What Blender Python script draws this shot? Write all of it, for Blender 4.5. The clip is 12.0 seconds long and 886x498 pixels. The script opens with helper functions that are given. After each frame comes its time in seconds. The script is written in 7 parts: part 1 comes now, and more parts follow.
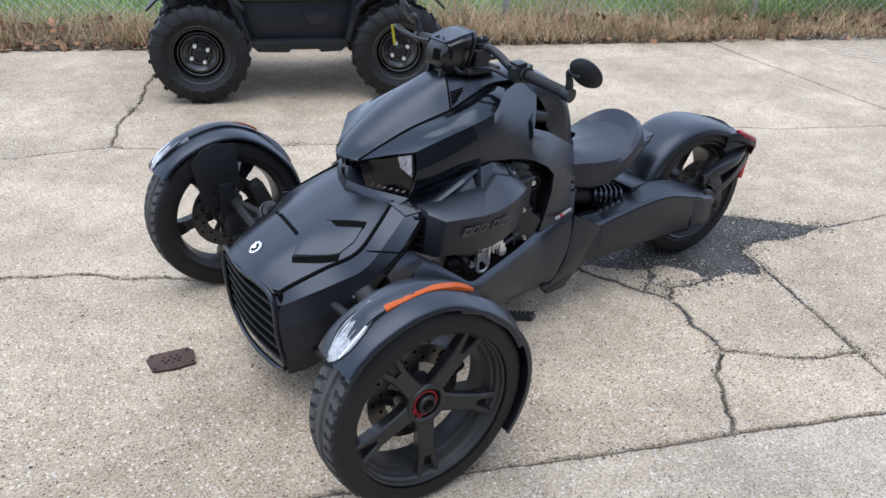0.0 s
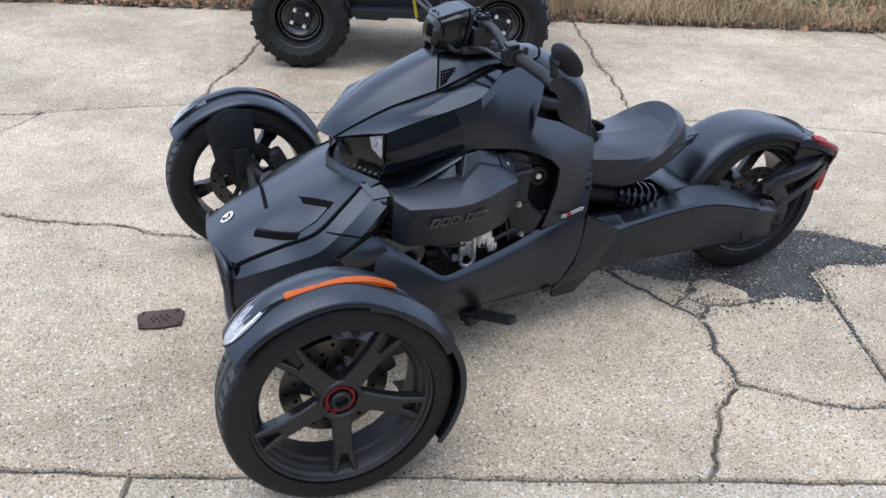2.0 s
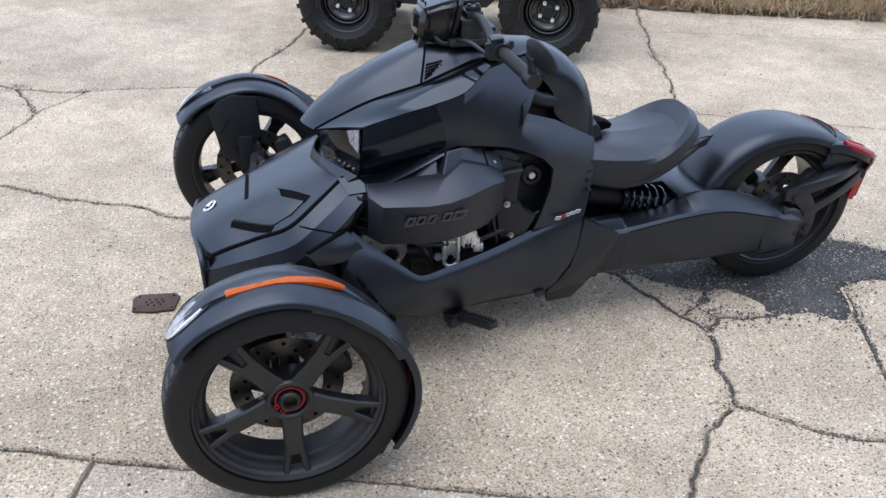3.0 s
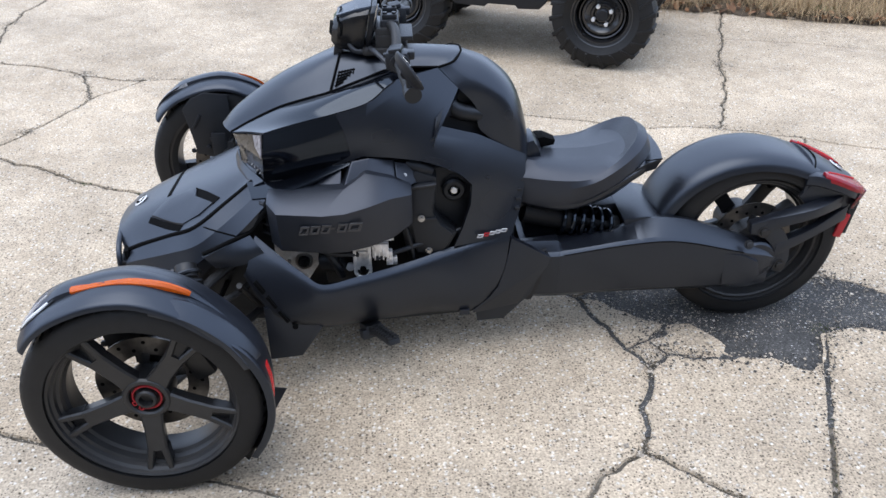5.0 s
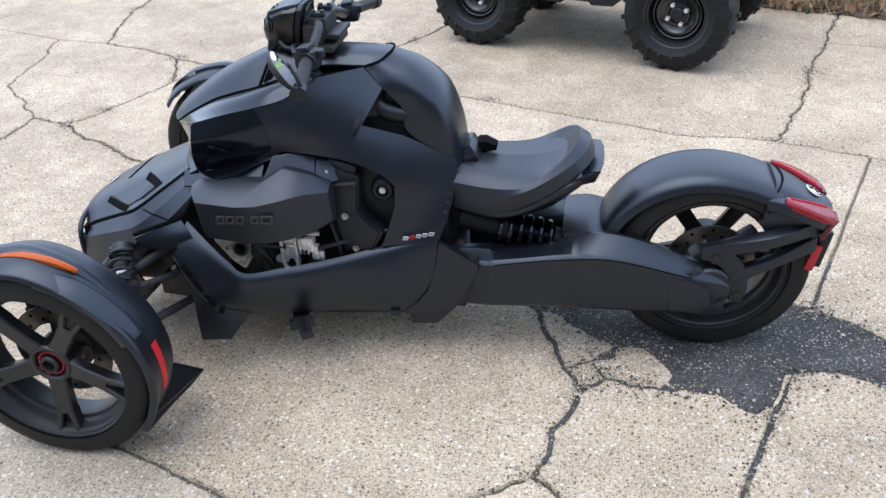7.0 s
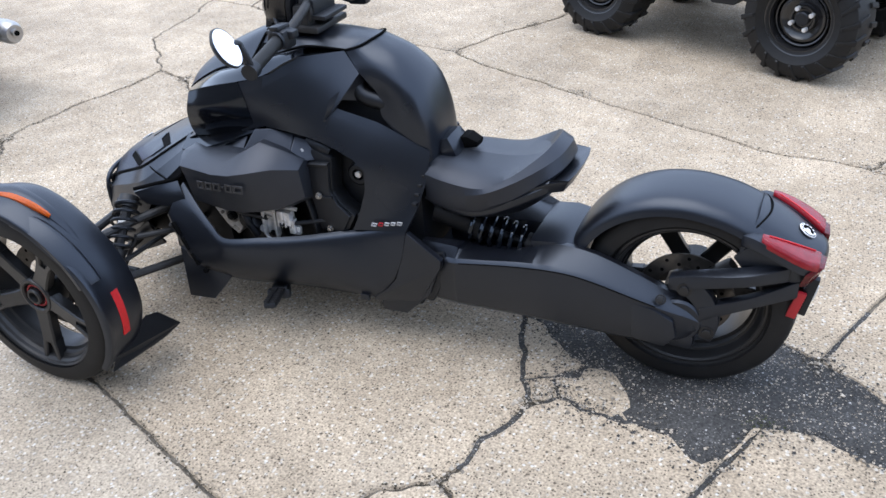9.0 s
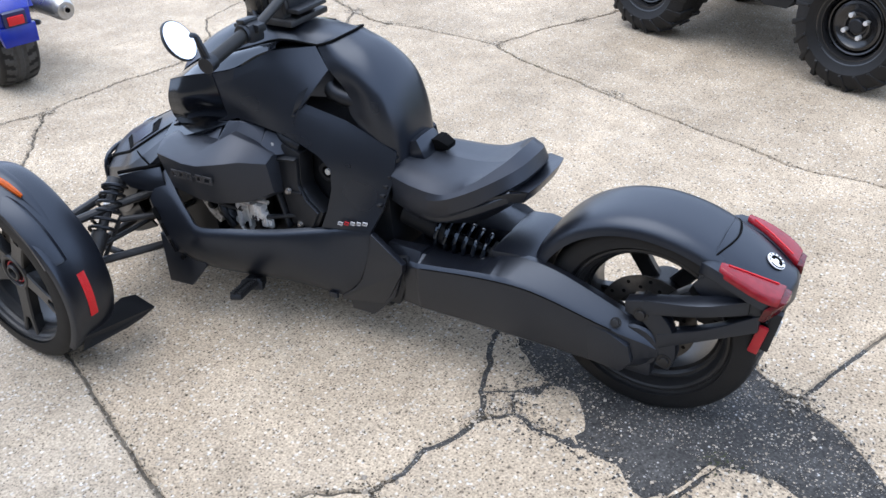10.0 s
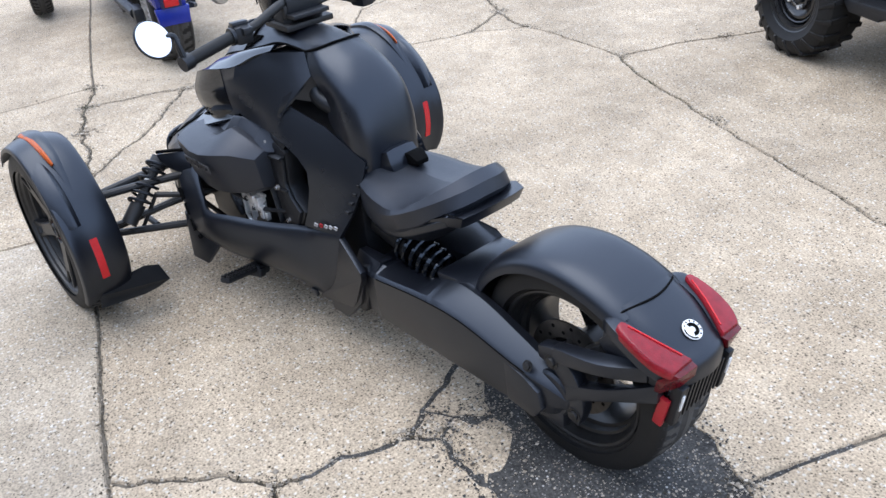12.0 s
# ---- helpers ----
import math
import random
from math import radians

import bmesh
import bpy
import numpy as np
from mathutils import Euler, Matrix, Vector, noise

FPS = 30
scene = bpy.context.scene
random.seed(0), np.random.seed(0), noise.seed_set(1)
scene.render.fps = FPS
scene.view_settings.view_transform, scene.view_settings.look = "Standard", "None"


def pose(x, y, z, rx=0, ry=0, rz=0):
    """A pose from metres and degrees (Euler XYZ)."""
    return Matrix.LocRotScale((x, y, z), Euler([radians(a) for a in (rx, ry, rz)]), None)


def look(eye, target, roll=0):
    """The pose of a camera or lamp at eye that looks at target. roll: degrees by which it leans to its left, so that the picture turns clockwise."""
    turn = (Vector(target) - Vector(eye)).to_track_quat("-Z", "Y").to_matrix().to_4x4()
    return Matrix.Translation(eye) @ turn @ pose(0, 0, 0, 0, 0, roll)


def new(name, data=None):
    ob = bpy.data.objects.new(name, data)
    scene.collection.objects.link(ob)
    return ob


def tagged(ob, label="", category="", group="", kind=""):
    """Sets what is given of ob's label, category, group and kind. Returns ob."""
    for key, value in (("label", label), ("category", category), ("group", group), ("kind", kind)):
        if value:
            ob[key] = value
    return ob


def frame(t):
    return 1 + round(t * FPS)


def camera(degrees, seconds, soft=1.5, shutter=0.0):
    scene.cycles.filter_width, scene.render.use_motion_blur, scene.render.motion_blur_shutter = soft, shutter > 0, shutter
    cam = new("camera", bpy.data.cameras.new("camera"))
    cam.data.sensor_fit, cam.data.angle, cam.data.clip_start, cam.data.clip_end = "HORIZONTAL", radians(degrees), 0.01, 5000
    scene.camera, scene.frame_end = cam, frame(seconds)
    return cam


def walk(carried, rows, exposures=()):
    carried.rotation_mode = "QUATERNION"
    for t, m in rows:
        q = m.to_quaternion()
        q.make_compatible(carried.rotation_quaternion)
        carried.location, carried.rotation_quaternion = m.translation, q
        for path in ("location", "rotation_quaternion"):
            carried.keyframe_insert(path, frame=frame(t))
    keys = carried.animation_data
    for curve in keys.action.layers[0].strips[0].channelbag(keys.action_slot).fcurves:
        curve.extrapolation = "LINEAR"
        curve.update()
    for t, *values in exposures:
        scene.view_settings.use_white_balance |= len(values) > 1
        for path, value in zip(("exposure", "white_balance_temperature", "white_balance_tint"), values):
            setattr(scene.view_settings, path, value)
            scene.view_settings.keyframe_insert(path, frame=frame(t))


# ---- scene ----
cam = camera(55.5, 12.0)
METRES, EYE, TILT, LEAN, TURN = 4.109, 1.59, 0.0, 0.0, 145.06
OX, OY = 0.950, 2.111
ROWS = [
    (0.0, 0.0, 0.0, 0.0, 1.03, -27.08, -2.02),
    (0.5, 0.038, 0.0157, 0.0018, 3.91, -27.89, -2.24),
    (1.0, 0.084, 0.0218, 0.0015, 8.49, -28.11, -2.63),
    (1.5, 0.1128, 0.0357, -0.0001, 11.35, -28.47, -1.77),
    (2.0, 0.1363, 0.0571, -0.0023, 14.28, -29.3, -1.63),
    (2.5, 0.1652, 0.0794, 0.0, 17.59, -30.21, -1.05),
    (4.5, 0.3088, 0.1608, 0.0001, 28.5, -31.15, -0.68),
    (5.0, 0.3376, 0.1889, 0.0049, 31.53, -31.08, 0.7),
    (5.5, 0.38, 0.2145, 0.0052, 36.39, -30.69, 2.14),
    (6.0, 0.424, 0.2368, 0.0068, 39.41, -30.78, 3.06),
    (6.5, 0.45, 0.2632, 0.0048, 40.8, -31.14, 3.51),
    (7.0, 0.4689, 0.302, 0.0042, 44.21, -31.37, 2.94),
    (9.0, 0.5564, 0.4306, 0.0014, 59.41, -32.03, 3.3),
    (9.5, 0.5635, 0.4728, 0.0017, 62.94, -32.41, 2.52),
    (10.0, 0.5782, 0.5133, 0.0007, 66.47, -32.62, 3.33),
    (10.5, 0.6051, 0.561, 0.0013, 70.76, -32.61, 4.65),
    (11.0, 0.6147, 0.5999, -0.0006, 73.09, -32.84, 5.46),
    (11.5, 0.6104, 0.6432, -0.0026, 77.85, -32.5, 4.78),
    (12.0, 0.6121, 0.6856, 0.0008, 83.5, -31.99, 4.89),
]
walk(cam, [(t, pose(OX, OY, EYE, TILT, LEAN, TURN) @ pose(METRES * x, METRES * y, METRES * z, 90 + pitch, roll, yaw)) for t, x, y, z, yaw, pitch, roll in ROWS],
     exposures=[(0.0, 0.53), (2.5, 0.54), (5.0, 0.71), (7.0, 0.71), (9.0, 0.69), (9.5, 0.77), (10.5, 0.77), (12.0, 0.69)])

# ---- world, sun, exposure ----
world = bpy.data.worlds.new("sky")
scene.world = world
world.use_nodes = True
wn, wl = world.node_tree.nodes, world.node_tree.links
sky = wn.new("ShaderNodeTexSky")
sky.sky_type, sky.sun_disc = 'NISHITA', False
sky.sun_elevation, sky.sun_rotation = radians(75.7), radians(68.7)
sky.dust_density = 2.0
veil = wn.new("ShaderNodeMix")  # an even cloud cover over the clear sky
veil.data_type = 'RGBA'
veil.inputs[0].default_value = 0.82
veil.inputs[7].default_value = (6.9, 8.35, 11.2, 1)
wl.new(sky.outputs[0], veil.inputs[6])
wl.new(veil.outputs[2], wn["Background"].inputs[0])
wn["Background"].inputs[1].default_value = 0.15
sun = new("sun", bpy.data.lights.new("sun", 'SUN'))
sun.data.energy, sun.data.angle, sun.data.color = 1.35, radians(55), (1.0, 0.965, 0.93)
sun.matrix_world = look((0.9, 0.35, 3.8), (0, 0, 0))


# ---- materials ----
def mat(name, a, b=None, rough=0.5, metal=0.0, scale=30.0, bump=0.0, bscale=None, vary=0.0, coat=0.0, rvar=0.0, spec=0.5, tint=None, each=0.0):
    """A surface of two tones mixed by noise at two scales, with fine relief."""
    m = bpy.data.materials.new(name)
    m.use_nodes = True
    nt = m.node_tree
    p = nt.nodes["Principled BSDF"]
    p.inputs["Metallic"].default_value = metal
    p.inputs["Roughness"].default_value = rough
    p.inputs["Coat Weight"].default_value = coat
    p.inputs["Specular IOR Level"].default_value = spec
    if tint:
        p.inputs["Specular Tint"].default_value = (*tint, 1)
    tc = nt.nodes.new("ShaderNodeTexCoord")
    n1 = nt.nodes.new("ShaderNodeTexNoise")
    n1.inputs["Scale"].default_value, n1.inputs["Detail"].default_value = scale, 6
    n2 = nt.nodes.new("ShaderNodeTexNoise")
    n2.inputs["Scale"].default_value, n2.inputs["Detail"].default_value = scale / 9, 3
    for n in (n1, n2):
        nt.links.new(tc.outputs["Object"], n.inputs["Vector"])
    add = nt.nodes.new("ShaderNodeMath")
    add.operation = 'ADD'
    nt.links.new(n1.outputs[0], add.inputs[0]), nt.links.new(n2.outputs[0], add.inputs[1])
    ramp = nt.nodes.new("ShaderNodeValToRGB")
    ramp.color_ramp.elements[0].position, ramp.color_ramp.elements[1].position = 0.36, 0.64
    half = nt.nodes.new("ShaderNodeMath")
    half.operation, half.inputs[1].default_value = 'MULTIPLY', 0.5
    nt.links.new(add.outputs[0], half.inputs[0]), nt.links.new(half.outputs[0], ramp.inputs[0])
    b = b or tuple(v * 1.25 for v in a)
    ramp.color_ramp.elements[0].color, ramp.color_ramp.elements[1].color = (*a, 1), (*b, 1)
    col = ramp.outputs[0]
    if each:  # every loose piece of the mesh has a shade of its own
        ge = nt.nodes.new("ShaderNodeNewGeometry")
        er = nt.nodes.new("ShaderNodeMapRange")
        er.inputs[3].default_value, er.inputs[4].default_value = 1 - each, 1 + each
        nt.links.new(ge.outputs["Random Per Island"], er.inputs[0])
        eh = nt.nodes.new("ShaderNodeHueSaturation")
        nt.links.new(er.outputs[0], eh.inputs["Value"]), nt.links.new(col, eh.inputs["Color"])
        col = eh.outputs[0]
    if vary:
        oi = nt.nodes.new("ShaderNodeObjectInfo")
        mr = nt.nodes.new("ShaderNodeMapRange")
        mr.inputs[3].default_value, mr.inputs[4].default_value = 1 - vary, 1 + vary
        nt.links.new(oi.outputs["Random"], mr.inputs[0])
        hs = nt.nodes.new("ShaderNodeHueSaturation")
        nt.links.new(mr.outputs[0], hs.inputs["Value"]), nt.links.new(col, hs.inputs["Color"])
        col = hs.outputs[0]
    nt.links.new(col, p.inputs["Base Color"])
    if rvar:
        rr = nt.nodes.new("ShaderNodeMapRange")
        rr.inputs[1].default_value, rr.inputs[2].default_value = 0.35, 0.65
        rr.inputs[3].default_value, rr.inputs[4].default_value = rough - rvar, rough + rvar
        nt.links.new(n2.outputs[0], rr.inputs[0]), nt.links.new(rr.outputs[0], p.inputs["Roughness"])
    if bump:
        nb = nt.nodes.new("ShaderNodeTexNoise")
        nb.inputs["Scale"].default_value, nb.inputs["Detail"].default_value = bscale or scale * 6, 4
        nt.links.new(tc.outputs["Object"], nb.inputs["Vector"])
        bp = nt.nodes.new("ShaderNodeBump")
        bp.inputs["Strength"].default_value, bp.inputs["Distance"].default_value = bump, 0.004
        nt.links.new(nb.outputs[0], bp.inputs["Height"]), nt.links.new(bp.outputs[0], p.inputs["Normal"])
    return m


def concrete(name, lo, hi, cells, pit, rough=0.85):
    """Worn cast surface: sand tone, exposed pale and dark stones, pits, wide stains."""
    m = mat(name, lo, hi, rough=rough, scale=6, vary=0.05, spec=0.3)
    nt = m.node_tree
    p = nt.nodes["Principled BSDF"]
    base = p.inputs["Base Color"].links[0].from_socket
    geo = nt.nodes.new("ShaderNodeNewGeometry")
    height = None
    for scale, lo_t, hi_t, colour, amount in cells:
        v = nt.nodes.new("ShaderNodeTexVoronoi")
        v.inputs["Scale"].default_value = scale
        nt.links.new(geo.outputs["Position"], v.inputs["Vector"])
        pick = nt.nodes.new("ShaderNodeSeparateColor")
        nt.links.new(v.outputs["Color"], pick.inputs[0])
        gate = nt.nodes.new("ShaderNodeMath")
        gate.operation, gate.inputs[1].default_value = 'LESS_THAN', amount
        nt.links.new(pick.outputs[0], gate.inputs[0])
        edge = nt.nodes.new("ShaderNodeMapRange")
        edge.inputs[1].default_value, edge.inputs[2].default_value = lo_t, hi_t
        edge.inputs[3].default_value, edge.inputs[4].default_value = 1, 0
        nt.links.new(v.outputs["Distance"], edge.inputs[0])
        both = nt.nodes.new("ShaderNodeMath")
        both.operation = 'MULTIPLY'
        nt.links.new(gate.outputs[0], both.inputs[0]), nt.links.new(edge.outputs[0], both.inputs[1])
        mix = nt.nodes.new("ShaderNodeMix")
        mix.data_type = 'RGBA'
        nt.links.new(both.outputs[0], mix.inputs[0]), nt.links.new(base, mix.inputs[6])
        mix.inputs[7].default_value = (*colour, 1)
        base = mix.outputs[2]
        height = both.outputs[0]
    fine = nt.nodes.new("ShaderNodeTexNoise")
    fine.inputs["Scale"].default_value, fine.inputs["Detail"].default_value = 150, 5
    wide = nt.nodes.new("ShaderNodeTexNoise")
    wide.inputs["Scale"].default_value, wide.inputs["Detail"].default_value = 1.3, 5
    blot = nt.nodes.new("ShaderNodeTexNoise")
    blot.inputs["Scale"].default_value, blot.inputs["Detail"].default_value, blot.inputs["Roughness"].default_value = 7, 7, 0.68
    for n in (fine, wide, blot):
        nt.links.new(geo.outputs["Position"], n.inputs["Vector"])
    for src, a, b, lo_v, hi_v in ((fine, 0.3, 0.7, 1 - pit, 1 + pit), (wide, 0.3, 0.7, 0.82, 1.15), (blot, 0.30, 0.62, 0.84, 1.06)):
        mr = nt.nodes.new("ShaderNodeMapRange")
        mr.inputs[1].default_value, mr.inputs[2].default_value = a, b
        mr.inputs[3].default_value, mr.inputs[4].default_value = lo_v, hi_v
        nt.links.new(src.outputs[0], mr.inputs[0])
        hs = nt.nodes.new("ShaderNodeHueSaturation")
        nt.links.new(mr.outputs[0], hs.inputs["Value"]), nt.links.new(base, hs.inputs["Color"])
        base = hs.outputs[0]
    nt.links.new(base, p.inputs["Base Color"])
    bp = nt.nodes.new("ShaderNodeBump")
    bp.inputs["Strength"].default_value, bp.inputs["Distance"].default_value = 0.8, 0.005
    nt.links.new(fine.outputs[0], bp.inputs["Height"]), nt.links.new(bp.outputs[0], p.inputs["Normal"])
    return m


def glass(name, colour, rough=0.05, trans=1.0):
    m = mat(name, colour, colour, rough=rough)
    p = m.node_tree.nodes["Principled BSDF"]
    p.inputs["Transmission Weight"].default_value, p.inputs["IOR"].default_value = trans, 1.4
    return m


CONCRETE = concrete("weathered_concrete", (0.351, 0.278, 0.196), (0.446, 0.364, 0.268),
                    [(70, 0.25, 0.45, (0.49, 0.439, 0.367), 0.35), (48, 0.10, 0.26, (0.60, 0.575, 0.525), 0.15),
                     (55, 0.12, 0.30, (0.0936, 0.072, 0.0518), 0.24), (130, 0.2, 0.42, (0.100, 0.077, 0.055), 0.38), (24, 0.05, 0.22, (0.158, 0.126, 0.0936), 0.10)], 0.42)
GREYSLAB = concrete("grey_weathered_concrete", (0.348, 0.286, 0.212), (0.444, 0.376, 0.292),
                    [(70, 0.25, 0.45, (0.49, 0.445, 0.385), 0.35), (52, 0.10, 0.26, (0.60, 0.58, 0.54), 0.20), (130, 0.2, 0.42, (0.12, 0.098, 0.074), 0.34)], 0.38)
ASPHALT = concrete("dark_asphalt", (0.031, 0.030, 0.029), (0.061, 0.059, 0.0565),
                   [(90, 0.2, 0.4, (0.0936, 0.092, 0.0889), 0.45), (75, 0.14, 0.30, (0.42, 0.405, 0.385), 0.13), (140, 0.15, 0.35, (0.257, 0.246, 0.23), 0.30)], 0.5, 0.85)
DIRT = mat("crack_dirt", (0.0562, 0.048, 0.0375), (0.158, 0.135, 0.105), rough=0.95, scale=55, bump=1.0)
MATT = mat("matt_black_plastic", (0.0052, 0.0060, 0.0086), (0.0070, 0.0079, 0.0110), spec=0.62, rough=0.32, scale=12, bump=0.06, bscale=900, rvar=0.05, tint=(0.76, 0.85, 1.0))
SOFT = mat("black_textured_vinyl", (0.0110, 0.0130, 0.0175), (0.0140, 0.0165, 0.0215), spec=0.55, rough=0.42, scale=20, bump=0.12, bscale=700, rvar=0.04, tint=(0.82, 0.87, 1.0))
GLOSS = mat("gloss_black_lacquer", (0.0022, 0.0026, 0.0040), (0.003, 0.0036, 0.0052), rough=0.13, scale=8, rvar=0.04, spec=0.5, tint=(0.72, 0.84, 1.0))
RAW = mat("unpainted_black_plastic", (0.0045, 0.0050, 0.0062), (0.007, 0.0076, 0.0090), rough=0.46, scale=25, bump=0.15, bscale=500, rvar=0.06, tint=(0.85, 0.9, 1.0))
DEEP = mat("black_recess", (0.0025, 0.0025, 0.0027), (0.004, 0.004, 0.0042), rough=0.85, scale=20, spec=0.06)
GRILLE = mat("dull_grille_plastic", (0.0040, 0.0042, 0.0050), (0.006, 0.0063, 0.0074), rough=0.55, scale=25, spec=0.25)
RUBBER = mat("tyre_rubber", (0.0060, 0.0060, 0.0064), (0.0095, 0.0095, 0.0100), spec=0.34, rough=0.56, scale=35, bump=0.15, bscale=300, rvar=0.08)
TREAD = mat("pale_tread_rubber", (0.034, 0.034, 0.034), (0.060, 0.059, 0.057), rough=0.7, scale=45, bump=0.25, bscale=300, rvar=0.06)
RIM = mat("graphite_wheel_paint", (0.021, 0.021, 0.022), (0.030, 0.030, 0.031), rough=0.34, metal=0.3, scale=30, bump=0.05, bscale=800, rvar=0.05)
STEEL = mat("brushed_steel", (0.32, 0.31, 0.30), (0.45, 0.44, 0.43), rough=0.35, metal=0.9, scale=60, bump=0.1, rvar=0.1)
ALLOY = mat("cast_alloy", (0.50, 0.50, 0.50), (0.86, 0.85, 0.84), rough=0.32, metal=0.55, scale=70, bump=0.5, bscale=160, rvar=0.12)
DARKSTEEL = mat("blackened_steel", (0.016, 0.016, 0.017), (0.03, 0.03, 0.031), rough=0.45, metal=0.4, scale=40, bump=0.1, rvar=0.1)
RED = mat("red_anodised_ring", (0.30, 0.008, 0.016), (0.40, 0.014, 0.022), rough=0.4, scale=40)
REDLENS = mat("red_lamp_lens", (0.15, 0.003, 0.008), (0.25, 0.006, 0.014), rough=0.14, scale=60, spec=0.45, bump=0.25, bscale=260)
REDDARK = mat("deep_red_lens", (0.055, 0.001, 0.003), (0.13, 0.003, 0.007), rough=0.10, scale=70, spec=0.45, bump=0.3, bscale=240)
DISC = mat("worn_disc_steel", (0.07, 0.065, 0.06), (0.14, 0.13, 0.12), rough=0.4, metal=0.85, scale=50, rvar=0.1)
REDREFLEX = mat("red_reflector", (0.50, 0.004, 0.010), (0.60, 0.008, 0.014), rough=0.25, scale=120, bump=0.4, bscale=900)
AMBER = mat("amber_reflector", (0.40, 0.062, 0.002), (0.50, 0.088, 0.004), spec=0.35, rough=0.18, scale=90, bump=0.4, bscale=900)
CLEAR = mat("clear_ribbed_lens", (0.20, 0.21, 0.22), (0.48, 0.49, 0.51), rough=0.12, scale=70, bump=0.5, bscale=160, coat=0.5)
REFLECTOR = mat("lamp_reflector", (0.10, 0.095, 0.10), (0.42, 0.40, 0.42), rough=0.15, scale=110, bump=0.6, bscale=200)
SMOKE = glass("smoked_headlamp_lens", (0.22, 0.22, 0.24), 0.03)
CHROME = mat("bright_glint_metal", (0.75, 0.75, 0.76), (0.85, 0.85, 0.86), rough=0.22, metal=0.9, scale=80, bump=0.4, bscale=220)
MIRROR = mat("mirror_glass", (0.93, 0.94, 0.95), (0.93, 0.94, 0.95), rough=0.01, metal=1.0)
WHITE = mat("white_badge", (0.72, 0.73, 0.74), (0.8, 0.8, 0.8), rough=0.3, scale=80)
GREYMARK = mat("grey_marking", (0.045, 0.045, 0.048), (0.065, 0.065, 0.068), rough=0.42, scale=80)
PALEMARK = mat("pale_marking", (0.34, 0.34, 0.35), (0.42, 0.42, 0.43), rough=0.4, scale=80)
YELLOW = mat("yellow_tag", (0.562, 0.45, 0.0225), (0.6, 0.495, 0.0375), rough=0.6, scale=60)
BLUE = mat("blue_paint", (0.006, 0.016, 0.19), (0.012, 0.028, 0.27), rough=0.28, scale=15, rvar=0.05, spec=0.4)
GREEN = mat("dark_green_plastic", (0.018, 0.05, 0.016), (0.03, 0.07, 0.024), rough=0.4, scale=15, rvar=0.05)
RUST = mat("rusty_iron", (0.0413, 0.0225, 0.0165), (0.0825, 0.045, 0.0338), rough=0.85, scale=60, bump=0.6, rvar=0.05)
GALV = mat("galvanised_steel", (0.30, 0.30, 0.30), (0.42, 0.42, 0.43), rough=0.5, metal=0.5, scale=50, bump=0.1, rvar=0.1)
ZINC = mat("bright_zinc", (0.6, 0.6, 0.6), (0.75, 0.75, 0.74), rough=0.35, metal=0.4, scale=60)
STRAW = mat("dry_grass", (0.21, 0.135, 0.0675), (0.465, 0.345, 0.203), rough=0.9, scale=7, each=0.5)
LAWN = mat("lawn_turf", (0.075, 0.128, 0.03), (0.135, 0.203, 0.0525), rough=0.9, scale=12, bump=0.8, bscale=120)
BLADE = mat("green_grass", (0.09, 0.165, 0.03), (0.18, 0.27, 0.0675), rough=0.7, scale=9, each=0.35)
LEAF = mat("fallen_leaf", (0.15, 0.0713, 0.0338), (0.315, 0.173, 0.09), rough=0.85, scale=15, each=0.6)
MOSS = mat("crack_moss", (0.0375, 0.0488, 0.015), (0.075, 0.075, 0.0375), rough=0.95, scale=60, bump=0.8)


# ---- mesh helpers ----
def thing(name, label, category, group="", at=None):
    ob = tagged(new(name), label, category, group)
    ob.empty_display_size = 0.1
    if at is not None:
        ob.matrix_basis = at
    return ob


def part(name, bm, material, parent=None, label="", at=None, angle=32, weld=True, smooth=True):
    """Links a bmesh as one mesh object under a thing or a part."""
    if isinstance(bm, bmesh.types.BMesh):
        if weld:
            bmesh.ops.recalc_face_normals(bm, faces=bm.faces)
        me = bpy.data.meshes.new(name)
        bm.to_mesh(me)
        bm.free()
        me.polygons.foreach_set("use_smooth", [smooth] * len(me.polygons))
        me.set_sharp_from_angle(angle=radians(angle))
        me.materials.append(material)
    else:
        me = bm
    ob = new(name, me)
    ob.parent = parent
    if at is not None:
        ob.matrix_basis = at
    if label:
        tagged(ob, label)
    return ob


def join(*bms):
    out = bmesh.new()
    for b in bms:
        me = bpy.data.meshes.new("tmp")
        b.to_mesh(me)
        b.free()
        out.from_mesh(me)
        bpy.data.meshes.remove(me)
    return out


def flip(bm, s):
    if s < 0:
        bmesh.ops.scale(bm, vec=(1, -1, 1), verts=bm.verts)
        bmesh.ops.reverse_faces(bm, faces=bm.faces)
    return bm


def moved(bm, m):
    bmesh.ops.transform(bm, matrix=m, verts=bm.verts)
    return bm


def soften(bm, w, angle=28, seg=2):
    es = [e for e in bm.edges if len(e.link_faces) == 2 and e.calc_face_angle() > radians(angle)]
    if es:
        bmesh.ops.bevel(bm, geom=es, offset=w, segments=seg, profile=0.6, affect='EDGES', clamp_overlap=True)
    return bm


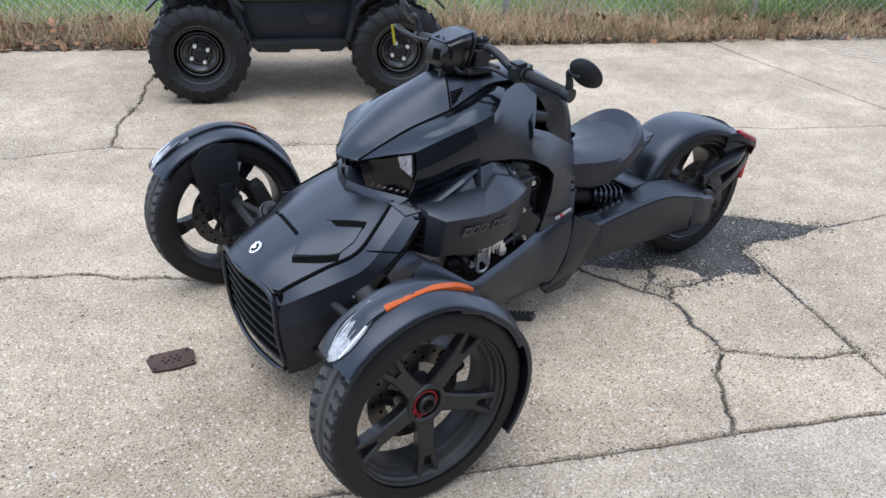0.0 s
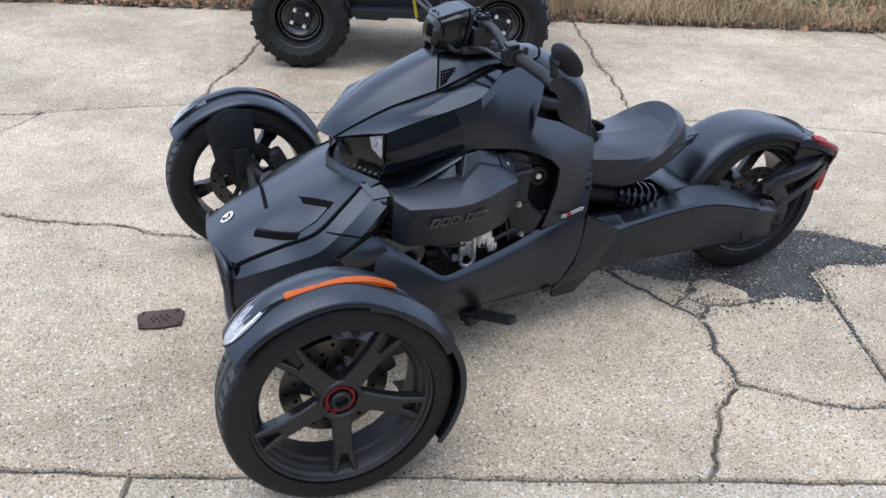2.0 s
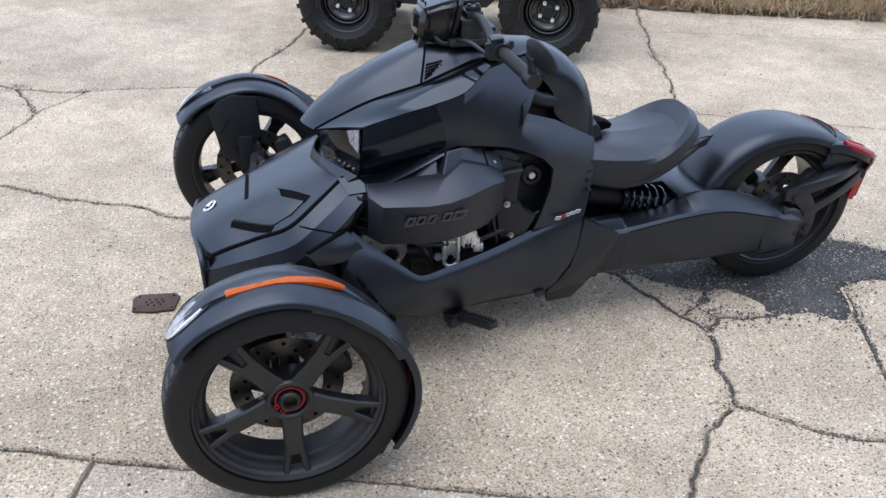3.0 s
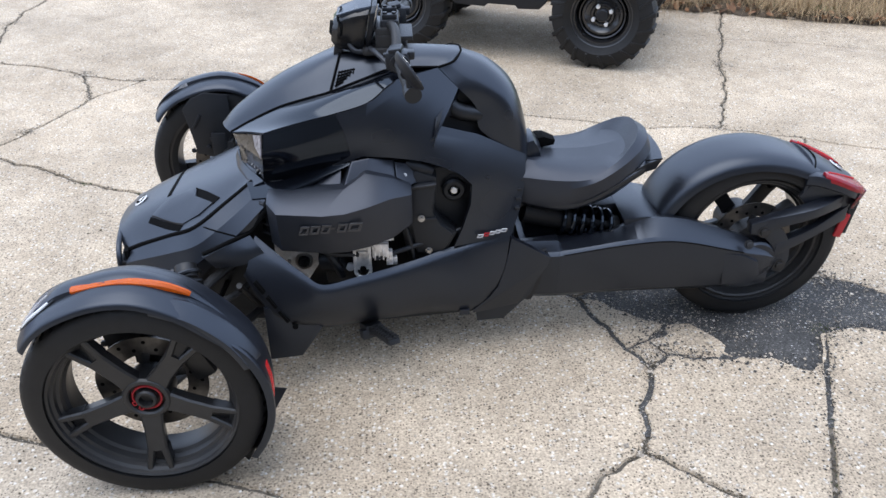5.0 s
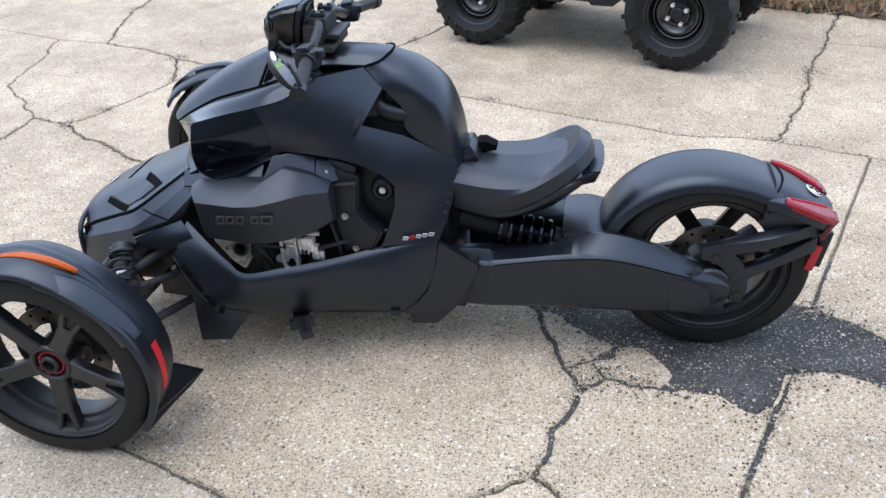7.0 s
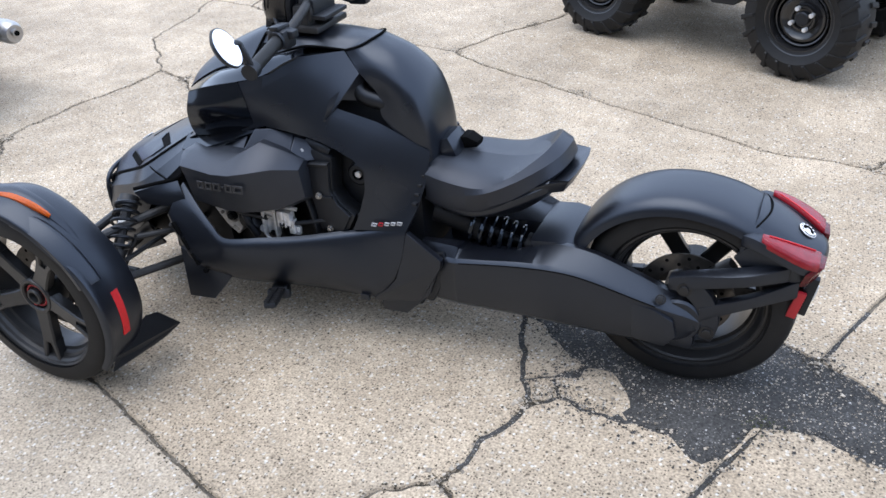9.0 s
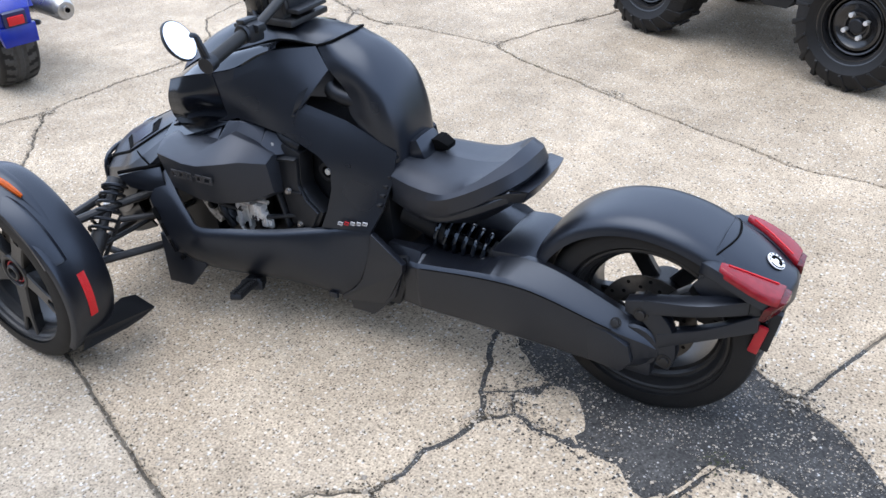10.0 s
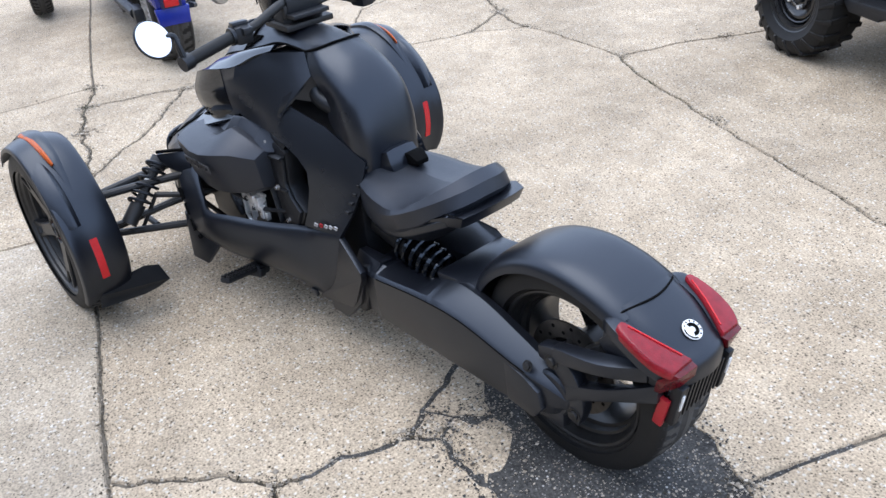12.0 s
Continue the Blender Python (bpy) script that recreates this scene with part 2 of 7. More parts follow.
def smooth_line(P, r, closed=False):
    """Catmull-Rom through the rows of P, r steps a span."""
    P = np.asarray(P, float)
    if r <= 1:
        return P
    Q = np.concatenate([P[-1:], P, P[:2]]) if closed else np.concatenate([2 * P[:1] - P[1:2], P, 2 * P[-1:] - P[-2:-1]])
    out = []
    for i in range(len(P) if closed else len(P) - 1):
        a, b, c, d = Q[i:i + 4]
        for k in range(r):
            t = k / r
            out.append(0.5 * (2 * b + (c - a) * t + (2 * a - 5 * b + 4 * c - d) * t * t + (3 * b - a - 3 * c + d) * t ** 3))
    if not closed:
        out.append(P[-1])
    return np.array(out)


def sheet(G, th, core, ru=4, rv=4, sym=False, w=0.0):
    """A smooth skin through a net of points, th thick towards the core."""
    G = np.asarray(G, float)
    if sym:
        G = np.concatenate([G[:, :0:-1] * (1, -1, 1), G], axis=1)
    G = smooth_line(G, ru)
    G = np.swapaxes(smooth_line(np.swapaxes(G, 0, 1), rv), 0, 1)
    n = np.cross(np.gradient(G, axis=0), np.gradient(G, axis=1))
    n /= np.linalg.norm(n, axis=2, keepdims=True) + 1e-9
    if (n * (G - np.array(core))).sum() < 0:
        n = -n
    H = G - n * th
    bm = bmesh.new()
    r, c = G.shape[:2]
    a = [[bm.verts.new(G[i, j]) for j in range(c)] for i in range(r)]
    b = [[bm.verts.new(H[i, j]) for j in range(c)] for i in range(r)]
    for i in range(r - 1):
        for j in range(c - 1):
            bm.faces.new((a[i][j], a[i + 1][j], a[i + 1][j + 1], a[i][j + 1]))
            bm.faces.new((b[i][j], b[i][j + 1], b[i + 1][j + 1], b[i + 1][j]))
    for i in range(r - 1):
        bm.faces.new((a[i][0], b[i][0], b[i + 1][0], a[i + 1][0]))
        bm.faces.new((a[i][-1], a[i + 1][-1], b[i + 1][-1], b[i][-1]))
    for j in range(c - 1):
        bm.faces.new((a[0][j], a[0][j + 1], b[0][j + 1], b[0][j]))
        bm.faces.new((a[-1][j], b[-1][j], b[-1][j + 1], a[-1][j + 1]))
    return bm


def loft(S, ru=1, rv=1, caps=True, w=0.0):
    """A closed body through rings of equal count."""
    S = smooth_line(np.asarray(S, float), ru)
    S = np.swapaxes(smooth_line(np.swapaxes(S, 0, 1), rv, True), 0, 1)
    bm = bmesh.new()
    vs = [[bm.verts.new(p) for p in ring] for ring in S]
    k = len(vs[0])
    for a, b in zip(vs, vs[1:]):
        for j in range(k):
            bm.faces.new((a[j], a[(j + 1) % k], b[(j + 1) % k], b[j]))
    if caps:
        bm.faces.new(vs[0][::-1]), bm.faces.new(vs[-1])
    bmesh.ops.recalc_face_normals(bm, faces=bm.faces)
    return soften(bm, w) if w else bm


def tube(path, r, n=10, ru=1, closed=False):
    """A round bar along a path; r may change from point to point."""
    P = smooth_line(path, ru, closed)
    rs = np.interp(np.linspace(0, 1, len(P)), np.linspace(0, 1, len(r)), r) if hasattr(r, "__len__") else [r] * len(P)
    rings = []
    up = Vector((0.13, 0.21, 0.97))
    for i, p in enumerate(P):
        a, b = (P[i - 1], P[(i + 1) % len(P)]) if closed else (P[max(i - 1, 0)], P[min(i + 1, len(P) - 1)])
        d = Vector(b - a).normalized()
        u = d.cross(up).normalized()
        v = d.cross(u)
        rings.append([Vector(p) + float(rs[i]) * (math.cos(t) * u + math.sin(t) * v) for t in np.linspace(0, 2 * math.pi, n, endpoint=False)])
    if closed:
        rings.append(rings[0])
    bm = loft(rings, caps=not closed)
    if closed:
        bmesh.ops.remove_doubles(bm, verts=bm.verts, dist=1e-5)
    return bm


def lathe(profile, seg=64, closed=True):
    """Turns (radius, y) round the y axis."""
    bm = bmesh.new()
    rings = [[bm.verts.new((r * math.cos(t), y, r * math.sin(t))) for r, y in profile] for t in np.linspace(0, 2 * math.pi, seg, endpoint=False)]
    n = len(profile)
    for i in range(seg):
        a, b = rings[i], rings[(i + 1) % seg]
        for j in range(n if closed else n - 1):
            bm.faces.new((a[j], b[j], b[(j + 1) % n], a[(j + 1) % n]))
    bmesh.ops.recalc_face_normals(bm, faces=bm.faces)
    return bm


def disc(r, y0, y1, seg=40, w=0.0):
    bm = loft([[(r * math.cos(t), y, r * math.sin(t)) for t in np.linspace(0, 2 * math.pi, seg, endpoint=False)] for y in (y0, y1)])
    return soften(bm, w) if w else bm


def box(cx, cy, cz, sx, sy, sz, w=0.004, turn=(0, 0, 0)):
    bm = bmesh.new()
    bmesh.ops.create_cube(bm, size=1)
    bmesh.ops.scale(bm, vec=(sx, sy, sz), verts=bm.verts)
    if w:
        soften(bm, w)
    return moved(bm, pose(cx, cy, cz, *turn))


def slab(poly, y0, y1, w=0.004):
    """A plate: an outline in x and z, from y0 to y1."""
    return loft([[(x, y0, z) for x, z in poly], [(x, y1, z) for x, z in poly]], w=w)


def bar(a, b, w, h, bevel=0.003):
    """A squared bar from a to b."""
    a, b = Vector(a), Vector(b)
    d = b - a
    m = Matrix.Translation((a + b) / 2) @ d.to_track_quat('X', 'Z').to_matrix().to_4x4()
    return moved(box(0, 0, 0, d.length, w, h, bevel), m)


def coil(a, b, R, r, turns, n=6):
    a, b = Vector(a), Vector(b)
    d = b - a
    q = d.to_track_quat('Z', 'Y')
    P = []
    for t in np.linspace(0, 1, int(turns * 14)):
        w = 2 * math.pi * turns * t
        P.append(a + q @ Vector((R * math.cos(w), R * math.sin(w), d.length * t)))
    return tube(np.array([tuple(p) for p in P]), r, n)

# ---- ground ----
from mathutils import geometry


def ground_sheet():
    bm = bmesh.new()
    for ring in ((-300, -0.008),):
        vs = [bm.verts.new((x, y, ring[1])) for x, y in ((-400, -400), (400, -400), (400, 400), (-400, 400))]
        bm.faces.new(vs)
    tagged(part("ground", bm, DIRT), "dark soil under cracked concrete yard", "ground", kind="structure")


ground_sheet()
pavement = tagged(thing("pavement", "weathered exposed-aggregate concrete yard with joints and cracks", "pavement"), kind="structure")

# joints and cracks of the yard, corner by corner
NODES = {
    "m1": (7.0, -4.9), "m2": (2.18, -2.86), "m3": (1.80, -2.79), "m4": (1.17, -2.49), "m5": (0.80, -2.36), "m6": (0.57, -2.36),
    "m7": (0.02, -2.27), "m8": (-0.33, -2.07), "m9": (-0.84, -1.85), "m10": (-1.35, -1.63), "m11": (-1.74, -1.46), "m12": (-2.16, -1.41),
    "m13": (-2.52, -1.27), "m14": (-3.45, -0.76), "m15": (-4.40, -0.35), "m16": (-14.0, 3.9),
    "x1": (1.99, -3.62), "x2": (1.95, -4.25), "x3": (2.0, -5.45), "x4": (-0.25, -2.85), "x5": (-0.54, -3.43), "x6": (-0.88, -4.30),
    "x7": (-2.48, -2.32), "x8": (-2.85, -3.37), "x9": (-2.9, -3.49), "x10": (-4.79, -2.08), "x11": (-4.95, -2.67), "x12": (-3.84, -2.38), "x13": (-2.66, -2.80),
    "l1": (1.54, -1.54), "l2": (1.30, -1.46), "l3": (1.11, -1.29), "l4": (0.74, -1.07), "l5": (0.47, -0.95), "l6": (0.20, -0.76), "l7": (0.05, -0.64),
    "l8": (-0.55, -0.40),
}
NEAR = {
    "k1": (1.18, -1.67), "k2": (1.01, -2.09), "k3": (1.65, -0.53), "k4": (1.26, -0.12), "k5": (1.06, 0.16), "k6": (2.19, 0.32), "k7": (2.7, 2.2), "k8": (3.6, 9.0),
    "a0": (14.0, -4.7), "a1": (4.16, -0.96), "a2": (2.13, -0.18), "a3": (1.86, -0.03), "a4": (1.50, 0.13), "a5": (0.95, 0.30), "a6": (0.79, 0.36),
    "a7": (0.50, 0.48), "a8": (-0.13, 0.70), "a9": (-0.55, 0.86), "a10": (-0.91, 0.985), "a11": (-1.16, 1.08), "a12": (-1.53, 1.21), "a13": (-3.2, 1.9), "a14": (-14.0, 6.3),
    "b1": (0.53, 0.57), "b2": (0.80, 1.5), "b3": (3.0, 9.0), "c1": (-1.02, 0.86), "c2": (-1.24, 0.68), "c3": (-1.28, 0.50),
}
PATCH = {
    "c4": (-1.35, 0.34), "c5": (-1.30, 0.24), "c6": (-1.23, 0.06), "c7": (-1.20, -0.05), "s1": (-1.38, 0.20), "d1": (-1.42, 0.275), "d2": (-1.59, 0.31),
    "d3": (-1.72, 0.31), "d4": (-1.82, 0.38), "d5": (-1.87, 0.34), "f1": (-1.94, 0.20), "f2": (-1.64, 0.93), "e1": (-1.41, 0.83), "f4": (-0.2, 4.4), "f5": (1.6, 9.0),
    "p1": (-1.27, -0.03), "p2": (-1.37, 0.07), "p3": (-1.45, 0.12), "q1": (-1.58, 0.125), "q2": (-1.66, 0.21), "p4": (-2.07, 0.18), "p5": (-2.20, 0.23),
    "p6": (-2.45, 0.235), "p7": (-2.27, 0.05), "p8": (-2.16, -0.07), "p9": (-2.06, -0.125), "p10": (-1.92, -0.20), "p11": (-1.50, -0.22), "r1": (-2.23, -0.54),
    "r2": (-2.85, 0.31), "r3": (-4.6, 1.2), "r4": (-14.0, 5.1),
}
RIM_OF_YARD = {
    "g0": (14.0, -10.3), "g1": (-14.0, 1.0), "o1": (14.0, 9.0), "o2": (-14.0, 9.0), "o3": (-14.0, 1.6),
}
AT = {**NODES, **NEAR, **PATCH, **RIM_OF_YARD}
CRACKS = [
    (0.012, 0.05, "m0 m1 m2 m3 m4 m5 m6 m7 m8 m9 m10 m11 m12 m13 m14 m15 m16"), (0.012, 0.06, "m3 x1 x2 x3"), (0.012, 0.06, "m7 x4 x5 x6"), (0.010, 0.06, "m12 x7 x13 x8 x9"),
    (0.020, 0.01, "m15 x10 x11"), (0.012, 0.05, "x10 x12 x13"), (0.011, 0.07, "m2 l0 l1 l2 l3 l4 l5 l6 l7 l8 c7"), (0.014, 0.07, "l2 k1 k2 m4"), (0.012, 0.07, "k2 m5"),
    (0.012, 0.07, "l1 k3 a3"), (0.010, 0.07, "k3 k4 k5 a5"), (0.007, 0.05, "a2 k6 k7 k8"), (0.013, 0.012, "a0 a1 a2"), (0.014, 0.07, "a2 a3 a4 a5 a6"), (0.011, 0.03, "a6 a7 a8"),
    (0.009, 0.015, "a8 a9 a10 a11 a12 a13 a14"), (0.010, 0.02, "a7 b1 b2 b3"), (0.013, 0.09, "a10 c1 c2 c3 c4 c5"), (0.012, 0.09, "c5 c6 c7"), (0.014, 0.06, "c4 d1"),
    (0.010, 0.09, "d1 d2 d3 d4"), (0.010, 0.05, "d4 d5 f1"), (0.013, 0.006, "f1 f2 a12 f4 f5"), (0.011, 0.07, "c2 e1 f2"),
    (0.003, 0.09, "c7 p1 p2 p3 s1 c5"), (0.003, 0.09, "s1 d1"), (0.002, 0.08, "p3 q1 q2 d3"), (0.003, 0.05, "f1 p4 p5 p6 p7 p8 p9 p10 p11 c7"),
    (0.010, 0.008, "p9 r1 m13"), (0.007, 0.06, "p6 r2 r3 r4"),
    (0.0, 0.0, "m0 g0 x3 x6 x9 x11 g1 o3 m16 r4 a14 o2 f5 b3 k8 o1 a0 m0"),
]
AT["m0"] = (14.0, -7.6)
AT["l0"] = (2.0, -2.0)


def wander(a, b, amp):
    """The way from one corner to the next, broken up as a crack is."""
    (x0, y0), (x1, y1) = AT[a], AT[b]
    length = math.hypot(x1 - x0, y1 - y0)
    n = max(1, min(60, int(length / (0.018 if length < 1.3 else 0.06)))) if amp else 1
    rnd = random.Random(a + ">" + b)
    off = [0.0] * (n + 1)

    def split(i, j, s):
        if j - i < 2:
            return
        k = (i + j) // 2
        off[k] = (off[i] + off[j]) / 2 + rnd.uniform(-1, 1) * s
        split(i, k, s * 0.56), split(k, j, s * 0.56)
    split(0, n, amp * min(length, 0.9))
    ux, uy = (x1 - x0) / length, (y1 - y0) / length
    return [(x0 + (x1 - x0) * i / n - uy * off[i], y0 + (y1 - y0) * i / n + ux * off[i]) for i in range(n + 1)]


WAY, GAP, NEXT = {}, {}, {}
for gap, amp, names in CRACKS:
    names = names.split()
    for a, b in zip(names, names[1:]):
        line = wander(a, b, amp)
        WAY[a, b], WAY[b, a] = line, line[::-1]
        GAP[a, b] = GAP[b, a] = gap
        NEXT.setdefault(a, []).append(b), NEXT.setdefault(b, []).append(a)


def faces_of_plan():
    done, out = set(), []
    for start in list(WAY):
        if start in done:
            continue
        loop, e = [], start
        while e not in done:
            done.add(e)
            loop.append(e)
            a, b = e
            back = math.atan2(AT[a][1] - AT[b][1], AT[a][0] - AT[b][0])
            c = min((c for c in NEXT[b] if c != a or len(NEXT[b]) == 1),
                    key=lambda c: (back - math.atan2(AT[c][1] - AT[b][1], AT[c][0] - AT[b][0])) % (2 * math.pi) or 9)
            e = (b, c)
        area = sum(AT[a][0] * AT[b][1] - AT[b][0] * AT[a][1] for a, b in loop)
        if area > 0:
            out.append(loop)
    return out


def inside(x, y, poly):
    hit = False
    for (x0, y0), (x1, y1) in zip(poly, poly[1:] + poly[:1]):
        if (y0 > y) != (y1 > y) and x < (x1 - x0) * (y - y0) / (y1 - y0) + x0:
            hit = not hit
    return hit


GREY = (-0.26, 0.92)  # lies on the greyer slab beside the long joint


def paving(loop):
    pts, gaps = [], []
    for e in loop:
        pts += WAY[e][:-1]
        gaps += [GAP[e]] * (len(WAY[e]) - 1)
    soft = any(inside(x, y, pts) for x, y in ((-1.75, 0.0), (-2.1, 0.05)))
    if soft:
        return pts
    rnd = random.Random(len(pts))
    P, n = np.array(pts), len(pts)
    A, B = np.roll(P, 1, 0), np.roll(P, -1, 0)
    d = B - A
    d /= np.linalg.norm(d, axis=1, keepdims=True) + 1e-9
    inward = np.stack([-d[:, 1], d[:, 0]], 1)
    half = np.array([(gaps[i] + gaps[i - 1]) / 8 for i in range(n)])
    rough = np.array([rnd.uniform(0, 0.004) if g > 0.004 else 0 for g in gaps])
    z = rnd.uniform(-0.004, 0.002)
    bm = bmesh.new()
    rings = []
    for step, h in ((0.0, -0.05), (0.0, z - 0.007), (0.0045, z)):
        Q = P + inward * (half + rough + step)[:, None]
        rings.append([bm.verts.new((x, y, h)) for x, y in Q])
    for a, b in zip(rings, rings[1:]):
        for i in range(n):
            bm.faces.new((a[i], a[(i + 1) % n], b[(i + 1) % n], b[i]))
    edge = [Vector(v.co[:2]) for v in rings[-1]]
    flat, _, tris, *_ = geometry.delaunay_2d_cdt(edge, [], [list(range(n))], 1, 1e-6)
    tops = [bm.verts.new((p.x, p.y, z)) for p in flat]
    for tri in tris:
        bm.faces.new([tops[k] for k in tri])
    part("concrete_slab", bm, GREYSLAB if inside(GREY[0], GREY[1], pts) else CONCRETE, pavement, smooth=False, weld=False)
    return pts


for loop in faces_of_plan():
    paving(loop)

# dark patch that fills the broken slab corner under the rear wheel and runs into the cracks beside it
bm = bmesh.new()
rows = [[bm.verts.new((x, y, -0.0035 + 0.003 * noise.noise((x * 5, y * 5, 0)))) for y in np.linspace(-0.42, 0.62, 22)] for x in np.linspace(-1.12, -2.62, 30)]
for a, b in zip(rows, rows[1:]):
    for j in range(21):
        bm.faces.new((a[j], a[j + 1], b[j + 1], b[j]))
part("asphalt_patch", bm, ASPHALT, pavement, "dark asphalt patch flecked with pale stones")


def pebbles(spots, seed):
    """Loose grit: small broken stones, each an uneven eight-sided lump."""
    rnd = random.Random(seed)
    verts, faces = [], []
    for x, y, z, size in spots:
        k = len(verts)
        a = rnd.uniform(0, 6.28)
        for i in range(4):
            r = size * rnd.uniform(0.6, 1.25)
            verts.append((x + r * math.cos(a + i * 1.57), y + r * math.sin(a + i * 1.57), z + size * rnd.uniform(-0.1, 0.25)))
        verts += [(x + size * rnd.uniform(-0.3, 0.3), y + size * rnd.uniform(-0.3, 0.3), z + size * rnd.uniform(0.45, 0.8)), (x, y, z - size * 0.5)]
        for i in range(4):
            faces += [(k + i, k + (i + 1) % 4, k + 4), (k + (i + 1) % 4, k + i, k + 5)]
    me = bpy.data.meshes.new("grit")
    me.from_pydata(verts, [], faces)
    return me


def along(names, per_metre, spread, lo, hi, seed, z=-0.004):
    rnd = random.Random(seed)
    out = []
    for chain in names:
        chain = chain.split()
        for e in zip(chain, chain[1:]):
            way = WAY[e]
            for (x0, y0), (x1, y1) in zip(way, way[1:]):
                n = per_metre * math.hypot(x1 - x0, y1 - y0)
                for _ in range(int(n) + (rnd.random() < n % 1)):
                    f, o, b = rnd.random(), rnd.gauss(0, spread), rnd.gauss(0, spread)
                    out.append((x0 + (x1 - x0) * f + o, y0 + (y1 - y0) * f + b, z + (0.004 if abs(o) + abs(b) > 0.012 else 0), lo * (hi / lo) ** (rnd.random() ** 2)))
    return out


def grit(name, me, material, label):
    me.materials.append(material)
    tagged(part(name, me, material), label, "grit", kind="stuff")


EDGES = ["c7 p1 p2 p3 s1 c5", "s1 d1", "p3 q1 q2 d3", "f1 p4 p5 p6 p7 p8 p9 p10 p11 c7", "d1 d2 d3 d4 d5 f1"]
SPLITS = ["a2 a3 a4 a5 a6 a7 a8", "a10 c1 c2 c3 c4 c5 c6 c7", "c4 d1", "c2 e1 f2", "l1 l2 l3 l4 l5 l6 l7 l8", "l2 k1 k2 m4", "l1 k3 k4 k5 a5", "k3 a3", "m3 x1 x2", "m7 x4 x5 x6", "m12 x7 x13 x8", "m3 m4 m5 m6 m7 m8 m9 m10 m11 m12 m13", "a8 a9 a10 a11 a12", "f1 f2 a12"]
BROKEN = mat("broken_stone", (0.225, 0.188, 0.143), (0.42, 0.367, 0.3), rough=0.9, scale=120, each=0.45)
CRUMB = mat("asphalt_crumb", (0.0225, 0.0218, 0.021), (0.0638, 0.06, 0.0562), rough=0.85, scale=120)
HUMUS = mat("dark_crack_litter", (0.0338, 0.0285, 0.0195), (0.0975, 0.0788, 0.0525), rough=0.95, scale=120)


def heap(nodes, count, spread, lo, hi, seed, z=0.0):
    rnd = random.Random(seed)
    return [(AT[n][0] + rnd.gauss(0, spread), AT[n][1] + rnd.gauss(0, spread), z, lo * (hi / lo) ** (rnd.random() ** 2)) for n in nodes for _ in range(count)]


BREAKS = ["c2", "e1", "f2", "c4", "d1", "a2", "a3", "a4", "k3", "k1", "k2", "m4", "m5", "l2", "x1", "x4", "x7", "m7", "m9", "m12", "p9", "p6"]
grit("pale_grit", pebbles(along(EDGES, 300, 0.022, 0.0015, 0.007, 3) + along(SPLITS, 110, 0.014, 0.0015, 0.006, 4) + heap(BREAKS, 60, 0.035, 0.002, 0.010, 31), 5), BROKEN, "pale broken concrete grit along the cracks")
grit("asphalt_crumbs", pebbles(along(EDGES, 700, 0.034, 0.0015, 0.006, 6, -0.001) + along(["c2 e1 f2", "c4 d1 d2", "f1 f2"], 260, 0.020, 0.0015, 0.005, 16, -0.001), 7), CRUMB, "dark asphalt crumbs at the patch edge")
grit("crack_litter", pebbles(along(SPLITS, 260, 0.010, 0.0015, 0.0055, 8, -0.004) + heap(BREAKS, 110, 0.030, 0.0015, 0.005, 32), 9), HUMUS, "dark litter caught in the cracks")
grit("crack_moss", pebbles(heap(["a3", "a2", "l5", "l4", "m8", "f1"], 90, 0.022, 0.002, 0.007, 33, -0.003) + along(["a3 a4", "m7 m8 m9", "f1 f2"], 60, 0.006, 0.002, 0.006, 34, -0.005), 35), MOSS, "olive moss growing in the cracks")
rnd = random.Random(21)
grit("yard_grit", pebbles([(rnd.uniform(-3.4, 2.4), rnd.uniform(-3.2, 1.2), 0.0, 0.0012 * 5 ** (rnd.random() ** 4)) for _ in range(5000)], 22), HUMUS, "scattered dark grit on the yard")
grit("patch_stones", pebbles([(rnd.uniform(-2.35, -1.3), rnd.uniform(-0.18, 0.20), -0.003, 0.0015 * 3 ** (rnd.random() ** 2)) for _ in range(3200)], 23), BROKEN, "pale stones showing in the asphalt")


def unseen_wall():
    """An unseen plain wall added behind the walk, closing the yard and darkening reflections."""
    bm = join(box(0, 6.2, 2.3, 26, 0.3, 4.6, 0.02), box(0, 6.18, 4.65, 26.2, 0.42, 0.12, 0.02))
    tagged(part("wall_south", bm, mat("plain_render", (0.16, 0.15, 0.14), (0.21, 0.2, 0.185), rough=0.85, scale=8, bump=0.3)), "unseen plain grey rendered wall added behind the walk to darken reflections", "wall", kind="structure")


unseen_wall()

# ---- the three-wheeled motorcycle ----
trike = thing("three_wheel_motorcycle", "matt black three-wheeled motorcycle parked on cracked concrete", "motorcycle")
CORE = (-0.5, 0, 0.35)


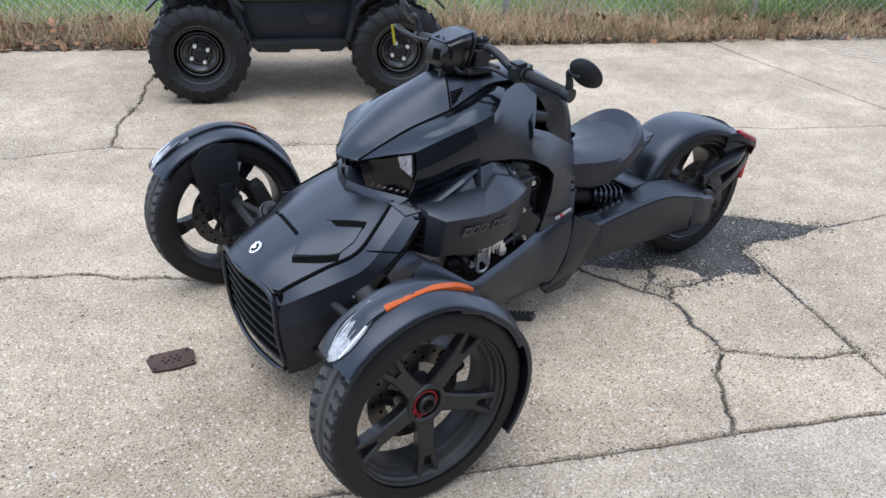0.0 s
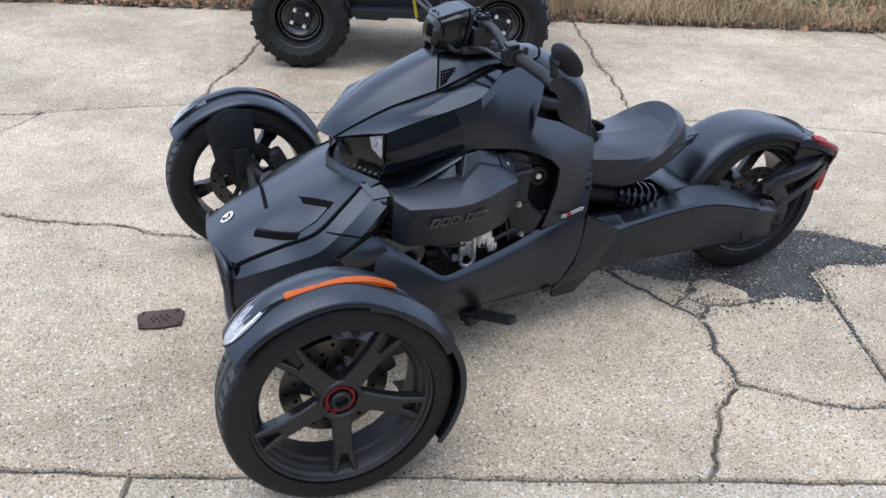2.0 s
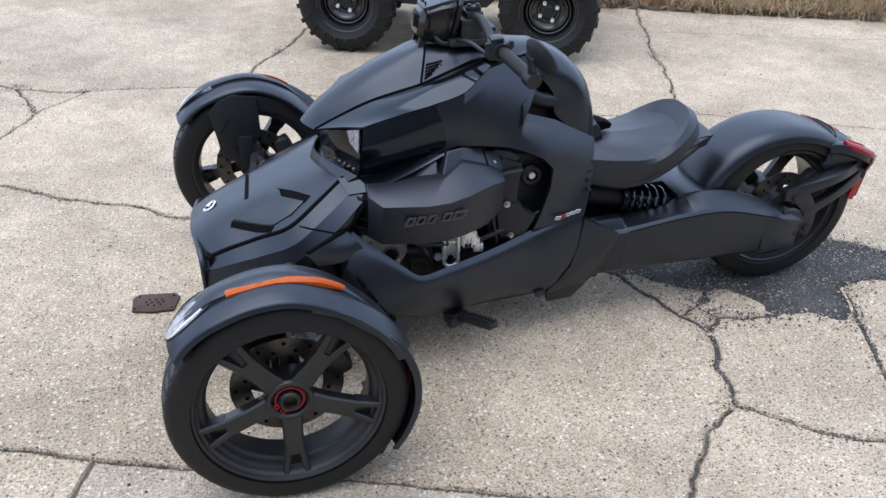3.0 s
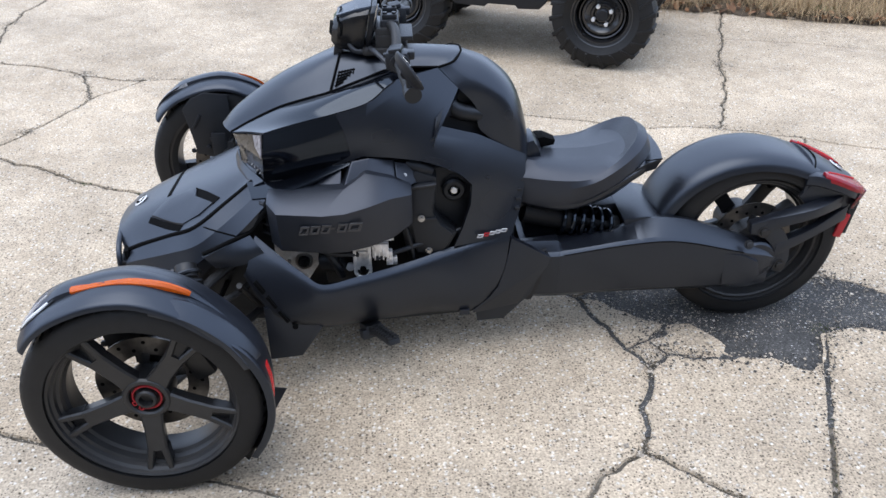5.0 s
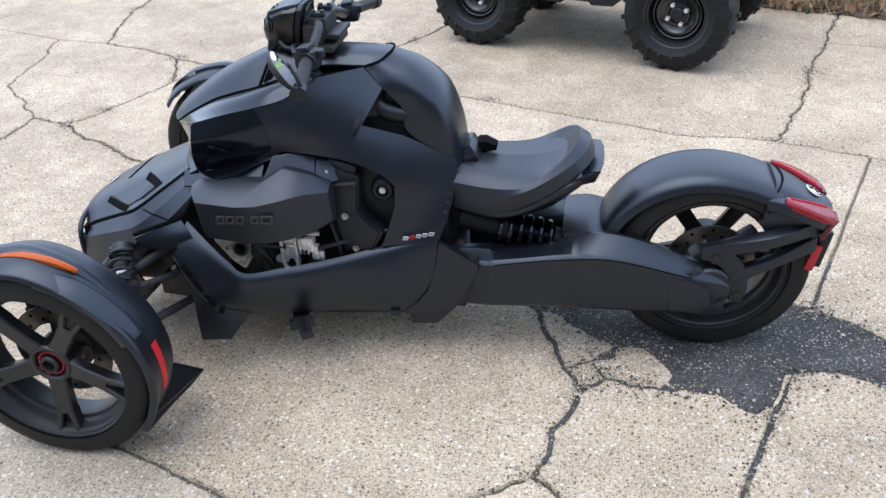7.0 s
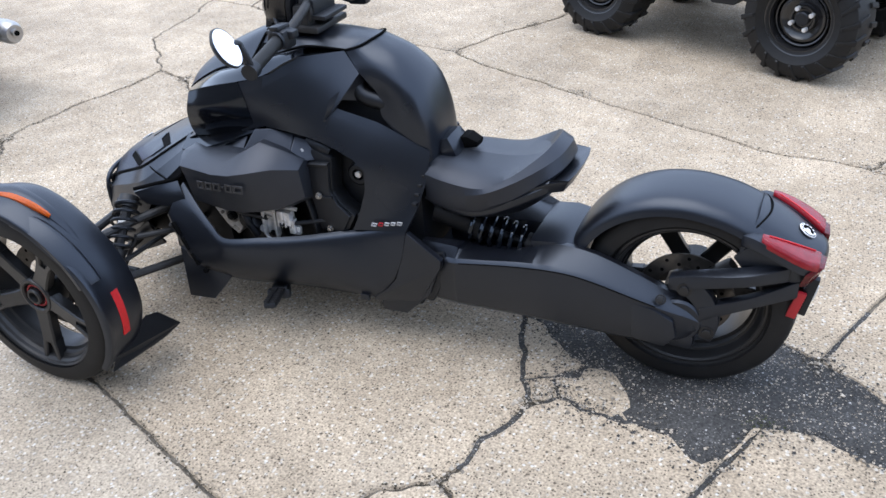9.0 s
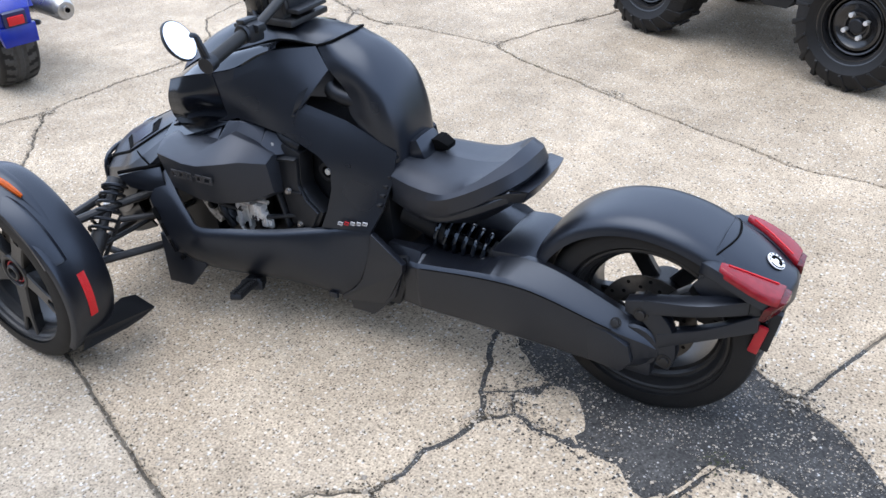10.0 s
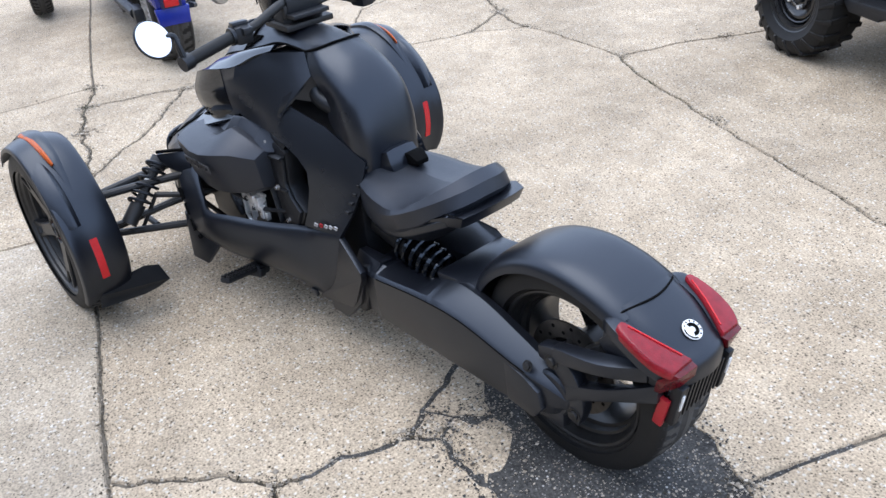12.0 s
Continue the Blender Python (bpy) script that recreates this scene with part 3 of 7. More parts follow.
def road_tyre(R, rim, w, seg=288):
    """A road tyre with cut tread: circumferential and slanting grooves."""
    h = w / 2
    half = [(R, 0.0), (R, 0.10), (R, 0.17), (R - 0.001, 0.21), (R - 0.001, 0.34), (R - 0.002, 0.42), (R - 0.003, 0.55), (R - 0.0045, 0.66), (R - 0.006, 0.76), (R - 0.010, 0.86), (R - 0.020, 0.95),
            (R - 0.038, 1.0), (R - 0.062, 1.02), (rim + 0.012, 0.93), (rim + 0.006, 0.88), (rim - 0.004, 0.86)]
    prof = [(r, -f * h) for r, f in half[::-1]] + [(r, f * h) for r, f in half[1:]]
    bm = bmesh.new()
    n = len(prof)
    rings = []
    for k in range(seg):
        t = 2 * math.pi * k / seg
        ring = []
        for j, (r, y) in enumerate(prof):
            f = abs(y) / h
            cut = 0.0
            if 0.13 < f < 0.24 and r > R - 0.004:
                cut = 0.007
            elif 0.24 < f < 0.80:
                if (k + int(f * 6)) % 6 == 0:
                    cut = 0.007
            ring.append(bm.verts.new(((r - cut) * math.cos(t), y, (r - cut) * math.sin(t))))
        rings.append(ring)
    for i in range(seg):
        a, b = rings[i], rings[(i + 1) % seg]
        for j in range(n):
            bm.faces.new((a[j], b[j], b[(j + 1) % n], a[(j + 1) % n]))
    return bm


def pale_blocks(me, R):
    """The worn tread blocks get a paler rubber: reflected grey put into the colour."""
    if len(me.materials) < 2:
        me.materials.append(TREAD)
        for p in me.polygons:
            if min(math.hypot(me.vertices[v].co.x, me.vertices[v].co.z) for v in p.vertices) > R - 0.0085 or (math.hypot(p.center.x, p.center.z) > R - 0.004):
                p.material_index = 1


def rim_barrel(R, w):
    """A wheel rim: rounded outer lip, sloping face, a step, then the deep well."""
    h = w / 2
    return lathe([(R + 0.008, h - 0.004), (R + 0.006, h), (R + 0.001, h + 0.001), (R - 0.004, h - 0.003), (R - 0.006, h - 0.010), (R - 0.012, h - 0.016), (R - 0.015, h - 0.026), (R - 0.021, h - 0.030),
                  (R - 0.023, h - 0.046), (R - 0.030, h - 0.052), (R - 0.032, 0.0), (R - 0.024, -h + 0.016), (R - 0.006, -h), (R + 0.008, -h), (R + 0.008, -h + 0.006), (R - 0.006, -h + 0.02), (R - 0.014, 0.0), (R - 0.004, h - 0.016)], 96)


def spoke(r0, r1, y0, y1, turn, wide=0.027, depth=0.034):
    """One forked spoke: a flat blade with chamfered flanks, split by a sloping notch where it meets the rim."""
    def sec(r, y, lo, hi, dep):
        c = min(0.0045, (hi - lo) * 0.2)
        return [(r, y - c, lo), (r, y, lo + c), (r, y, hi - c), (r, y - c, hi), (r, y - dep, hi - 0.1 * (hi - lo)), (r, y - dep, lo + 0.1 * (hi - lo))]
    mid, ym = r0 + (r1 - r0) * 0.66, y0 + (y1 - y0) * 0.66
    out = [loft([sec(r0, y0, -wide * 1.08, wide * 1.08, depth), sec(r0 + (mid - r0) * 0.4, y0 + (ym - y0) * 0.4, -wide * 0.94, wide * 0.94, depth), sec(mid, ym, -wide * 0.98, wide * 0.98, depth)])]
    for s in (-1, 1):
        a, b = sorted((s * wide * 0.22, s * wide * 0.98))
        c, d = sorted((s * wide * 0.74, s * wide * 1.34))
        out.append(loft([sec(mid - 0.004, ym, a, b, depth), sec(r1, y1, c, d, depth * 0.8)]))
    out.append(loft([sec(mid - 0.004, ym - 0.006, -wide * 0.6, wide * 0.6, depth * 0.5), sec(r1, y1 - 0.026, -wide * 0.8, wide * 0.8, depth * 0.3)]))
    return moved(join(*out), Euler((0, radians(turn), 0)).to_matrix().to_4x4())


def brake_disc(R, r, th):
    bm = lathe([(R, th), (R, -th), (r, -th), (r, th)], 60)
    holes = []
    for i in range(24):
        a = 2 * math.pi * i / 24
        rr = r + (R - r) * (0.3 if i % 2 else 0.7)
        holes.append(moved(disc(0.005, -th - 0.0008, th + 0.0008, 8), pose(rr * math.cos(a), 0, rr * math.sin(a))))
    return bm, join(*holes)


FRONT = {}


def front_wheel(s):
    """A front wheel with its brake, axle along y, outside towards +y before the turn."""
    at = pose(-0.004, s * 0.665, 0.283, 0, 0, 0 if s > 0 else 180) @ pose(0, 0, 0, 0, 0, 0)
    if not FRONT:
        FRONT["rim"] = rim_barrel(0.2195, 0.134)
        FRONT["tyre"] = road_tyre(0.285, 0.222, 0.148)
    rim = part("front_wheel", FRONT["rim"], RIM, trike, "graphite cast wheel with five forked spokes", at, angle=24)
    FRONT["rim"] = rim.data
    FRONT["tyre"] = part("tyre", FRONT["tyre"], RUBBER, rim, "black road tyre with cut tread").data
    pale_blocks(FRONT["tyre"], 0.285)
    for k in range(5):
        FRONT["spoke"] = part("spoke", FRONT.get("spoke") or spoke(0.050, 0.211, 0.036, 0.056, 0, 0.0255), RIM, rim, at=Euler((0, radians(90 + 72 * k), 0)).to_matrix().to_4x4()).data
    FRONT["hub"] = part("hub", FRONT.get("hub") or join(lathe([(0.058, -0.03), (0.058, 0.033), (0.054, 0.039), (0.046, 0.040), (0.042, 0.036), (0.040, 0.020), (0.012, 0.020), (0.012, -0.03)], 48)), RIM, rim).data
    FRONT["ring"] = part("retaining_ring", FRONT.get("ring") or join(tube([(0.0335 * math.cos(t), 0.030, 0.0335 * math.sin(t)) for t in np.linspace(radians(-20), radians(292), 28)], 0.0030, 8), *[tube([(0.036 * math.cos(c) + 0.0055 * math.cos(t), 0.032, 0.036 * math.sin(c) + 0.0055 * math.sin(t)) for t in np.linspace(0, 6.28, 10)[:9]], 0.0022, 6, 1, True) for c in (radians(-28), radians(-60))]), RED, rim, "red retaining ring").data
    FRONT["nut"] = part("axle_nut", FRONT.get("nut") or lathe([(0.026, 0.015), (0.026, 0.040), (0.023, 0.044), (0.017, 0.044), (0.014, 0.030), (0.0005, 0.030), (0.0005, 0.015)], 32), DARKSTEEL, rim).data
    if "disc" not in FRONT:
        FRONT["disc"], FRONT["holes"] = brake_disc(0.135, 0.085, 0.0025)
        FRONT["carrier"] = join(*[bar((0.03 * math.cos(a), 0, 0.03 * math.sin(a)), (0.09 * math.cos(a + 0.3), 0, 0.09 * math.sin(a + 0.3)), 0.006, 0.02) for a in np.linspace(0, 2 * math.pi, 6)[:5]], disc(0.045, -0.05, 0.01, 24))
    FRONT["disc"] = part("brake_disc", FRONT["disc"], DISC, rim, "drilled steel brake disc", pose(0, -0.028, 0)).data
    FRONT["holes"] = tagged(part("drill_holes", FRONT["holes"], DEEP, rim, at=pose(0, -0.028, 0)), kind="stuff").data
    FRONT["carrier"] = part("disc_carrier", FRONT["carrier"], DARKSTEEL, rim, at=pose(0, -0.028, 0)).data
    knuckle = join(box(0, -0.075, 0.0, 0.07, 0.05, 0.16, 0.012), box(0, -0.07, 0.075, 0.05, 0.05, 0.06, 0.01), tube([(0.03, -0.07, -0.05), (0.10, -0.09, -0.03)], 0.012))
    part("knuckle", knuckle, DARKSTEEL, rim)
    cal = box(-0.115 * s, -0.048, 0.055, 0.058, 0.062, 0.10, 0.014, (0, 25 * s, 0))
    part("brake_caliper", cal, DARKSTEEL, rim)


front_wheel(1)
front_wheel(-1)


def polar(deg, r, y, cx=0.0, cz=0.281):
    return (cx + r * math.cos(radians(deg)), y, cz + r * math.sin(radians(deg)))


def tuck(deg):
    """How far the rear of the mudguard draws in towards the tyre."""
    return 0.021 * min(1.0, max(0.0, (deg - 98) / 30))


def front_fender(s):
    c = 0.663
    rows = []
    for a in (39, 43, 49, 60, 78, 95, 112, 130, 150, 168, 186, 202, 214):
        d = -0.004 + tuck(a) + 0.008 * max(0, (a - 186) / 28)
        e = 0.004 * max(0, (47 - a) / 8)
        g = min(1.0, max(0.0, (a - 125) / 35))
        rows.append([polar(a, r - d - e + g * k, s * (c + y)) for y, r, k in ((-0.084, 0.287, 0), (-0.080, 0.298, 0), (-0.055, 0.309, 0), (-0.02, 0.315, 0), (0.018, 0.315, 0), (0.045, 0.311, 0.009), (0.064, 0.305, 0.021), (0.079, 0.298, 0.029), (0.083, 0.286, 0.024))])
    f = part("front_fender", sheet(rows, 0.004, (0, s * c, 0.28), 4, 3), MATT, trike, "matt black front mudguard hugging the tyre")
    # raised pod behind the signal lens, carrying the amber strip
    pod = []
    for a, w, h in ((40, 0.010, 0.001), (48, 0.030, 0.005), (58, 0.034, 0.010), (68, 0.033, 0.014), (90, 0.028, 0.015), (110, 0.022, 0.012), (124, 0.013, 0.006), (136, 0.004, 0.000)):
        r = 0.3180 - tuck(a)
        pod.append([polar(a, r - 0.012, s * (c - w)), polar(a, r + h * 0.7, s * (c - w * 0.85)), polar(a, r + h, s * (c - w * 0.4)), polar(a, r + h, s * (c + w * 0.30)), polar(a, r + h * 0.5, s * (c + w * 0.75)), polar(a, r - 0.014, s * (c + w))])
    part("fender_pod", loft(pod, 4, 1), MATT, f)
    lens = [[polar(a, 0.300, s * y0), polar(a, 0.3205 + b, s * y0), polar(a, 0.323 + b, s * (y0 * 0.6 + y1 * 0.4)), polar(a, 0.314 + b, s * y1), polar(a, 0.296, s * y1)]
            for a, y0, y1, b in ((39, 0.660, 0.684, -0.004), (42, 0.651, 0.694, 0.0), (48, 0.640, 0.702, 0.003), (56, 0.634, 0.700, 0.005), (63, 0.632, 0.689, 0.006), (69, 0.632, 0.664, 0.006))]
    ln = part("signal_lens", loft(lens, 3, 1), CLEAR, f, "clear turn signal lens")
    ln.visible_shadow = False
    part("light_bar", tube([polar(43, 0.3165, s * 0.690), polar(50, 0.320, s * 0.697), polar(60, 0.322, s * 0.690)], 0.0028, 6, 3), WHITE, ln)
    for k in range(4):
        part("lens_rib", tube([polar(44, 0.3205, s * (0.652 + 0.008 * k)), polar(53, 0.3275 - 0.001 * k, s * (0.643 + 0.012 * k)), polar(64, 0.3285 - 0.001 * k, s * (0.638 + 0.010 * k))], 0.0016, 6, 3), REFLECTOR, ln)
    part("lens_frame", tube([polar(39, 0.316, s * 0.672), polar(48, 0.323, s * 0.639), polar(57, 0.326, s * 0.631), polar(69, 0.326, s * 0.645), polar(62, 0.320, s * 0.692), polar(48, 0.316, s * 0.704)], 0.003, 6, 3, True), RAW, ln)
    amb = [[polar(a, 0.314, s * (y - w)), polar(a, 0.3290 - d, s * (y - w)), polar(a, 0.3280 - d, s * y), polar(a, 0.3225 - d, s * (y + w)), polar(a, 0.310, s * (y + w))]
           for a, y, w, d in ((70, 0.684, 0.005, 0.003), (73, 0.684, 0.0068, 0.001), (90, 0.683, 0.0068, 0.001), (105, 0.681, 0.006, 0.002), (114, 0.678, 0.0045, 0.006), (118, 0.676, 0.003, 0.010))]
    part("side_marker", loft(amb, 4), AMBER, f, "amber side marker strip")
    red = [[polar(a, 0.291, s * (0.658 + k)), polar(a, 0.2992, s * (0.658 + k)), polar(a, 0.2992, s * (0.682 + k)), polar(a, 0.291, s * (0.682 + k))] for a, k in ((166.5, 0.001), (176, 0.0005), (186, 0), (194.5, -0.001))]
    part("rear_reflector", loft(red, 3), REDREFLEX, f, "red reflector strip")
    flare = loft([[polar(a, r, s * (c + y)) for y, r in ((0.012, 0.309 - tuck(a)), (0.036, 0.307 + 0.007 * g), (0.047, 0.306 + 0.007 * g), (0.079 + 0.005 * g, 0.289 + 0.002 * g), (0.079 + 0.003 * g, 0.276), (0.030, 0.288))] for a, g in ((104, 0), (120, 0.35), (136, 0.85), (148, 1.05), (157, 1.1))], 3, w=0.0015)
    part("fender_edge", flare, MATT, f)
    flap = loft([[(x + k * 0.5, s * y, z - k) for x, y, z in ((-0.250, 0.700, 0.130), (-0.242, 0.610, 0.160), (-0.205, 0.523, 0.142), (-0.206, 0.476, 0.124), (-0.296, 0.482, 0.112), (-0.268, 0.520, 0.084), (-0.237, 0.556, 0.062), (-0.178, 0.638, 0.046), (-0.220, 0.700, 0.070))] for k in (0, 0.006)], w=0.001)
    part("mud_flap", flap, RAW, f)
    brk = join(slab([(0.135, 0.510), (0.10, 0.550), (0.05, 0.570), (-0.03, 0.560), (-0.035, 0.43), (0.010, 0.34), (0.030, 0.325), (0.105, 0.340), (0.115, 0.41)], s * 0.574, s * 0.582), bar((0.02, s * 0.574, 0.30), (0.02, s * 0.574, 0.42), 0.02, 0.05), bar((0.075, s * 0.571, 0.49), (0.105, s * 0.571, 0.44), 0.006, 0.010), *[moved(disc(0.009, -0.003, 0.003, 12, 0.001), pose(x, s * 0.571, z)) for x, z in ((0.045, 0.395), (0.060, 0.365), (0.115, 0.355))])
    part("bracket", brk, RAW, f)


front_fender(1)
front_fender(-1)


def suspension(s):
    hub, top = (0.0, s * 0.585, 0.205), (-0.005, s * 0.58, 0.345)
    for name, bm in (("lower_arm", tube([hub, (0.08, s * 0.14, 0.185)], 0.013)), ("lower_arm", tube([hub, (-0.205, s * 0.20, 0.185)], 0.013)), ("arm_brace", tube([(0.03, s * 0.40, 0.198), (-0.085, s * 0.40, 0.198)], 0.011)),
                     ("upper_arm", tube([top, (0.02, s * 0.30, 0.350), (0.03, s * 0.15, 0.345)], 0.014, ru=3)), ("upper_arm", tube([top, (-0.07, s * 0.36, 0.350), (-0.175, s * 0.19, 0.365)], 0.014, ru=3)),
                     ("tie_rod", tube([(-0.07, s * 0.57, 0.255), (-0.11, s * 0.15, 0.262)], 0.008)), ("sway_bar", tube([(-0.10, s * 0.38, 0.315), (-0.18, s * 0.26, 0.30), (-0.20, s * 0.1, 0.29)], 0.010, ru=3)),
                     ("sway_link", tube([(-0.055, s * 0.44, 0.20), (-0.10, s * 0.38, 0.32)], 0.007)), ("side_strut", tube([(-0.205, s * 0.20, 0.185), (-0.17, s * 0.30, 0.33)], 0.009))):
        part(name, bm, DARKSTEEL, trike)
    a, b = Vector((-0.085, s * 0.495, 0.245)), Vector((-0.038, s * 0.310, 0.408))
    sh = part("front_shock", join(tube([a, b], 0.016), tube([a, a.lerp(b, 0.3)], 0.026, 16), tube([a.lerp(b, 0.85), b], 0.030, 16)), DARKSTEEL, trike)
    part("coil_spring", coil(a.lerp(b, 0.30), a.lerp(b, 0.97), 0.036, 0.0055, 6), RAW, sh)
    part("shock_label", tube([a.lerp(b, 0.58), a.lerp(b, 0.68)], 0.0175, 14), WHITE, sh)


suspension(1)
suspension(-1)

# nose: hood skin, cheeks, grille
HOOD = [[(0.205, 0, 0.412), (0.197, 0.09, 0.406), (0.163, 0.170, 0.382)], [(0.150, 0, 0.449), (0.143, 0.095, 0.443), (0.108, 0.184, 0.413)],
        [(0.05, 0, 0.495), (0.05, 0.105, 0.487), (0.02, 0.203, 0.447)], [(-0.06, 0, 0.540), (-0.06, 0.115, 0.532), (-0.06, 0.236, 0.488)],
        [(-0.15, 0, 0.574), (-0.15, 0.11, 0.570), (-0.145, 0.206, 0.540)], [(-0.24, 0, 0.60), (-0.235, 0.09, 0.598), (-0.222, 0.168, 0.588)]]
hood = part("hood", sheet(HOOD, 0.006, (0, 0, 0.2), 6, 6, True), MATT, trike, "matt black bonnet with dark vent slots")
HOOD_NET = np.swapaxes(smooth_line(np.swapaxes(smooth_line(np.concatenate([np.array(HOOD)[:, :0:-1] * (1, -1, 1), np.array(HOOD)], axis=1), 14), 0, 1), 14), 0, 1).reshape(-1, 3)


def on_hood(x, y):
    """Height of the bonnet over a point of the plan."""
    d = (HOOD_NET[:, 0] - x) ** 2 + (HOOD_NET[:, 1] - y) ** 2
    near = np.argsort(d)[:4]
    w = 1 / (d[near] + 1e-7)
    return float((HOOD_NET[near, 2] * w).sum() / w.sum())


def hood_patch(poly, lift, bevel=0.0):
    """A thin piece that follows the bonnet, lift proud of it."""
    ring = []
    for (x0, y0), (x1, y1) in zip(poly, poly[1:] + poly[:1]):
        n = max(1, int(math.hypot(x1 - x0, y1 - y0) / 0.025))
        ring += [(x0 + (x1 - x0) * k / n, y0 + (y1 - y0) * k / n) for k in range(n)]
    return loft([[(x, y, on_hood(x, y) - 0.008) for x, y in ring], [(x, y, on_hood(x, y) + lift) for x, y in ring]], w=bevel)


part("raised_panel", hood_patch([(0.084, 0.124), (0.05, 0.096), (-0.033, 0.088), (-0.050, 0.102), (-0.052, 0.134), (-0.108, 0.188), (-0.07, 0.208), (-0.022, 0.206)], 0.0055, 0.003), MATT, hood)
part("rear_vent", hood_patch([(-0.044, 0.088), (-0.128, 0.178), (-0.110, 0.191), (-0.050, 0.134)], 0.0018), DEEP, hood)
part("front_slot", hood_patch([(0.087, 0.124), (-0.024, 0.208), (-0.012, 0.216), (0.093, 0.138)], 0.0018), DEEP, hood)
part("middle_slot", hood_patch([(0.034, -0.112), (0.024, -0.112), (0.036, 0.068), (0.047, 0.068)], 0.0015), DEEP, hood)
for s in (1, -1):
    part("panel_gap", tube([(0.163, s * 0.1700, 0.3800), (0.108, s * 0.1845, 0.4080), (0.02, s * 0.204, 0.4430), (-0.062, s * 0.2365, 0.4840), (-0.145, s * 0.2075, 0.5365), (-0.222, s * 0.169, 0.5845)], 0.0068, 6, 5), DEEP, hood)
    part("cheek_seam", tube([(-0.078, s * 0.2385, 0.4890), (-0.120, s * 0.262, 0.4860), (-0.176, s * 0.281, 0.4770)], 0.0024, 6, 4), DEEP, hood)
    cheek = [[(0.163, s * 0.171, 0.381), (0.172, s * 0.190, 0.35), (0.172, s * 0.205, 0.29), (0.16, s * 0.21, 0.20)], [(0.108, s * 0.186, 0.409), (0.10, s * 0.222, 0.382), (0.09, s * 0.245, 0.31), (0.08, s * 0.235, 0.22)],
             [(0.02, s * 0.206, 0.445), (0.01, s * 0.250, 0.415), (0.0, s * 0.275, 0.355), (-0.01, s * 0.265, 0.28)], [(-0.062, s * 0.239, 0.486), (-0.07, s * 0.272, 0.450), (-0.085, s * 0.290, 0.415), (-0.09, s * 0.280, 0.375)],
             [(-0.145, s * 0.210, 0.538), (-0.155, s * 0.252, 0.508), (-0.175, s * 0.280, 0.475), (-0.185, s * 0.275, 0.455)], [(-0.222, s * 0.172, 0.586), (-0.242, s * 0.222, 0.574), (-0.27, s * 0.254, 0.560), (-0.275, s * 0.250, 0.545)]]
    part("hood_cheek", sheet(cheek, 0.006, (0, 0, 0.3), 5, 1), MATT, trike, angle=11)
    jaw = [[(0.170, s * 0.190, 0.34), (0.168, s * 0.208, 0.25), (0.150, s * 0.203, 0.125)], [(0.10, s * 0.215, 0.33), (0.09, s * 0.232, 0.24), (0.08, s * 0.21, 0.13)], [(0.0, s * 0.235, 0.33), (-0.01, s * 0.235, 0.25), (-0.02, s * 0.20, 0.17)]]
    part("nose_side", sheet(jaw, 0.008, (0, 0, 0.3), 4, 4), MATT, trike)

# grille: a dark mouth between lips, with slats
part("grille_surround", tube([(0.180, -0.172, 0.386), (0.200, 0, 0.398), (0.180, 0.172, 0.386), (0.174, 0.196, 0.26), (0.157, 0.188, 0.134), (0.173, 0, 0.122), (0.157, -0.188, 0.134), (0.174, -0.196, 0.26)], 0.008, 10, 6, True), MATT, trike)
part("grille_back", sheet([[(0.16, -0.19, 0.39), (0.18, 0, 0.40), (0.16, 0.19, 0.39)], [(0.15, -0.20, 0.26), (0.165, 0, 0.26), (0.15, 0.20, 0.26)], [(0.13, -0.20, 0.12), (0.145, 0, 0.12), (0.13, 0.20, 0.12)]], 0.01, CORE), DEEP, trike)
for k in range(6):
    z = 0.158 + 0.039 * k
    x = 0.158 + 0.03 * (z - 0.12) / 0.28
    blade = [[(x - 0.030 - d, y, z + 0.004), (x + 0.004 - d, y, z + 0.006), (x + 0.007 - d, y, z), (x + 0.003 - d, y, z - 0.006), (x - 0.030 - d, y, z - 0.004)] for y, d in ((-0.196, 0.012), (-0.10, 0.0), (0.0, -0.006), (0.10, 0.0), (0.196, 0.012))]
    part("grille_slat", loft(blade, 2), GRILLE, trike)


def badge(r):
    """A round pale badge: dark rim arc, ticks round the edge and a dark crescent."""
    b = lathe([(r, 0), (r, 0.002), (r * 0.94, 0.0028), (0.0002, 0.0028), (0.0002, 0)], 36)
    def arc(r0, r1, a0, a1, n=14):
        return loft([[(q * math.cos(t), y, q * math.sin(t)) for q, y in ((r0, 0.002), (r1, 0.002), (r1, 0.0036), (r0, 0.0036))] for t in np.linspace(radians(a0), radians(a1), n)])
    ticks = [box(r * 0.82 * math.cos(a), 0.0030, r * 0.82 * math.sin(a), r * 0.16, 0.0014, r * 0.13, 0, (0, -math.degrees(a), 0)) for a in np.linspace(0.9, 4.2, 7)]
    return b, join(arc(r * 0.80, r * 0.93, -80, 28), arc(r * 0.28, r * 0.66, 70, 300), *ticks)


b, m = badge(0.022)
turn = pose(0.146, 0, 0.4515, 0, 0, -90) @ pose(0, 0, 0, 57, 0, 0)
fb = part("front_badge", b, WHITE, trike, "round white badge with a dark mark", turn)
part("mark", m, DEEP, fb)

# nose core, so that nothing shows through
part("front_frame", join(box(0.03, 0, 0.29, 0.22, 0.30, 0.22, 0.02), box(-0.17, 0, 0.33, 0.24, 0.34, 0.36, 0.03), bar((-0.02, 0.12, 0.15), (-0.5, 0.16, 0.13), 0.05, 0.05), bar((-0.02, -0.12, 0.15), (-0.5, -0.16, 0.13), 0.05, 0.05)), RAW, trike)

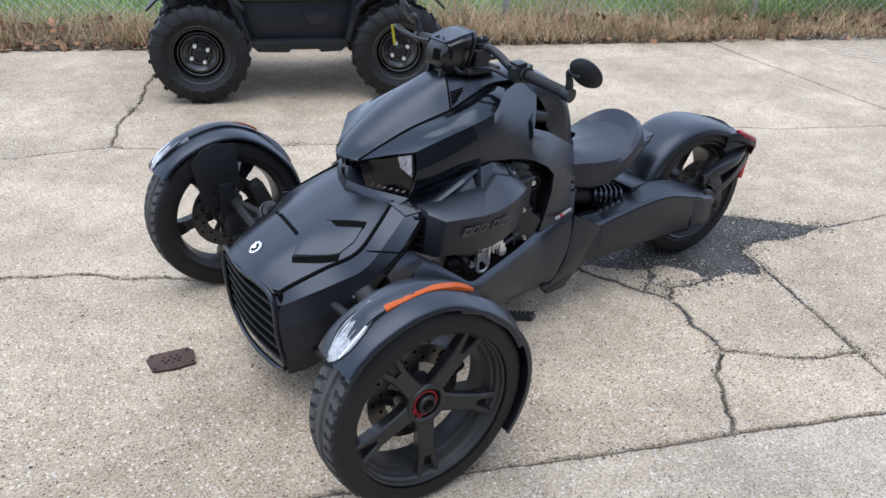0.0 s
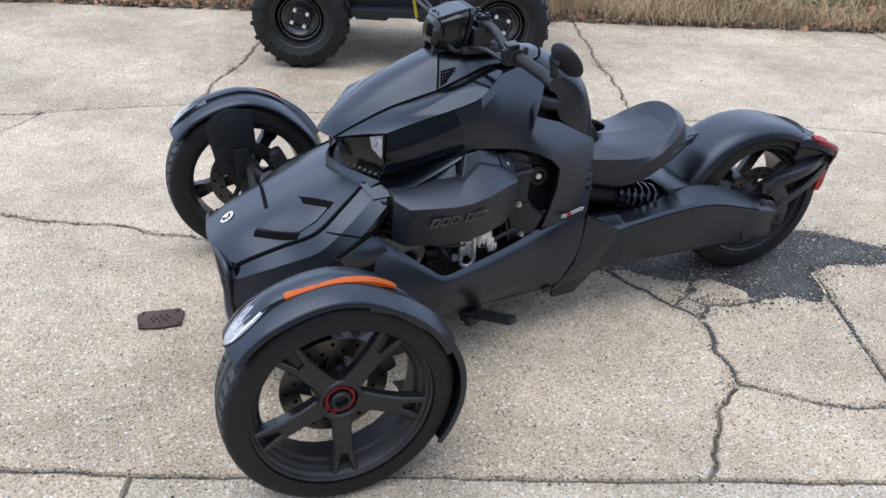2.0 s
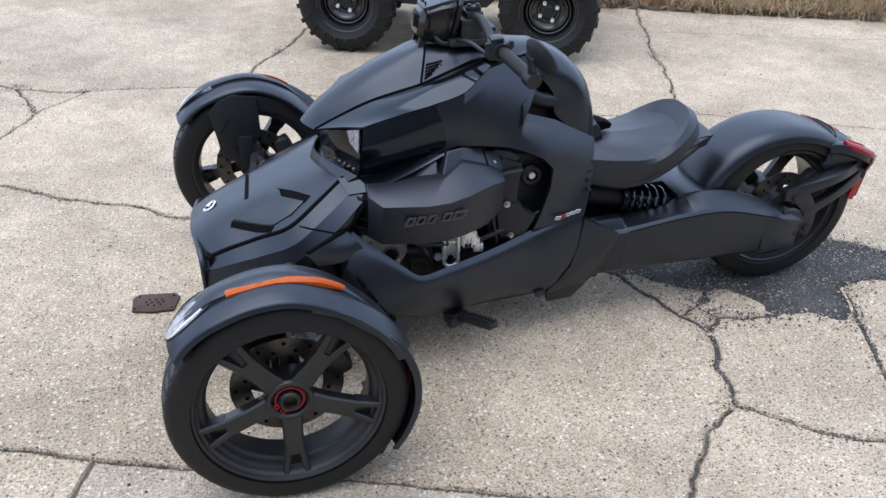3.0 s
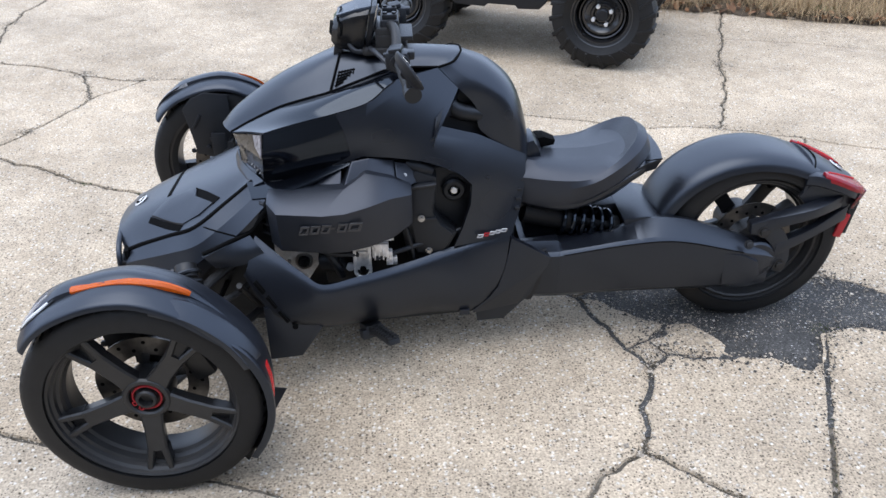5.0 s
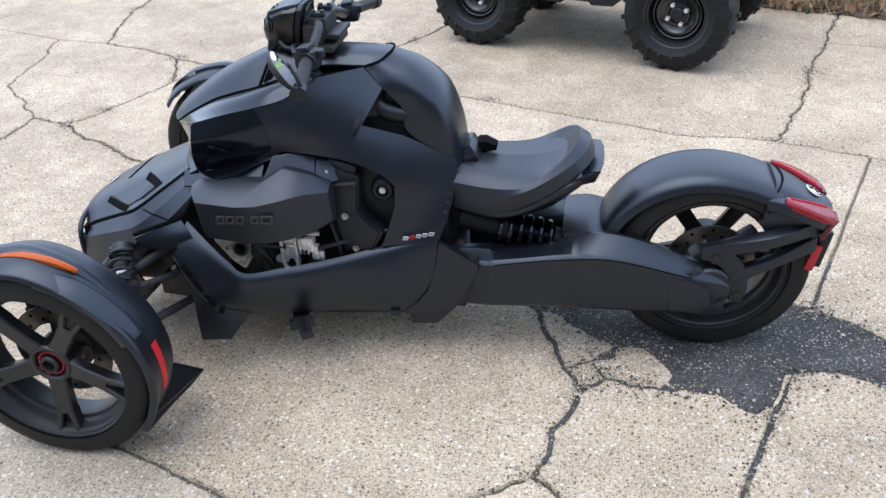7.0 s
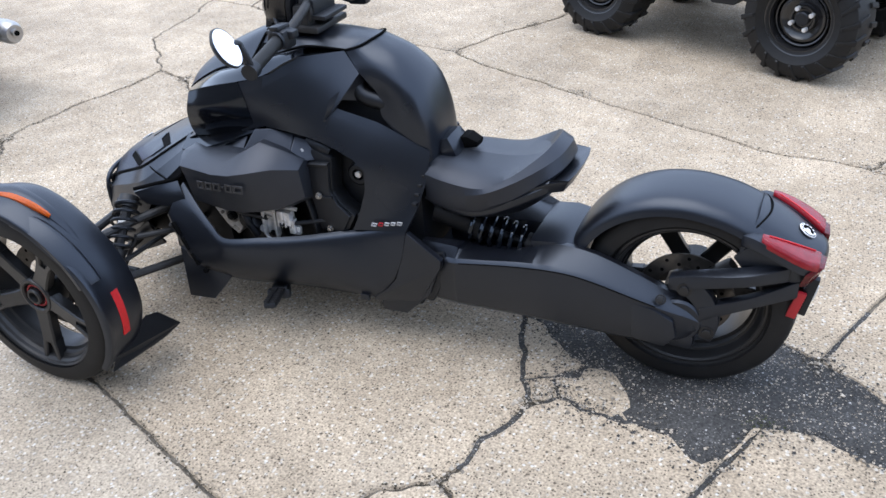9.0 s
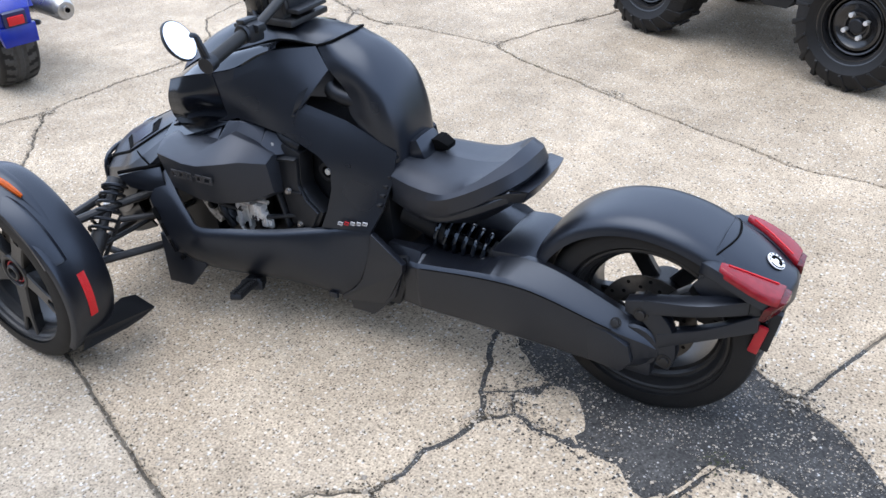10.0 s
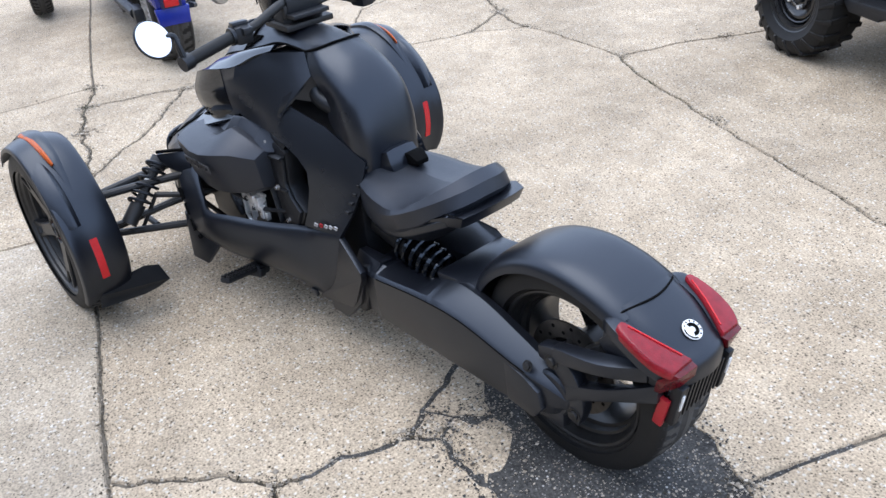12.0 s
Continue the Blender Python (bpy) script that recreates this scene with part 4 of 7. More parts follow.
# head fairing
COVER = [[(-0.130, 0, 0.692), (-0.140, 0.034, 0.690), (-0.160, 0.066, 0.688)], [(-0.178, 0, 0.742), (-0.188, 0.050, 0.734), (-0.220, 0.086, 0.727)],
         [(-0.29, 0, 0.818), (-0.293, 0.060, 0.804), (-0.305, 0.105, 0.771)], [(-0.39, 0, 0.866), (-0.392, 0.060, 0.853), (-0.385, 0.117, 0.798)], [(-0.474, 0, 0.897), (-0.472, 0.050, 0.890), (-0.446, 0.119, 0.815)]]
part("fairing_cover", sheet(COVER, 0.006, (-0.4, 0, 0.5), 6, 6, True), MATT, trike, "satin black upper fairing")
DASH = [[(-0.479, 0, 0.892), (-0.477, 0.050, 0.885), (-0.451, 0.119, 0.811)], [(-0.56, 0, 0.895), (-0.56, 0.060, 0.884), (-0.555, 0.100, 0.847)],
        [(-0.64, 0, 0.895), (-0.64, 0.055, 0.886), (-0.630, 0.086, 0.863)], [(-0.72, 0, 0.893), (-0.72, 0.050, 0.885), (-0.735, 0.079, 0.863)], [(-0.803, 0, 0.885), (-0.800, 0.030, 0.884), (-0.778, 0.072, 0.874)]]
part("dash_cover", sheet(DASH, 0.006, (-0.6, 0, 0.5), 5, 5, True), MATT, trike)
TANK = [[(-0.808, 0, 0.881), (-0.804, 0.03, 0.880), (-0.782, 0.074, 0.870), (-0.742, 0.081, 0.858)], [(-0.884, 0, 0.848), (-0.880, 0.056, 0.842), (-0.852, 0.094, 0.826), (-0.793, 0.106, 0.809)],
        [(-0.950, 0, 0.788), (-0.945, 0.068, 0.779), (-0.914, 0.106, 0.766), (-0.842, 0.102, 0.750)], [(-0.984, 0, 0.70), (-0.978, 0.074, 0.692), (-0.940, 0.110, 0.690), (-0.848, 0.108, 0.695)],
        [(-0.998, 0, 0.61), (-0.992, 0.072, 0.603), (-0.960, 0.102, 0.610), (-0.893, 0.112, 0.642)], [(-0.996, 0, 0.54), (-0.990, 0.082, 0.54), (-0.960, 0.100, 0.53), (-0.92, 0.10, 0.53)]]
part("tank_cover", sheet(TANK, 0.006, (-0.7, 0, 0.6), 5, 5, True), MATT, trike, "rounded matt black tank cover")
part("tank_core", loft([[(x, y * w, z) for x, z, w in ((-0.30, 0.60, 0.14), (-0.36, 0.76, 0.10), (-0.60, 0.84, 0.10), (-0.80, 0.86, 0.05), (-0.94, 0.72, 0.05), (-0.97, 0.52, 0.09), (-0.6, 0.50, 0.14))] for y in (-1, 1)], w=0.01), RAW, trike)

part("panel_gap", tube([(-0.449, -0.120, 0.814), (-0.475, -0.050, 0.889), (-0.477, 0, 0.8955), (-0.475, 0.050, 0.889), (-0.449, 0.120, 0.814)], 0.0032, 6, 6), DEEP, trike)
part("panel_gap", tube([(-0.739, -0.082, 0.861), (-0.781, -0.075, 0.8735), (-0.803, -0.030, 0.8840), (-0.806, 0, 0.8850), (-0.803, 0.030, 0.8840), (-0.781, 0.075, 0.8735), (-0.739, 0.082, 0.861)], 0.0032, 6, 6), DEEP, trike)
for s in (1, -1):
    part("panel_gap", tube([(-0.162, s * 0.067, 0.6895), (-0.222, s * 0.0870, 0.728), (-0.306, s * 0.1060, 0.772), (-0.386, s * 0.1180, 0.799), (-0.448, s * 0.1205, 0.8155), (-0.540, s * 0.1030, 0.843), (-0.620, s * 0.0875, 0.864), (-0.738, s * 0.0810, 0.862)], 0.0030, 6, 6), DEEP, trike)
    side = [[(-0.163, s * 0.068, 0.690), (-0.222, s * 0.138, 0.718), (-0.274, s * 0.204, 0.740)], [(-0.222, s * 0.088, 0.727), (-0.275, s * 0.152, 0.744), (-0.325, s * 0.211, 0.757)],
            [(-0.307, s * 0.107, 0.771), (-0.35, s * 0.165, 0.780), (-0.39, s * 0.215, 0.775)], [(-0.387, s * 0.119, 0.798), (-0.43, s * 0.172, 0.806), (-0.465, s * 0.214, 0.792)],
            [(-0.451, s * 0.121, 0.815), (-0.500, s * 0.166, 0.832), (-0.548, s * 0.206, 0.815)], [(-0.540, s * 0.104, 0.842), (-0.570, s * 0.142, 0.853), (-0.600, s * 0.172, 0.844)], [(-0.618, s * 0.089, 0.863), (-0.624, s * 0.110, 0.864), (-0.640, s * 0.134, 0.858)]]
    g = part("gloss_panel", sheet(side, 0.006, (-0.4, 0, 0.6), 5, 4), GLOSS, trike, "gloss black fairing shoulder")
    low = [[(-0.274, s * 0.205, 0.738), (-0.268, s * 0.222, 0.690), (-0.262, s * 0.216, 0.640), (-0.256, s * 0.195, 0.596)], [(-0.325, s * 0.212, 0.755), (-0.33, s * 0.230, 0.705), (-0.335, s * 0.226, 0.650), (-0.335, s * 0.205, 0.606)],
           [(-0.39, s * 0.216, 0.773), (-0.405, s * 0.229, 0.722), (-0.415, s * 0.226, 0.672), (-0.42, s * 0.208, 0.628)], [(-0.465, s * 0.215, 0.790), (-0.485, s * 0.223, 0.740), (-0.495, s * 0.221, 0.690), (-0.50, s * 0.208, 0.646)]]
    part("gloss_flank", sheet(low, 0.006, (-0.4, 0, 0.66), 5, 5), GLOSS, trike)
    # headlamp: smoked lens over a dark bowl, a pale reflector patch set on the lens
    lens = [[(-0.166, s * 0.066, 0.684), (-0.178, s * 0.064, 0.640), (-0.182, s * 0.078, 0.606)], [(-0.222, s * 0.138, 0.709), (-0.225, s * 0.142, 0.652), (-0.225, s * 0.136, 0.604)], [(-0.271, s * 0.200, 0.734), (-0.264, s * 0.212, 0.670), (-0.258, s * 0.198, 0.602)]]
    h = part("headlamp", sheet(lens, 0.004, (-0.5, 0, 0.65), 4, 4), SMOKE, trike, "smoked headlamp lens over a dark bowl")
    h.visible_shadow = False
    bowl = [[(x - 0.035, y * 0.95, z) for x, y, z in row] for row in lens]
    part("lamp_bowl", sheet(bowl, 0.006, (-0.6, 0, 0.65), 3, 3), DEEP, h)
    # reflector set proud of the lens, its bright reflection put into pale colour
    part("reflector", sheet([[(-0.238, s * 0.166, 0.7185), (-0.241, s * 0.175, 0.688)], [(-0.252, s * 0.183, 0.7250), (-0.251, s * 0.192, 0.678)], [(-0.264, s * 0.199, 0.7310), (-0.258, s * 0.209, 0.668)]], 0.003, (-0.6, 0, 0.65), 4, 4), REFLECTOR, h, "faceted reflector patch on the lens, its shine put into the colour")
    part("light_guide", join(*[bar((-0.196 - 0.010 * k, s * (0.083 + 0.019 * k), 0.607 + 0.001 * k), (-0.200 - 0.010 * k, s * (0.094 + 0.019 * k), 0.618), 0.004, 0.005, 0.001) for k in range(6)]), STEEL, h)
    # brow and chin strakes below the lamp
    chin = [[(-0.158, 0, 0.606), (-0.150, 0, 0.575), (-0.165, 0, 0.560)], [(-0.182, s * 0.078, 0.604), (-0.172, s * 0.085, 0.578), (-0.19, s * 0.085, 0.562)], [(-0.256, s * 0.198, 0.598), (-0.228, s * 0.196, 0.582), (-0.25, s * 0.19, 0.57)]]
    part("chin", sheet(chin, 0.005, (-0.4, 0, 0.6), 4, 4), MATT, trike)
    strake = [[(-0.205, s * 0.172, 0.585), (-0.225, s * 0.235, 0.564)], [(-0.30, s * 0.205, 0.600), (-0.30, s * 0.250, 0.580)], [(-0.42, s * 0.205, 0.640), (-0.42, s * 0.236, 0.622)], [(-0.52, s * 0.20, 0.665), (-0.52, s * 0.21, 0.655)]]
    part("strake", sheet(strake, 0.008, (-0.3, 0, 0.4), 4, 3), GLOSS, trike)
    def on_dash(u, f):
        a, b = Vector((-0.477 + 0.026 * f, 0.050 + 0.069 * f, 0.886 - 0.074 * f)), Vector((-0.560 + 0.005 * f, 0.060 + 0.040 * f, 0.885 - 0.037 * f))
        q = a.lerp(b, u) + Vector((0.0, 0.0022, 0.0022))
        return (q.x, s * q.y, q.z)
    mesh_bar = [bar(on_dash(0.10 + 0.085 * k, 0.42), on_dash(0.10 + 0.085 * k, 0.88 - 0.05 * k), 0.0022, 0.004, 0.0) for k in range(6)]
    mesh_bar += [bar(on_dash(0.07, 0.46 + 0.10 * k), on_dash(0.56 - 0.07 * k, 0.46 + 0.085 * k), 0.0022, 0.004, 0.0) for k in range(5)]
    part("dash_mesh", join(*mesh_bar), DEEP, trike)
    # Y-shaped side cover
    inner = [(-0.445, 0.212, 0.640), (-0.530, 0.215, 0.668), (-0.605, 0.213, 0.660), (-0.660, 0.209, 0.650), (-0.690, 0.206, 0.642), (-0.712, 0.204, 0.634), (-0.745, 0.201, 0.620), (-0.792, 0.196, 0.594),
             (-0.824, 0.193, 0.560), (-0.820, 0.195, 0.500), (-0.796, 0.200, 0.425), (-0.772, 0.205, 0.371)]
    outer = [(-0.463, 0.214, 0.788), (-0.548, 0.206, 0.813), (-0.628, 0.146, 0.853), (-0.738, 0.084, 0.860), (-0.792, 0.108, 0.810), (-0.726, 0.162, 0.748), (-0.724, 0.164, 0.730), (-0.845, 0.126, 0.682),
             (-0.985, 0.100, 0.603), (-0.980, 0.128, 0.520), (-0.962, 0.158, 0.450), (-0.937, 0.190, 0.391)]
    swell = (0.008, 0.012, 0.018, 0.022, 0.014, 0.006, 0.004, 0.004, 0.005, 0.003, 0.001, 0.0)
    cover = []
    for (x0, y0, z0), (x1, y1, z1), b in zip(inner, outer, swell):
        cover.append([(x0 + (x1 - x0) * f, s * (y0 + (y1 - y0) * f + b * 4 * f * (1 - f)), z0 + (z1 - z0) * f) for f in (0, 0.25, 0.5, 0.75, 1)])
    part("side_cover", sheet(cover, 0.010, (-0.7, 0, 0.6), 1, 3), MATT, trike, "matt black Y-shaped frame cover", angle=24)
    part("window_bevel", sheet([[(-0.791, s * 0.108, 0.808), (-0.798, s * 0.085, 0.795)], [(-0.760, s * 0.136, 0.778), (-0.786, s * 0.092, 0.764)], [(-0.727, s * 0.161, 0.748), (-0.775, s * 0.106, 0.730)]], 0.005, (-0.7, 0, 0.6), 3, 2), MATT, trike)
    part("window_tube", tube([(-0.75, s * 0.070, 0.790), (-0.785, s * 0.088, 0.742), (-0.86, s * 0.080, 0.722)], 0.026, 14, 4), RAW, trike)
    # lower side panel and its fin
    panel = [[(-0.225, s * 0.262, 0.466), (-0.215, s * 0.290, 0.440), (-0.205, s * 0.315, 0.405), (-0.198, s * 0.325, 0.388), (-0.190, s * 0.322, 0.378)],
             [(-0.300, s * 0.300, 0.412), (-0.292, s * 0.318, 0.394), (-0.262, s * 0.335, 0.355), (-0.240, s * 0.343, 0.325), (-0.228, s * 0.340, 0.310)],
             [(-0.355, s * 0.322, 0.372), (-0.350, s * 0.338, 0.352), (-0.325, s * 0.350, 0.300), (-0.295, s * 0.354, 0.258), (-0.285, s * 0.350, 0.245)],
             [(-0.405, s * 0.334, 0.343), (-0.405, s * 0.348, 0.322), (-0.400, s * 0.350, 0.275), (-0.393, s * 0.338, 0.225), (-0.390, s * 0.322, 0.195)],
             [(-0.500, s * 0.298, 0.343), (-0.502, s * 0.315, 0.322), (-0.505, s * 0.318, 0.260), (-0.505, s * 0.302, 0.205), (-0.505, s * 0.275, 0.170)],
             [(-0.585, s * 0.266, 0.346), (-0.588, s * 0.284, 0.326), (-0.590, s * 0.290, 0.260), (-0.590, s * 0.278, 0.200), (-0.590, s * 0.250, 0.165)],
             [(-0.675, s * 0.234, 0.355), (-0.677, s * 0.252, 0.336), (-0.680, s * 0.262, 0.265), (-0.680, s * 0.252, 0.200), (-0.680, s * 0.228, 0.160)],
             [(-0.765, s * 0.198, 0.366), (-0.768, s * 0.216, 0.348), (-0.775, s * 0.235, 0.270), (-0.780, s * 0.235, 0.200), (-0.785, s * 0.222, 0.160)],
             [(-0.830, s * 0.196, 0.374), (-0.832, s * 0.206, 0.355), (-0.840, s * 0.222, 0.275), (-0.845, s * 0.225, 0.205), (-0.848, s * 0.215, 0.160)],
             [(-0.935, s * 0.184, 0.394), (-0.932, s * 0.193, 0.370), (-0.920, s * 0.205, 0.296), (-0.893, s * 0.210, 0.225), (-0.872, s * 0.200, 0.165)]]
    p = part("lower_panel", sheet(panel, 0.012, (-0.6, 0, 0.3), 5, 3), MATT, trike, "matt black lower side panel", angle=30)
    # lit facet that closes the panel towards the bonnet, its edge drawn as a plate
    face = [[(-0.100, s * 0.344, 0.451), (-0.112, s * 0.338, 0.430), (-0.122, s * 0.328, 0.408)], [(-0.156, s * 0.307, 0.463), (-0.174, s * 0.314, 0.434), (-0.188, s * 0.314, 0.404)], [(-0.213, s * 0.272, 0.473), (-0.240, s * 0.292, 0.444), (-0.256, s * 0.296, 0.418)]]
    part("panel_nose", sheet(face, 0.014, (-0.3, 0, 0.35), 3, 3), MATT, p)
    part("panel_gap", tube([(-0.096, s * 0.338, 0.458), (-0.155, s * 0.305, 0.470), (-0.216, s * 0.266, 0.482), (-0.262, s * 0.262, 0.540)], 0.006, 8, 4), DEEP, p)
    fin = loft([[(-0.238, s * 0.352, 0.290), (-0.240, s * 0.363, 0.118), (-0.329, s * 0.354, 0.120), (-0.392, s * 0.330, 0.200)], [(-0.238, s * 0.340, 0.290), (-0.240, s * 0.351, 0.118), (-0.329, s * 0.342, 0.120), (-0.392, s * 0.316, 0.200)]], w=0.003)
    part("fin", fin, MATT, p)
    for k in range(3):
        part("slot", bar((-0.222 - 0.029 * k, s * (0.341 + 0.005 * k), 0.368 - 0.046 * k), (-0.244 - 0.029 * k, s * (0.345 + 0.005 * k), 0.333 - 0.046 * k), 0.012, 0.009, 0.001), DEEP, p)
    part("slot", moved(disc(0.008, -0.004, 0.004, 14), pose(-0.318, s * 0.352, 0.222)), DEEP, p)
    rear = [(-0.938, 0.196, 0.386), (-1.050, 0.214, 0.326), (-1.046, 0.212, 0.300), (-0.985, 0.203, 0.190), (-0.962, 0.200, 0.162), (-0.905, 0.204, 0.150), (-0.826, 0.221, 0.147), (-0.829, 0.224, 0.163), (-0.872, 0.218, 0.196), (-0.900, 0.213, 0.232), (-0.922, 0.207, 0.300)]
    part("knee_plate", loft([[(x, s * y, z) for x, y, z in rear], [(x, s * (y - 0.02), z) for x, y, z in rear]], w=0.0025), MATT, p)
    part("panel_tab", box(-0.800, s * 0.228, 0.158, 0.030, 0.010, 0.020, 0.003), MATT, p)
    part("belly_block", slab([(-0.83, 0.19), (-0.84, 0.10), (-0.92, 0.105), (-1.0, 0.19), (-1.04, 0.30), (-0.95, 0.30)], s * 0.175, s * 0.198), MATT, trike)
    # intake box
    intake = [[(x, s * 0.15, z1 - 0.002), (x, s * y1, z1), (x, s * y2, z2), (x, s * y3, z3), (x, s * (y3 - 0.035), z3 - 0.016), (x, s * 0.15, z3 - 0.012)] for x, y1, z1, y2, z2, y3, z3 in (
        (-0.270, 0.270, 0.585, 0.287, 0.576, 0.268, 0.446), (-0.300, 0.275, 0.589, 0.336, 0.567, 0.306, 0.440), (-0.420, 0.278, 0.600, 0.354, 0.566, 0.320, 0.434), (-0.478, 0.282, 0.607, 0.354, 0.570, 0.320, 0.436),
        (-0.533, 0.255, 0.638, 0.346, 0.581, 0.312, 0.444), (-0.600, 0.243, 0.616, 0.312, 0.588, 0.288, 0.456), (-0.655, 0.228, 0.587, 0.262, 0.572, 0.250, 0.478))]
    ib = part("intake_box", loft(intake, w=0.0035), SOFT, trike, "black plastic intake box with grey lettering bars", angle=27)
    part("intake_top", loft([[(-0.462, s * 0.15, 0.590), (-0.474, s * 0.266, 0.600), (-0.533, s * 0.240, 0.630), (-0.612, s * 0.226, 0.610), (-0.655, s * 0.12, 0.565)], [(-0.485, s * 0.14, 0.658), (-0.498, s * 0.222, 0.657), (-0.545, s * 0.217, 0.665), (-0.607, s * 0.190, 0.644), (-0.636, s * 0.12, 0.630)]], w=0.004), SOFT, ib, angle=16)
    part("intake_end", loft([[(-0.612, s * 0.196, 0.640), (-0.662, s * 0.184, 0.624), (-0.676, s * 0.190, 0.574), (-0.658, s * 0.222, 0.583), (-0.616, s * 0.232, 0.611)], [(-0.606, s * 0.166, 0.632), (-0.652, s * 0.156, 0.616), (-0.668, s * 0.160, 0.560), (-0.650, s * 0.190, 0.565), (-0.610, s * 0.2, 0.59)]], w=0.003), SOFT, ib, angle=20)
    part("duct_cover", loft([[(-0.470, s * 0.222, 0.634), (-0.466, s * 0.250, 0.598), (-0.360, s * 0.246, 0.583), (-0.315, s * 0.228, 0.566)], [(-0.460, s * 0.196, 0.630), (-0.455, s * 0.215, 0.585), (-0.36, s * 0.21, 0.565), (-0.315, s * 0.200, 0.556)]], w=0.003), SOFT, ib)
    part("intake_mouth", loft([[(-0.278, s * 0.20, 0.446), (-0.278, s * 0.268, 0.450), (-0.278, s * 0.284, 0.566), (-0.278, s * 0.20, 0.578)], [(-0.256, s * 0.20, 0.460), (-0.258, s * 0.248, 0.462), (-0.258, s * 0.264, 0.558), (-0.256, s * 0.20, 0.566)]], w=0.004), DEEP, ib)
    for k in range(4):
        part("intake_slat", loft([[(-0.300, s * 0.302, z - 0.002), (-0.282, s * 0.272, z), (-0.246, s * 0.252, z + 0.006), (-0.240, s * 0.205, z + 0.008), (-0.280, s * 0.200, z)] for z in (0.462 + 0.029 * k, 0.467 + 0.029 * k)], w=0.0012), RAW, ib)
    part("screw", moved(join(disc(0.0075, 0, 0.004, 16, 0.001), lathe([(0.0045, 0.004), (0.0045, 0.0055), (0.002, 0.0055), (0.002, 0.004)], 12)), pose(-0.637, s * 0.2075, 0.603, 25 * s, 0, 12 * s if s > 0 else 180 - 12)), STEEL, ib)

    def outline(x0, z0, wid, hgt, lean, y, tilt, mat_, parent, stroke):
        """A slanted hollow bar in place of a letter of the maker's name."""
        def ring(o, yy):
            return [(x0 - o, yy, z0 + o), (x0 - wid + o, yy, z0 + o), (x0 - wid - lean + o, yy, z0 + hgt - o), (x0 - lean - o, yy, z0 + hgt - o)]
        bm = bmesh.new()
        a, b, c, d = ([bm.verts.new((x, s * (yy - tilt * (z - z0)), z)) for x, yy, z in ring(o, yv)] for o, yv in ((0, y - 0.004), (0, y), (stroke, y), (stroke, y - 0.004)))
        for u, v in ((a, b), (b, c), (c, d)):
            for i in range(4):
                bm.faces.new((u[i], u[(i + 1) % 4], v[(i + 1) % 4], v[i]))
        part("lettering_bar", bm, mat_, parent, smooth=False)
    x = -0.354
    for w in (0.024, 0.024, 0.024, 0.010, 0.024, 0.034):
        dash = w == 0.010
        outline(x, 0.506 + 0.06 * (-0.354 - x) + (0.011 if dash else 0), w, 0.006 if dash else 0.028, 0.002 if dash else 0.008, 0.3425 + 0.004 * (-0.354 - x) / 0.16, -0.24, GREYMARK, ib, 0.0028 if dash else 0.0060)
        x -= w + 0.0045
    x = -0.836
    for k, w in enumerate((0.016, 0.014, 0.014, 0.014, 0.016)):
        outline(x, 0.399 + 0.06 * (-0.836 - x), w, 0.010, 0.004, 0.2105 - 0.30 * (-0.836 - x), 0.06, RED if k == 1 else PALEMARK, trike, 0.0026)
        x -= w + 0.003
    # engine seen in the opening
    eng = part("engine_block", join(box(-0.36, s * 0.115, 0.36, 0.16, 0.12, 0.16, 0.015), box(-0.46, s * 0.13, 0.36, 0.12, 0.14, 0.2, 0.01)), DARKSTEEL, trike, "dark cast engine block")
    part("filler_cap", moved(join(disc(0.017, 0, 0.020, 24, 0.003), disc(0.012, 0.02, 0.028, 24, 0.003)), pose(-0.342, s * 0.196, 0.345, 0, 0, 0 if s > 0 else 180)), RAW, eng)
    part("cap_ring", moved(lathe([(0.025, 0), (0.025, 0.012), (0.019, 0.012), (0.019, 0)], 28), pose(-0.342, s * 0.198, 0.345, 0, 0, 0 if s > 0 else 180)), STEEL, eng)
    arc = [(-0.510 + 0.021 * math.cos(t), s * 0.243, 0.326 + 0.021 * math.sin(t)) for t in np.linspace(math.pi, 2 * math.pi, 9)]
    brk = join(box(-0.489, s * 0.243, 0.368, 0.009, 0.014, 0.088, 0.002), box(-0.531, s * 0.243, 0.368, 0.009, 0.014, 0.088, 0.002), tube(arc, 0.0055, 8), box(-0.510, s * 0.234, 0.372, 0.050, 0.006, 0.092, 0.001), box(-0.510, s * 0.241, 0.412, 0.056, 0.018, 0.010, 0.002), box(-0.512, s * 0.240, 0.385, 0.034, 0.008, 0.006, 0.001),
               box(-0.562, s * 0.234, 0.392, 0.046, 0.030, 0.044, 0.003), box(-0.556, s * 0.246, 0.404, 0.020, 0.016, 0.026, 0.002), box(-0.586, s * 0.236, 0.366, 0.018, 0.020, 0.044, 0.002), box(-0.600, s * 0.232, 0.352, 0.016, 0.014, 0.026, 0.002), tube([(-0.48, s * 0.236, 0.424), (-0.60, s * 0.228, 0.420)], 0.006), *[box(-0.546 - 0.012 * k, s * 0.250, 0.380, 0.004, 0.006, 0.030, 0.001) for k in range(3)])
    part("bracket_hole", moved(disc(0.009, 0, 0.004, 14), pose(-0.510, s * 0.2365, 0.330, 0, 0, 0 if s > 0 else 180)), DEEP, eng)
    part("rubber_bush", moved(join(disc(0.012, 0, 0.012, 18, 0.002)), pose(-0.474, s * 0.228, 0.336, 0, 0, 0 if s > 0 else 180)), PALEMARK, eng)
